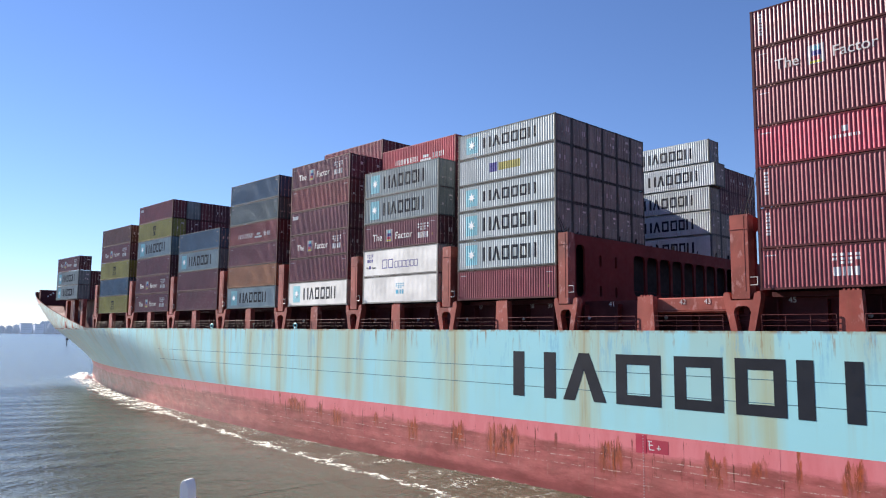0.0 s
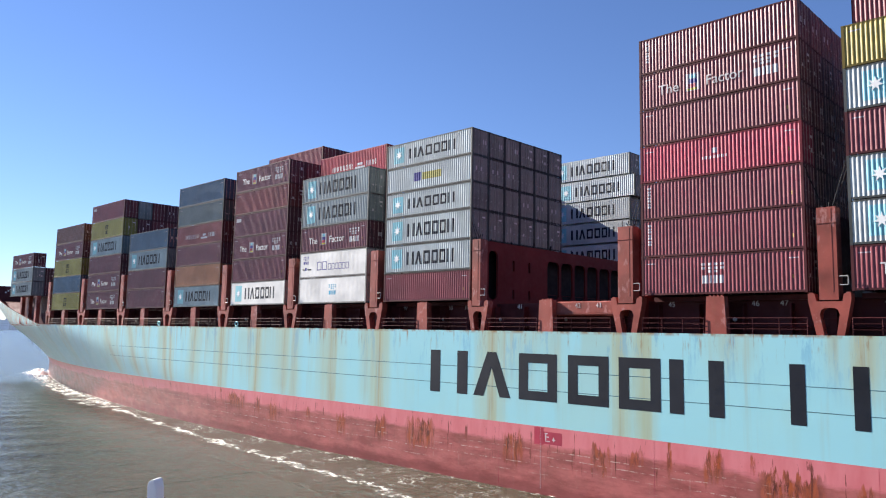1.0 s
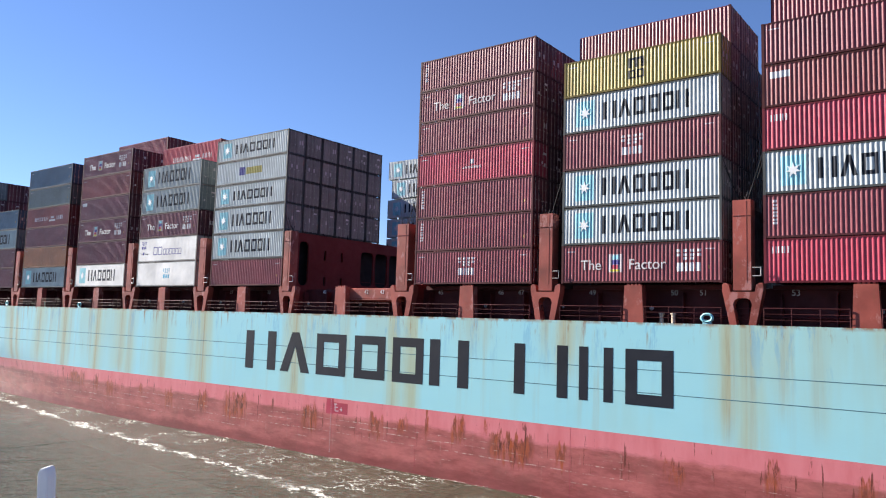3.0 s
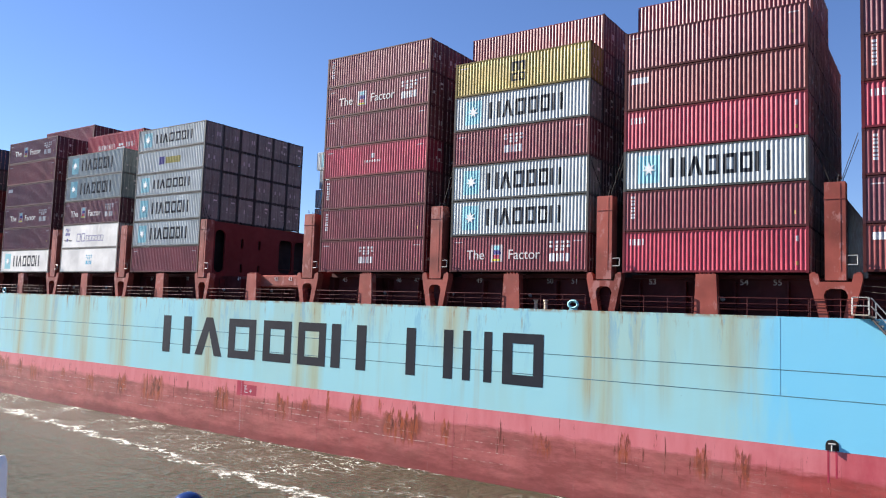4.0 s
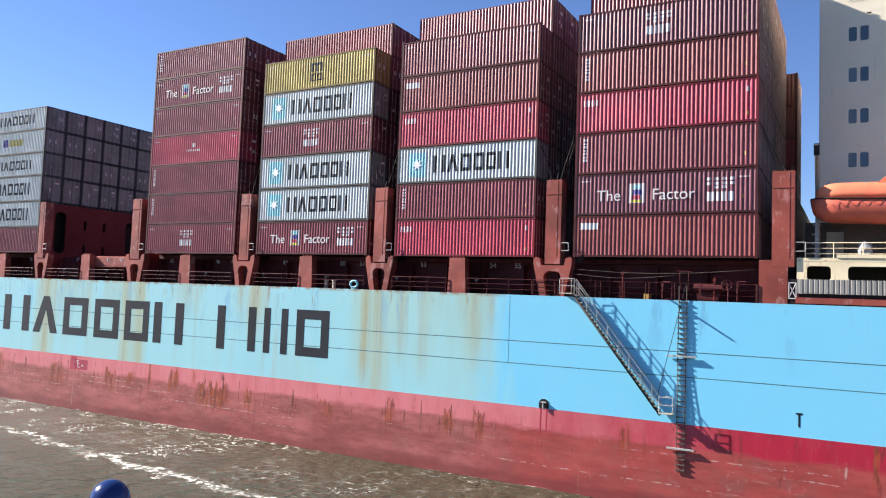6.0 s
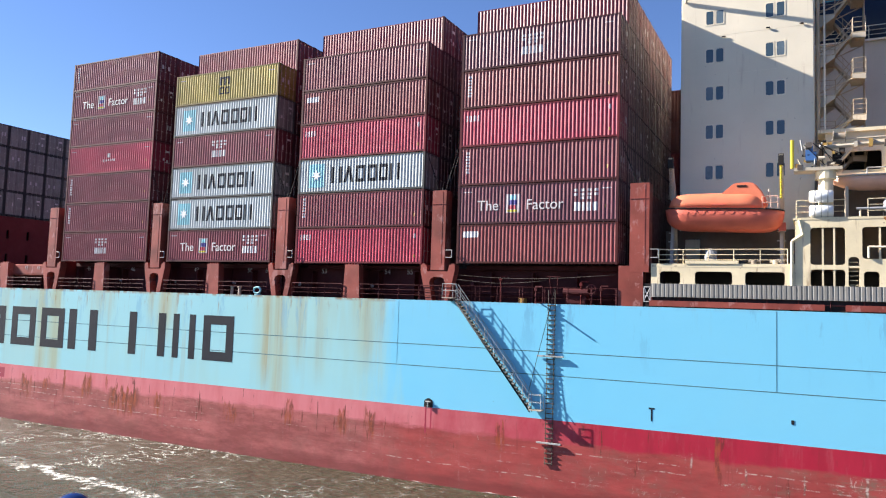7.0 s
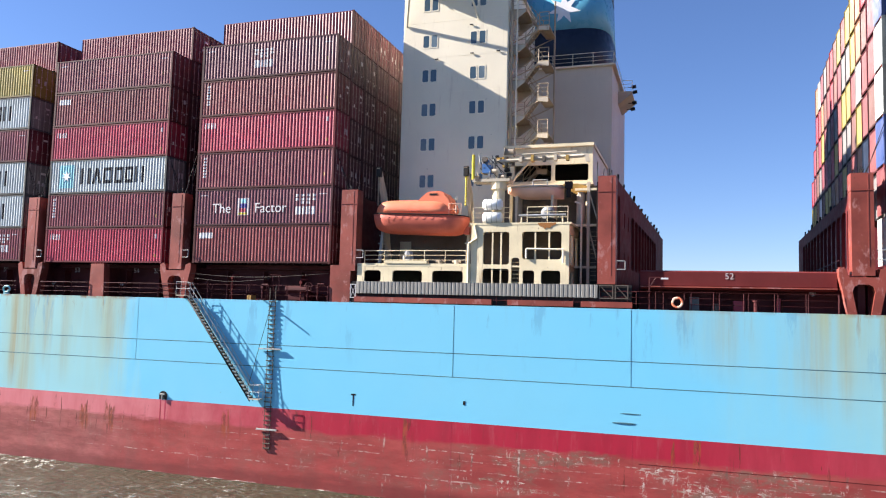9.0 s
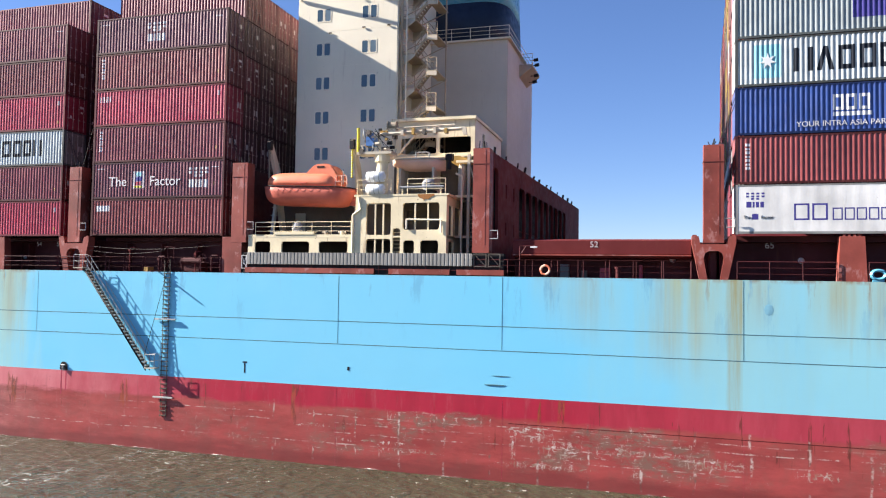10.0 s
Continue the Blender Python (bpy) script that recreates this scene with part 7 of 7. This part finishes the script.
bm = bmesh.new()
box(bm, -0.4, 0.4, -0.5, 0.5, 0.0, 0.3)
part("winch_bed", bm, M_DARK, cover)
aboard(cover)
roll = thing("rolled_tarpaulin", (52.95, -49.1, 18.34), "pale grey rolled tarpaulin lying along the rail", "tarpaulin")
bm = bmesh.new()
tube(bm, (0, -1.7, 0.5), (0, 1.5, 0.48), 0.08, 10)
part("roll", bm, M_CLOTH, roll)
for y in (-1.5, 1.3):
    bm = bmesh.new()
    tube(bm, (0, y, 0.0), (0, y, 0.45), 0.05)
    part("support", bm, M_CREAM, roll)
aboard(roll)
sack = thing("covered_fitting", (53.6, -39.4, 15.42), "small deck fitting under a pale grey cover", "cover")
bm = bmesh.new()
ball(bm, (0, 0, 0.55), 0.36, 0.42, 0.58, 10, 8)
for v in bm.verts:
    v.co += Vector((0.12, 0.18, 0.12)) * noise.noise(v.co * 4.0)
    v.co.z = max(0.0, v.co.z)
part("canvas_cover", bm, M_CLOTH, sack)
aboard(sack)

# ---------------------------------------------------------------- gangway and pilot ladder on the hull
gang = thing("accommodation_ladder", (52.42, -21.9, 12.9), "lowered dark steel accommodation ladder with handrails along the hull", "gangway")
A, B = Vector((0, 0, 0.0)), Vector((-0.1, -6.0, -7.45))
d = B - A
for x in (-0.46, 0.0):
    bm = bmesh.new()
    p, q = A + Vector((x, 0, 0)), B + Vector((x, 0, 0))
    st = [[c + Vector((ex, ey, ez)) for ex, ey, ez in ((-0.03, 0, -0.26), (0.03, 0, -0.26), (0.03, 0, -0.10), (-0.03, 0, -0.10))] for c in (p, q)]
    loft(bm, st)
    part("stringer", bm, M_DARK, gang, "dark steel stringer")
step = bmesh.new()
box(step, -0.44, -0.02, -0.10, 0.10, -0.05, 0.035)
step = mesh_of("step", step, M_TAN)
riser = bmesh.new()
box(riser, -0.425, -0.035, -0.03, 0.10, -0.20, -0.05)
riser = mesh_of("riser", riser, M_TREAD)
for i in range(30):
    c = A + d * ((i + 0.5) / 30)
    part("step", step, None, gang, at=(c.x, c.y, c.z))
    part("riser", riser, None, gang, "brown worn riser", at=(c.x, c.y, c.z))
for x in (-0.48, 0.02):
    for hh in (0.5, 1.0):
        bm = bmesh.new()
        tube(bm, A + Vector((x, 0, hh)), B + Vector((x, 0, hh)), 0.022)
        part("hand_rail", bm, M_GALV, gang)
    for i in range(8):
        c = A + d * ((i + 0.3) / 8) + Vector((x, 0, 0))
        bm = bmesh.new()
        tube(bm, c, c + Vector((0, 0, 1.0)), 0.02)
        part("rail_post", bm, M_GALV, gang)
for nm, c in (("upper_platform", A + Vector((-0.28, 0.55, 0.02))), ("lower_platform", B + Vector((-0.28, -0.4, -0.02)))):
    bm = bmesh.new()
    box(bm, c.x - 0.3, c.x + 0.3, c.y - 0.45, c.y + 0.45, c.z - 0.06, c.z)
    plat = part(nm, bm, M_TAN, gang)
    bm = bmesh.new()
    for sx in (-0.28, 0.28):
        for sy in (-0.43, 0.43):
            tube(bm, (c.x + sx, c.y + sy, c.z), (c.x + sx, c.y + sy, c.z + 1.0), 0.022)
        for zz in (0.5, 1.0):
            tube(bm, (c.x + sx, c.y - 0.43, c.z + zz), (c.x + sx, c.y + 0.43, c.z + zz), 0.022)
    part("platform_rail", bm, M_GALV, plat)
bm = bmesh.new()
tube(bm, A + Vector((0.3, 0.0, -0.1)), A + Vector((0.6, 0.9, -0.1)), 0.06)
part("davit_foot", bm, M_DARK, gang)
bm = bmesh.new()
tube(bm, B + Vector((-0.4, 0.2, 0.9)), Vector((0.2, -7.4, 0.9)), 0.02)
part("hoist_wire", bm, M_DARK, gang)
aboard(gang)

ladder = thing("pilot_ladder", (52.42, -29.12, 1.7), "rope pilot ladder with wooden steps hanging down the hull", "ladder")
for y in (-0.24, 0.24):
    bm = bmesh.new()
    for k in range(12):
        z0, z1 = 11.9 * k / 12, 11.9 * (k + 1) / 12
        tube(bm, (0.03 * math.sin(k * 1.3), y + 0.012 * math.sin(k), z0), (0.03 * math.sin((k + 1) * 1.3), y + 0.012 * math.sin(k + 1), z1), 0.028, 5)
    part("side_rope", bm, M_RUNG, ladder)
rung = bmesh.new()
box(rung, -0.06, 0.06, -0.30, 0.30, -0.03, 0.03)
rung = mesh_of("rung", rung, M_RUNG)
for i in range(33):
    part("rung", rung, None, ladder, at=(0, 0, 0.15 + i * 0.335))
for z, w in ((1.50, 0.85), (7.38, 0.95)):
    bm = bmesh.new()
    box(bm, -0.14, 0.0, -w, w, z - 0.05, z + 0.05)
    part("spreader", bm, M_GALV, ladder)
bm = bmesh.new()
tube(bm, (0.5, -0.22, 11.6), (0.3, -0.3, 12.85), 0.025)
tube(bm, (0.5, 0.22, 11.6), (0.3, 0.3, 12.85), 0.025)
tube(bm, (0.3, -0.45, 12.85), (0.3, 0.5, 12.88), 0.025)
part("man_rope_frame", bm, M_DEEP, ladder)
bm = bmesh.new()
tube(bm, (0.35, 0.9, 11.05), (-0.8, 0.9, 11.0), 0.06)
part("ladder_boom", bm, M_RED, ladder)
aboard(ladder)
# winch and pipes at the ladder's head
bm = bmesh.new()
box(bm, 53.5, 54.6, -31.2, -29.8, DECK, 13.4)
tube(bm, (53.6, -31.4, 13.55), (53.6, -29.6, 13.55), 0.3, 10)
part("ladder_winch", bm, M_DEEP, ship)
bm = bmesh.new()
box(bm, 53.2, 53.9, -26.75, -26.4, DECK, 13.05)
part("rope_bin", bm, M_OCHRE, ship, "yellow-green rope heap")


def deck_clutter():
    """Wires, standpipes and a valve wheel below the last forward bay."""
    for y0, y1, z0, sag in ((-20.0, -33.4, 14.75, 0.35), (-21.5, -28.5, 14.3, 0.25)):
        bm = bmesh.new()
        pts = [Vector((52.9, y0 + (y1 - y0) * k / 10, z0 - sag * math.sin(math.pi * k / 10))) for k in range(11)]
        loft(bm, [[p + 0.015 * Vector((math.cos(q), 0, math.sin(q))) for q in [2 * math.pi * k / 5 for k in range(5)]] for p in pts])
        part("slack_wire", bm, M_GLOOM, ship, "slack wire slung along the deck")
    for y, h, mat in ((-22.6, 1.5, M_DEEP), (-24.9, 1.9, M_SHADE_RED), (-27.6, 1.2, M_DEEP), (-30.9, 1.6, M_SHADE_RED), (-32.3, 1.3, M_DEEP)):
        bm = bmesh.new()
        tube(bm, (53.4, y, DECK - 0.05), (53.4, y, DECK + h), 0.05, 8)
        tube(bm, (53.4, y, DECK + h), (53.4, y - 0.5, DECK + h), 0.05, 8)
        box(bm, 53.3, 53.5, y - 0.1, y + 0.1, DECK + h - 0.3, DECK + h - 0.12)
        part("standpipe", bm, mat, ship, "dark red deck standpipe")
    bm = bmesh.new()
    ring = [Vector((53.1, -31.7 + 0.32 * math.cos(2 * math.pi * k / 12), 13.75 + 0.32 * math.sin(2 * math.pi * k / 12))) for k in range(12)]
    for k in range(12):
        tube(bm, ring[k], ring[(k + 1) % 12], 0.03, 5)
        if k % 3 == 0:
            tube(bm, ring[k], (53.1, -31.7, 13.75), 0.02, 5)
    part("valve_wheel", bm, M_DEEP, ship, "dark red valve handwheel")


deck_clutter()

# ---------------------------------------------------------------- foam
DRIFTING = [river]


def foam_line(y):
    """Where the torn outer foam line runs, by the length of the ship."""
    pts = ((-200, 39.0), (-60, 39.8), (8, 40.8), (30, 42.4), (52, 44.9), (70, 46.6), (90, 48.6), (123, 53.2), (160, 60.0), (200, 69.5))
    for (a, p), (b, q) in zip(pts, pts[1:]):
        if a <= y <= b:
            return p + (q - p) * (y - a) / (b - a)
    return pts[-1][1]


def foam_sheet():
    bm = bmesh.new()
    uv = bm.loops.layers.uv.new("UVMap")
    ys = [-120 + i * 3.0 for i in range(99)]
    us = (-5.0, 0.0, 4.0, 9.0, 18.0)
    rows = [[(bm.verts.new((foam_line(y) + u, y, 0.03)), u) for u in us] for y in ys]
    for (a, ya), (b, yb) in zip(zip(rows, ys), zip(rows[1:], ys[1:])):
        for i in range(len(us) - 1):
            f = bm.faces.new((a[i][0], a[i + 1][0], b[i + 1][0], b[i][0]))
            for loop, u, v in zip(f.loops, (us[i], us[i + 1], us[i + 1], us[i]), (ya, ya, yb, yb)):
                loop[uv].uv = (u, v)
    ob = new("foam", mesh_of("foam", bm, M_FOAM))
    tagged(ob, "torn strands of white foam drifting on the river", "foam", kind="stuff")
    DRIFTING.append(ob)


foam_sheet()


def bow_wave():
    """The white water thrown up where the stem cuts the river."""
    bm = bmesh.new()
    uv = bm.loops.layers.uv.new("UVMap")
    rows = []
    for i in range(40):
        q = i / 39
        y = 224 - 104 * q
        hullx = XC - (breadth(y, -0.75) if y < 213.5 else 0.2)
        hgt = 1.1 * math.exp(-((q - 0.08) / 0.10) ** 2) + 0.35 * (1 - q) + 0.08
        wid = 3.2 + 1.5 * q
        rows.append((y, [(hullx + 0.6, hgt * 0.8, 0.3), (hullx - 0.4, hgt, 0.3), (hullx - wid * 0.5, hgt * 0.55, 0.0), (hullx - wid, 0.05, -0.5), (hullx - wid - 1.5, 0.02, -1.4)]))
    vs = [[(bm.verts.new((x + 0.3 * noise.noise(Vector((x, y, 1.0))), y, z + 0.25 * z * noise.noise(Vector((x * 2, y * 0.7, 5.0))))), u, y) for x, z, u in pts] for y, pts in rows]
    for a, b in zip(vs, vs[1:]):
        for i in range(4):
            f = bm.faces.new((a[i][0], a[i + 1][0], b[i + 1][0], b[i][0]))
            f.smooth = True
            for loop, src in zip(f.loops, (a[i], a[i + 1], b[i + 1], b[i])):
                loop[uv].uv = (src[1], src[2])
    ob = new("bow_wave", mesh_of("bow_wave", bm, M_BOWFOAM))
    ob.location = (0, 0, -LIFT)
    tagged(ob, "white bow wave curling off the ship's stem", "wave", kind="stuff")
    aboard(ob)


bow_wave()


def wash_line():
    """The thin broken line of foam where the river meets the hull."""
    bm = bmesh.new()
    uv = bm.loops.layers.uv.new("UVMap")
    ys = [-140 + i * 4.0 for i in range(74)]
    rows = [[(bm.verts.new((XC - breadth(y, -0.75) + dx, y, 0.05)), u) for dx, u in ((-0.9, -3.2), (-0.3, -1.6), (0.05, -0.8))] for y in ys]
    for a, b in zip(rows, rows[1:]):
        for i in range(2):
            f = bm.faces.new((a[i][0], a[i + 1][0], b[i + 1][0], b[i][0]))
            for loop, src in zip(f.loops, (a[i], a[i + 1], b[i + 1], b[i])):
                loop[uv].uv = (src[1], 0.0)
    ob = new("wash_line", mesh_of("wash_line", bm, M_BOWFOAM))
    ob.location = (0, 0, -LIFT)
    tagged(ob, "thin broken line of foam along the hull", "foam", kind="stuff")
    aboard(ob)


wash_line()


def wake_swell():
    """Low crests running out from the bow beside the foam."""
    bm = bmesh.new()
    rows = []
    for j in range(190):
        y = 56 + j * 0.8
        row = []
        for i in range(40):
            u = i * 0.95
            x = foam_line(y) - 1.0 - u
            fade = smooth(u / 5.0) * smooth((36.0 - u) / 14.0) * smooth((y - 56) / 30.0) * smooth((206 - y) / 25.0)
            along = 0.30 * x + 0.95 * y + 1.2 * noise.noise(Vector((x * 0.05, y * 0.03, 2.0)))
            row.append(bm.verts.new((x, y, 0.012 + 0.30 * fade * (0.5 + 0.5 * math.sin(2 * math.pi * along / 7.4)) * (0.75 + 0.5 * noise.noise(Vector((x * 0.06, y * 0.06, 7.0)))))))
        rows.append(row)
    for a, b in zip(rows, rows[1:]):
        for i in range(39):
            bm.faces.new((a[i + 1], a[i], b[i], b[i + 1])).smooth = True
    bmesh.ops.recalc_face_normals(bm, faces=bm.faces[:])
    ob = new("wake_swell", mesh_of("wake_swell", bm, M_WATER))
    ob.location = (0, 0, -LIFT)
    tagged(ob, "low wake crests running out from the ship's bow", "wave", kind="stuff")
    aboard(ob)


wake_swell()

# ---------------------------------------------------------------- where the viewer stands
# Unseen platform, added to carry the viewer and the two posts.
pier = thing("pier", (EYE[0], EYE[1], 0.0), "weathered timber pier platform on piles", "pier", kind="structure")
plank = bmesh.new()
box(plank, -0.14, 0.14, -3.2, 3.9, 11.36, 11.42)
plank = mesh_of("plank", plank, M_WOOD)
for i in range(24):
    part("plank", plank, None, pier, at=(-3.0 + i * 0.29, 0, 0))
for x in (-2.7, 3.3):
    for y in (-2.8, 3.2):
        bm = bmesh.new()
        tube(bm, (x, y, -3.0), (x, y, 11.36), 0.2, 10)
        part("pile", bm, M_WOOD, pier)
for y in (-2.8, 3.2):
    bm = bmesh.new()
    box(bm, -3.1, 3.8, y - 0.12, y + 0.12, 11.1, 11.36)
    part("bearer", bm, M_WOOD, pier)


def beside(az, dist):
    return EYE[0] + dist * math.sin(radians(az)), EYE[1] + dist * math.cos(radians(az))


px, py = beside(25.7, 3.0)
post = thing("rail_post", (px, py, 11.42), "white enamelled rail post with a bent flat top", "post")
bm = bmesh.new()
prism(bm, [(-0.020, 0.0), (-0.022, 0.98), (-0.016, 1.12), (-0.006, 1.15), (0.012, 1.148), (0.020, 1.13), (0.012, 0.98), (0.008, 0.0)], -0.03, 0.03, "x")
bmesh.ops.bevel(bm, geom=bm.edges[:], offset=0.003, segments=2, affect="EDGES")
part("post_body", bm, M_WHITE, post)
post.rotation_euler = (0, 0, radians(-25.7 + 60))
px, py = beside(37.7, 2.9)
knob = thing("bollard_post", (px, py, 11.42), "dark blue post with a glossy rounded cap", "bollard")
bm = bmesh.new()
tube(bm, (0, 0, 0), (0, 0, 0.92), 0.05, 14)
part("post_body", bm, M_BALL, knob)
bm = bmesh.new()
ball(bm, (0, 0, 0.945), 0.068, 0.068, 0.068, 24, 14)
for f in bm.faces:
    f.smooth = True
part("cap", bm, M_BALL, knob)
aboard(ship)


# ---------------------------------------------------------------- what moves
def motions():
    times = [0.0, 1.0, 2.0, 3.0, 4.0, 5.0, 6.0, 7.0, 8.0, 9.0, 10.0]
    for ob, m in ABOARD:
        walk(ob, [(t, ship_at(t) @ m) for t in times])
    for ob in DRIFTING:
        m = ob.matrix_basis.copy()
        walk(ob, [(t, foam_at(t) @ m) for t in times])


motions()
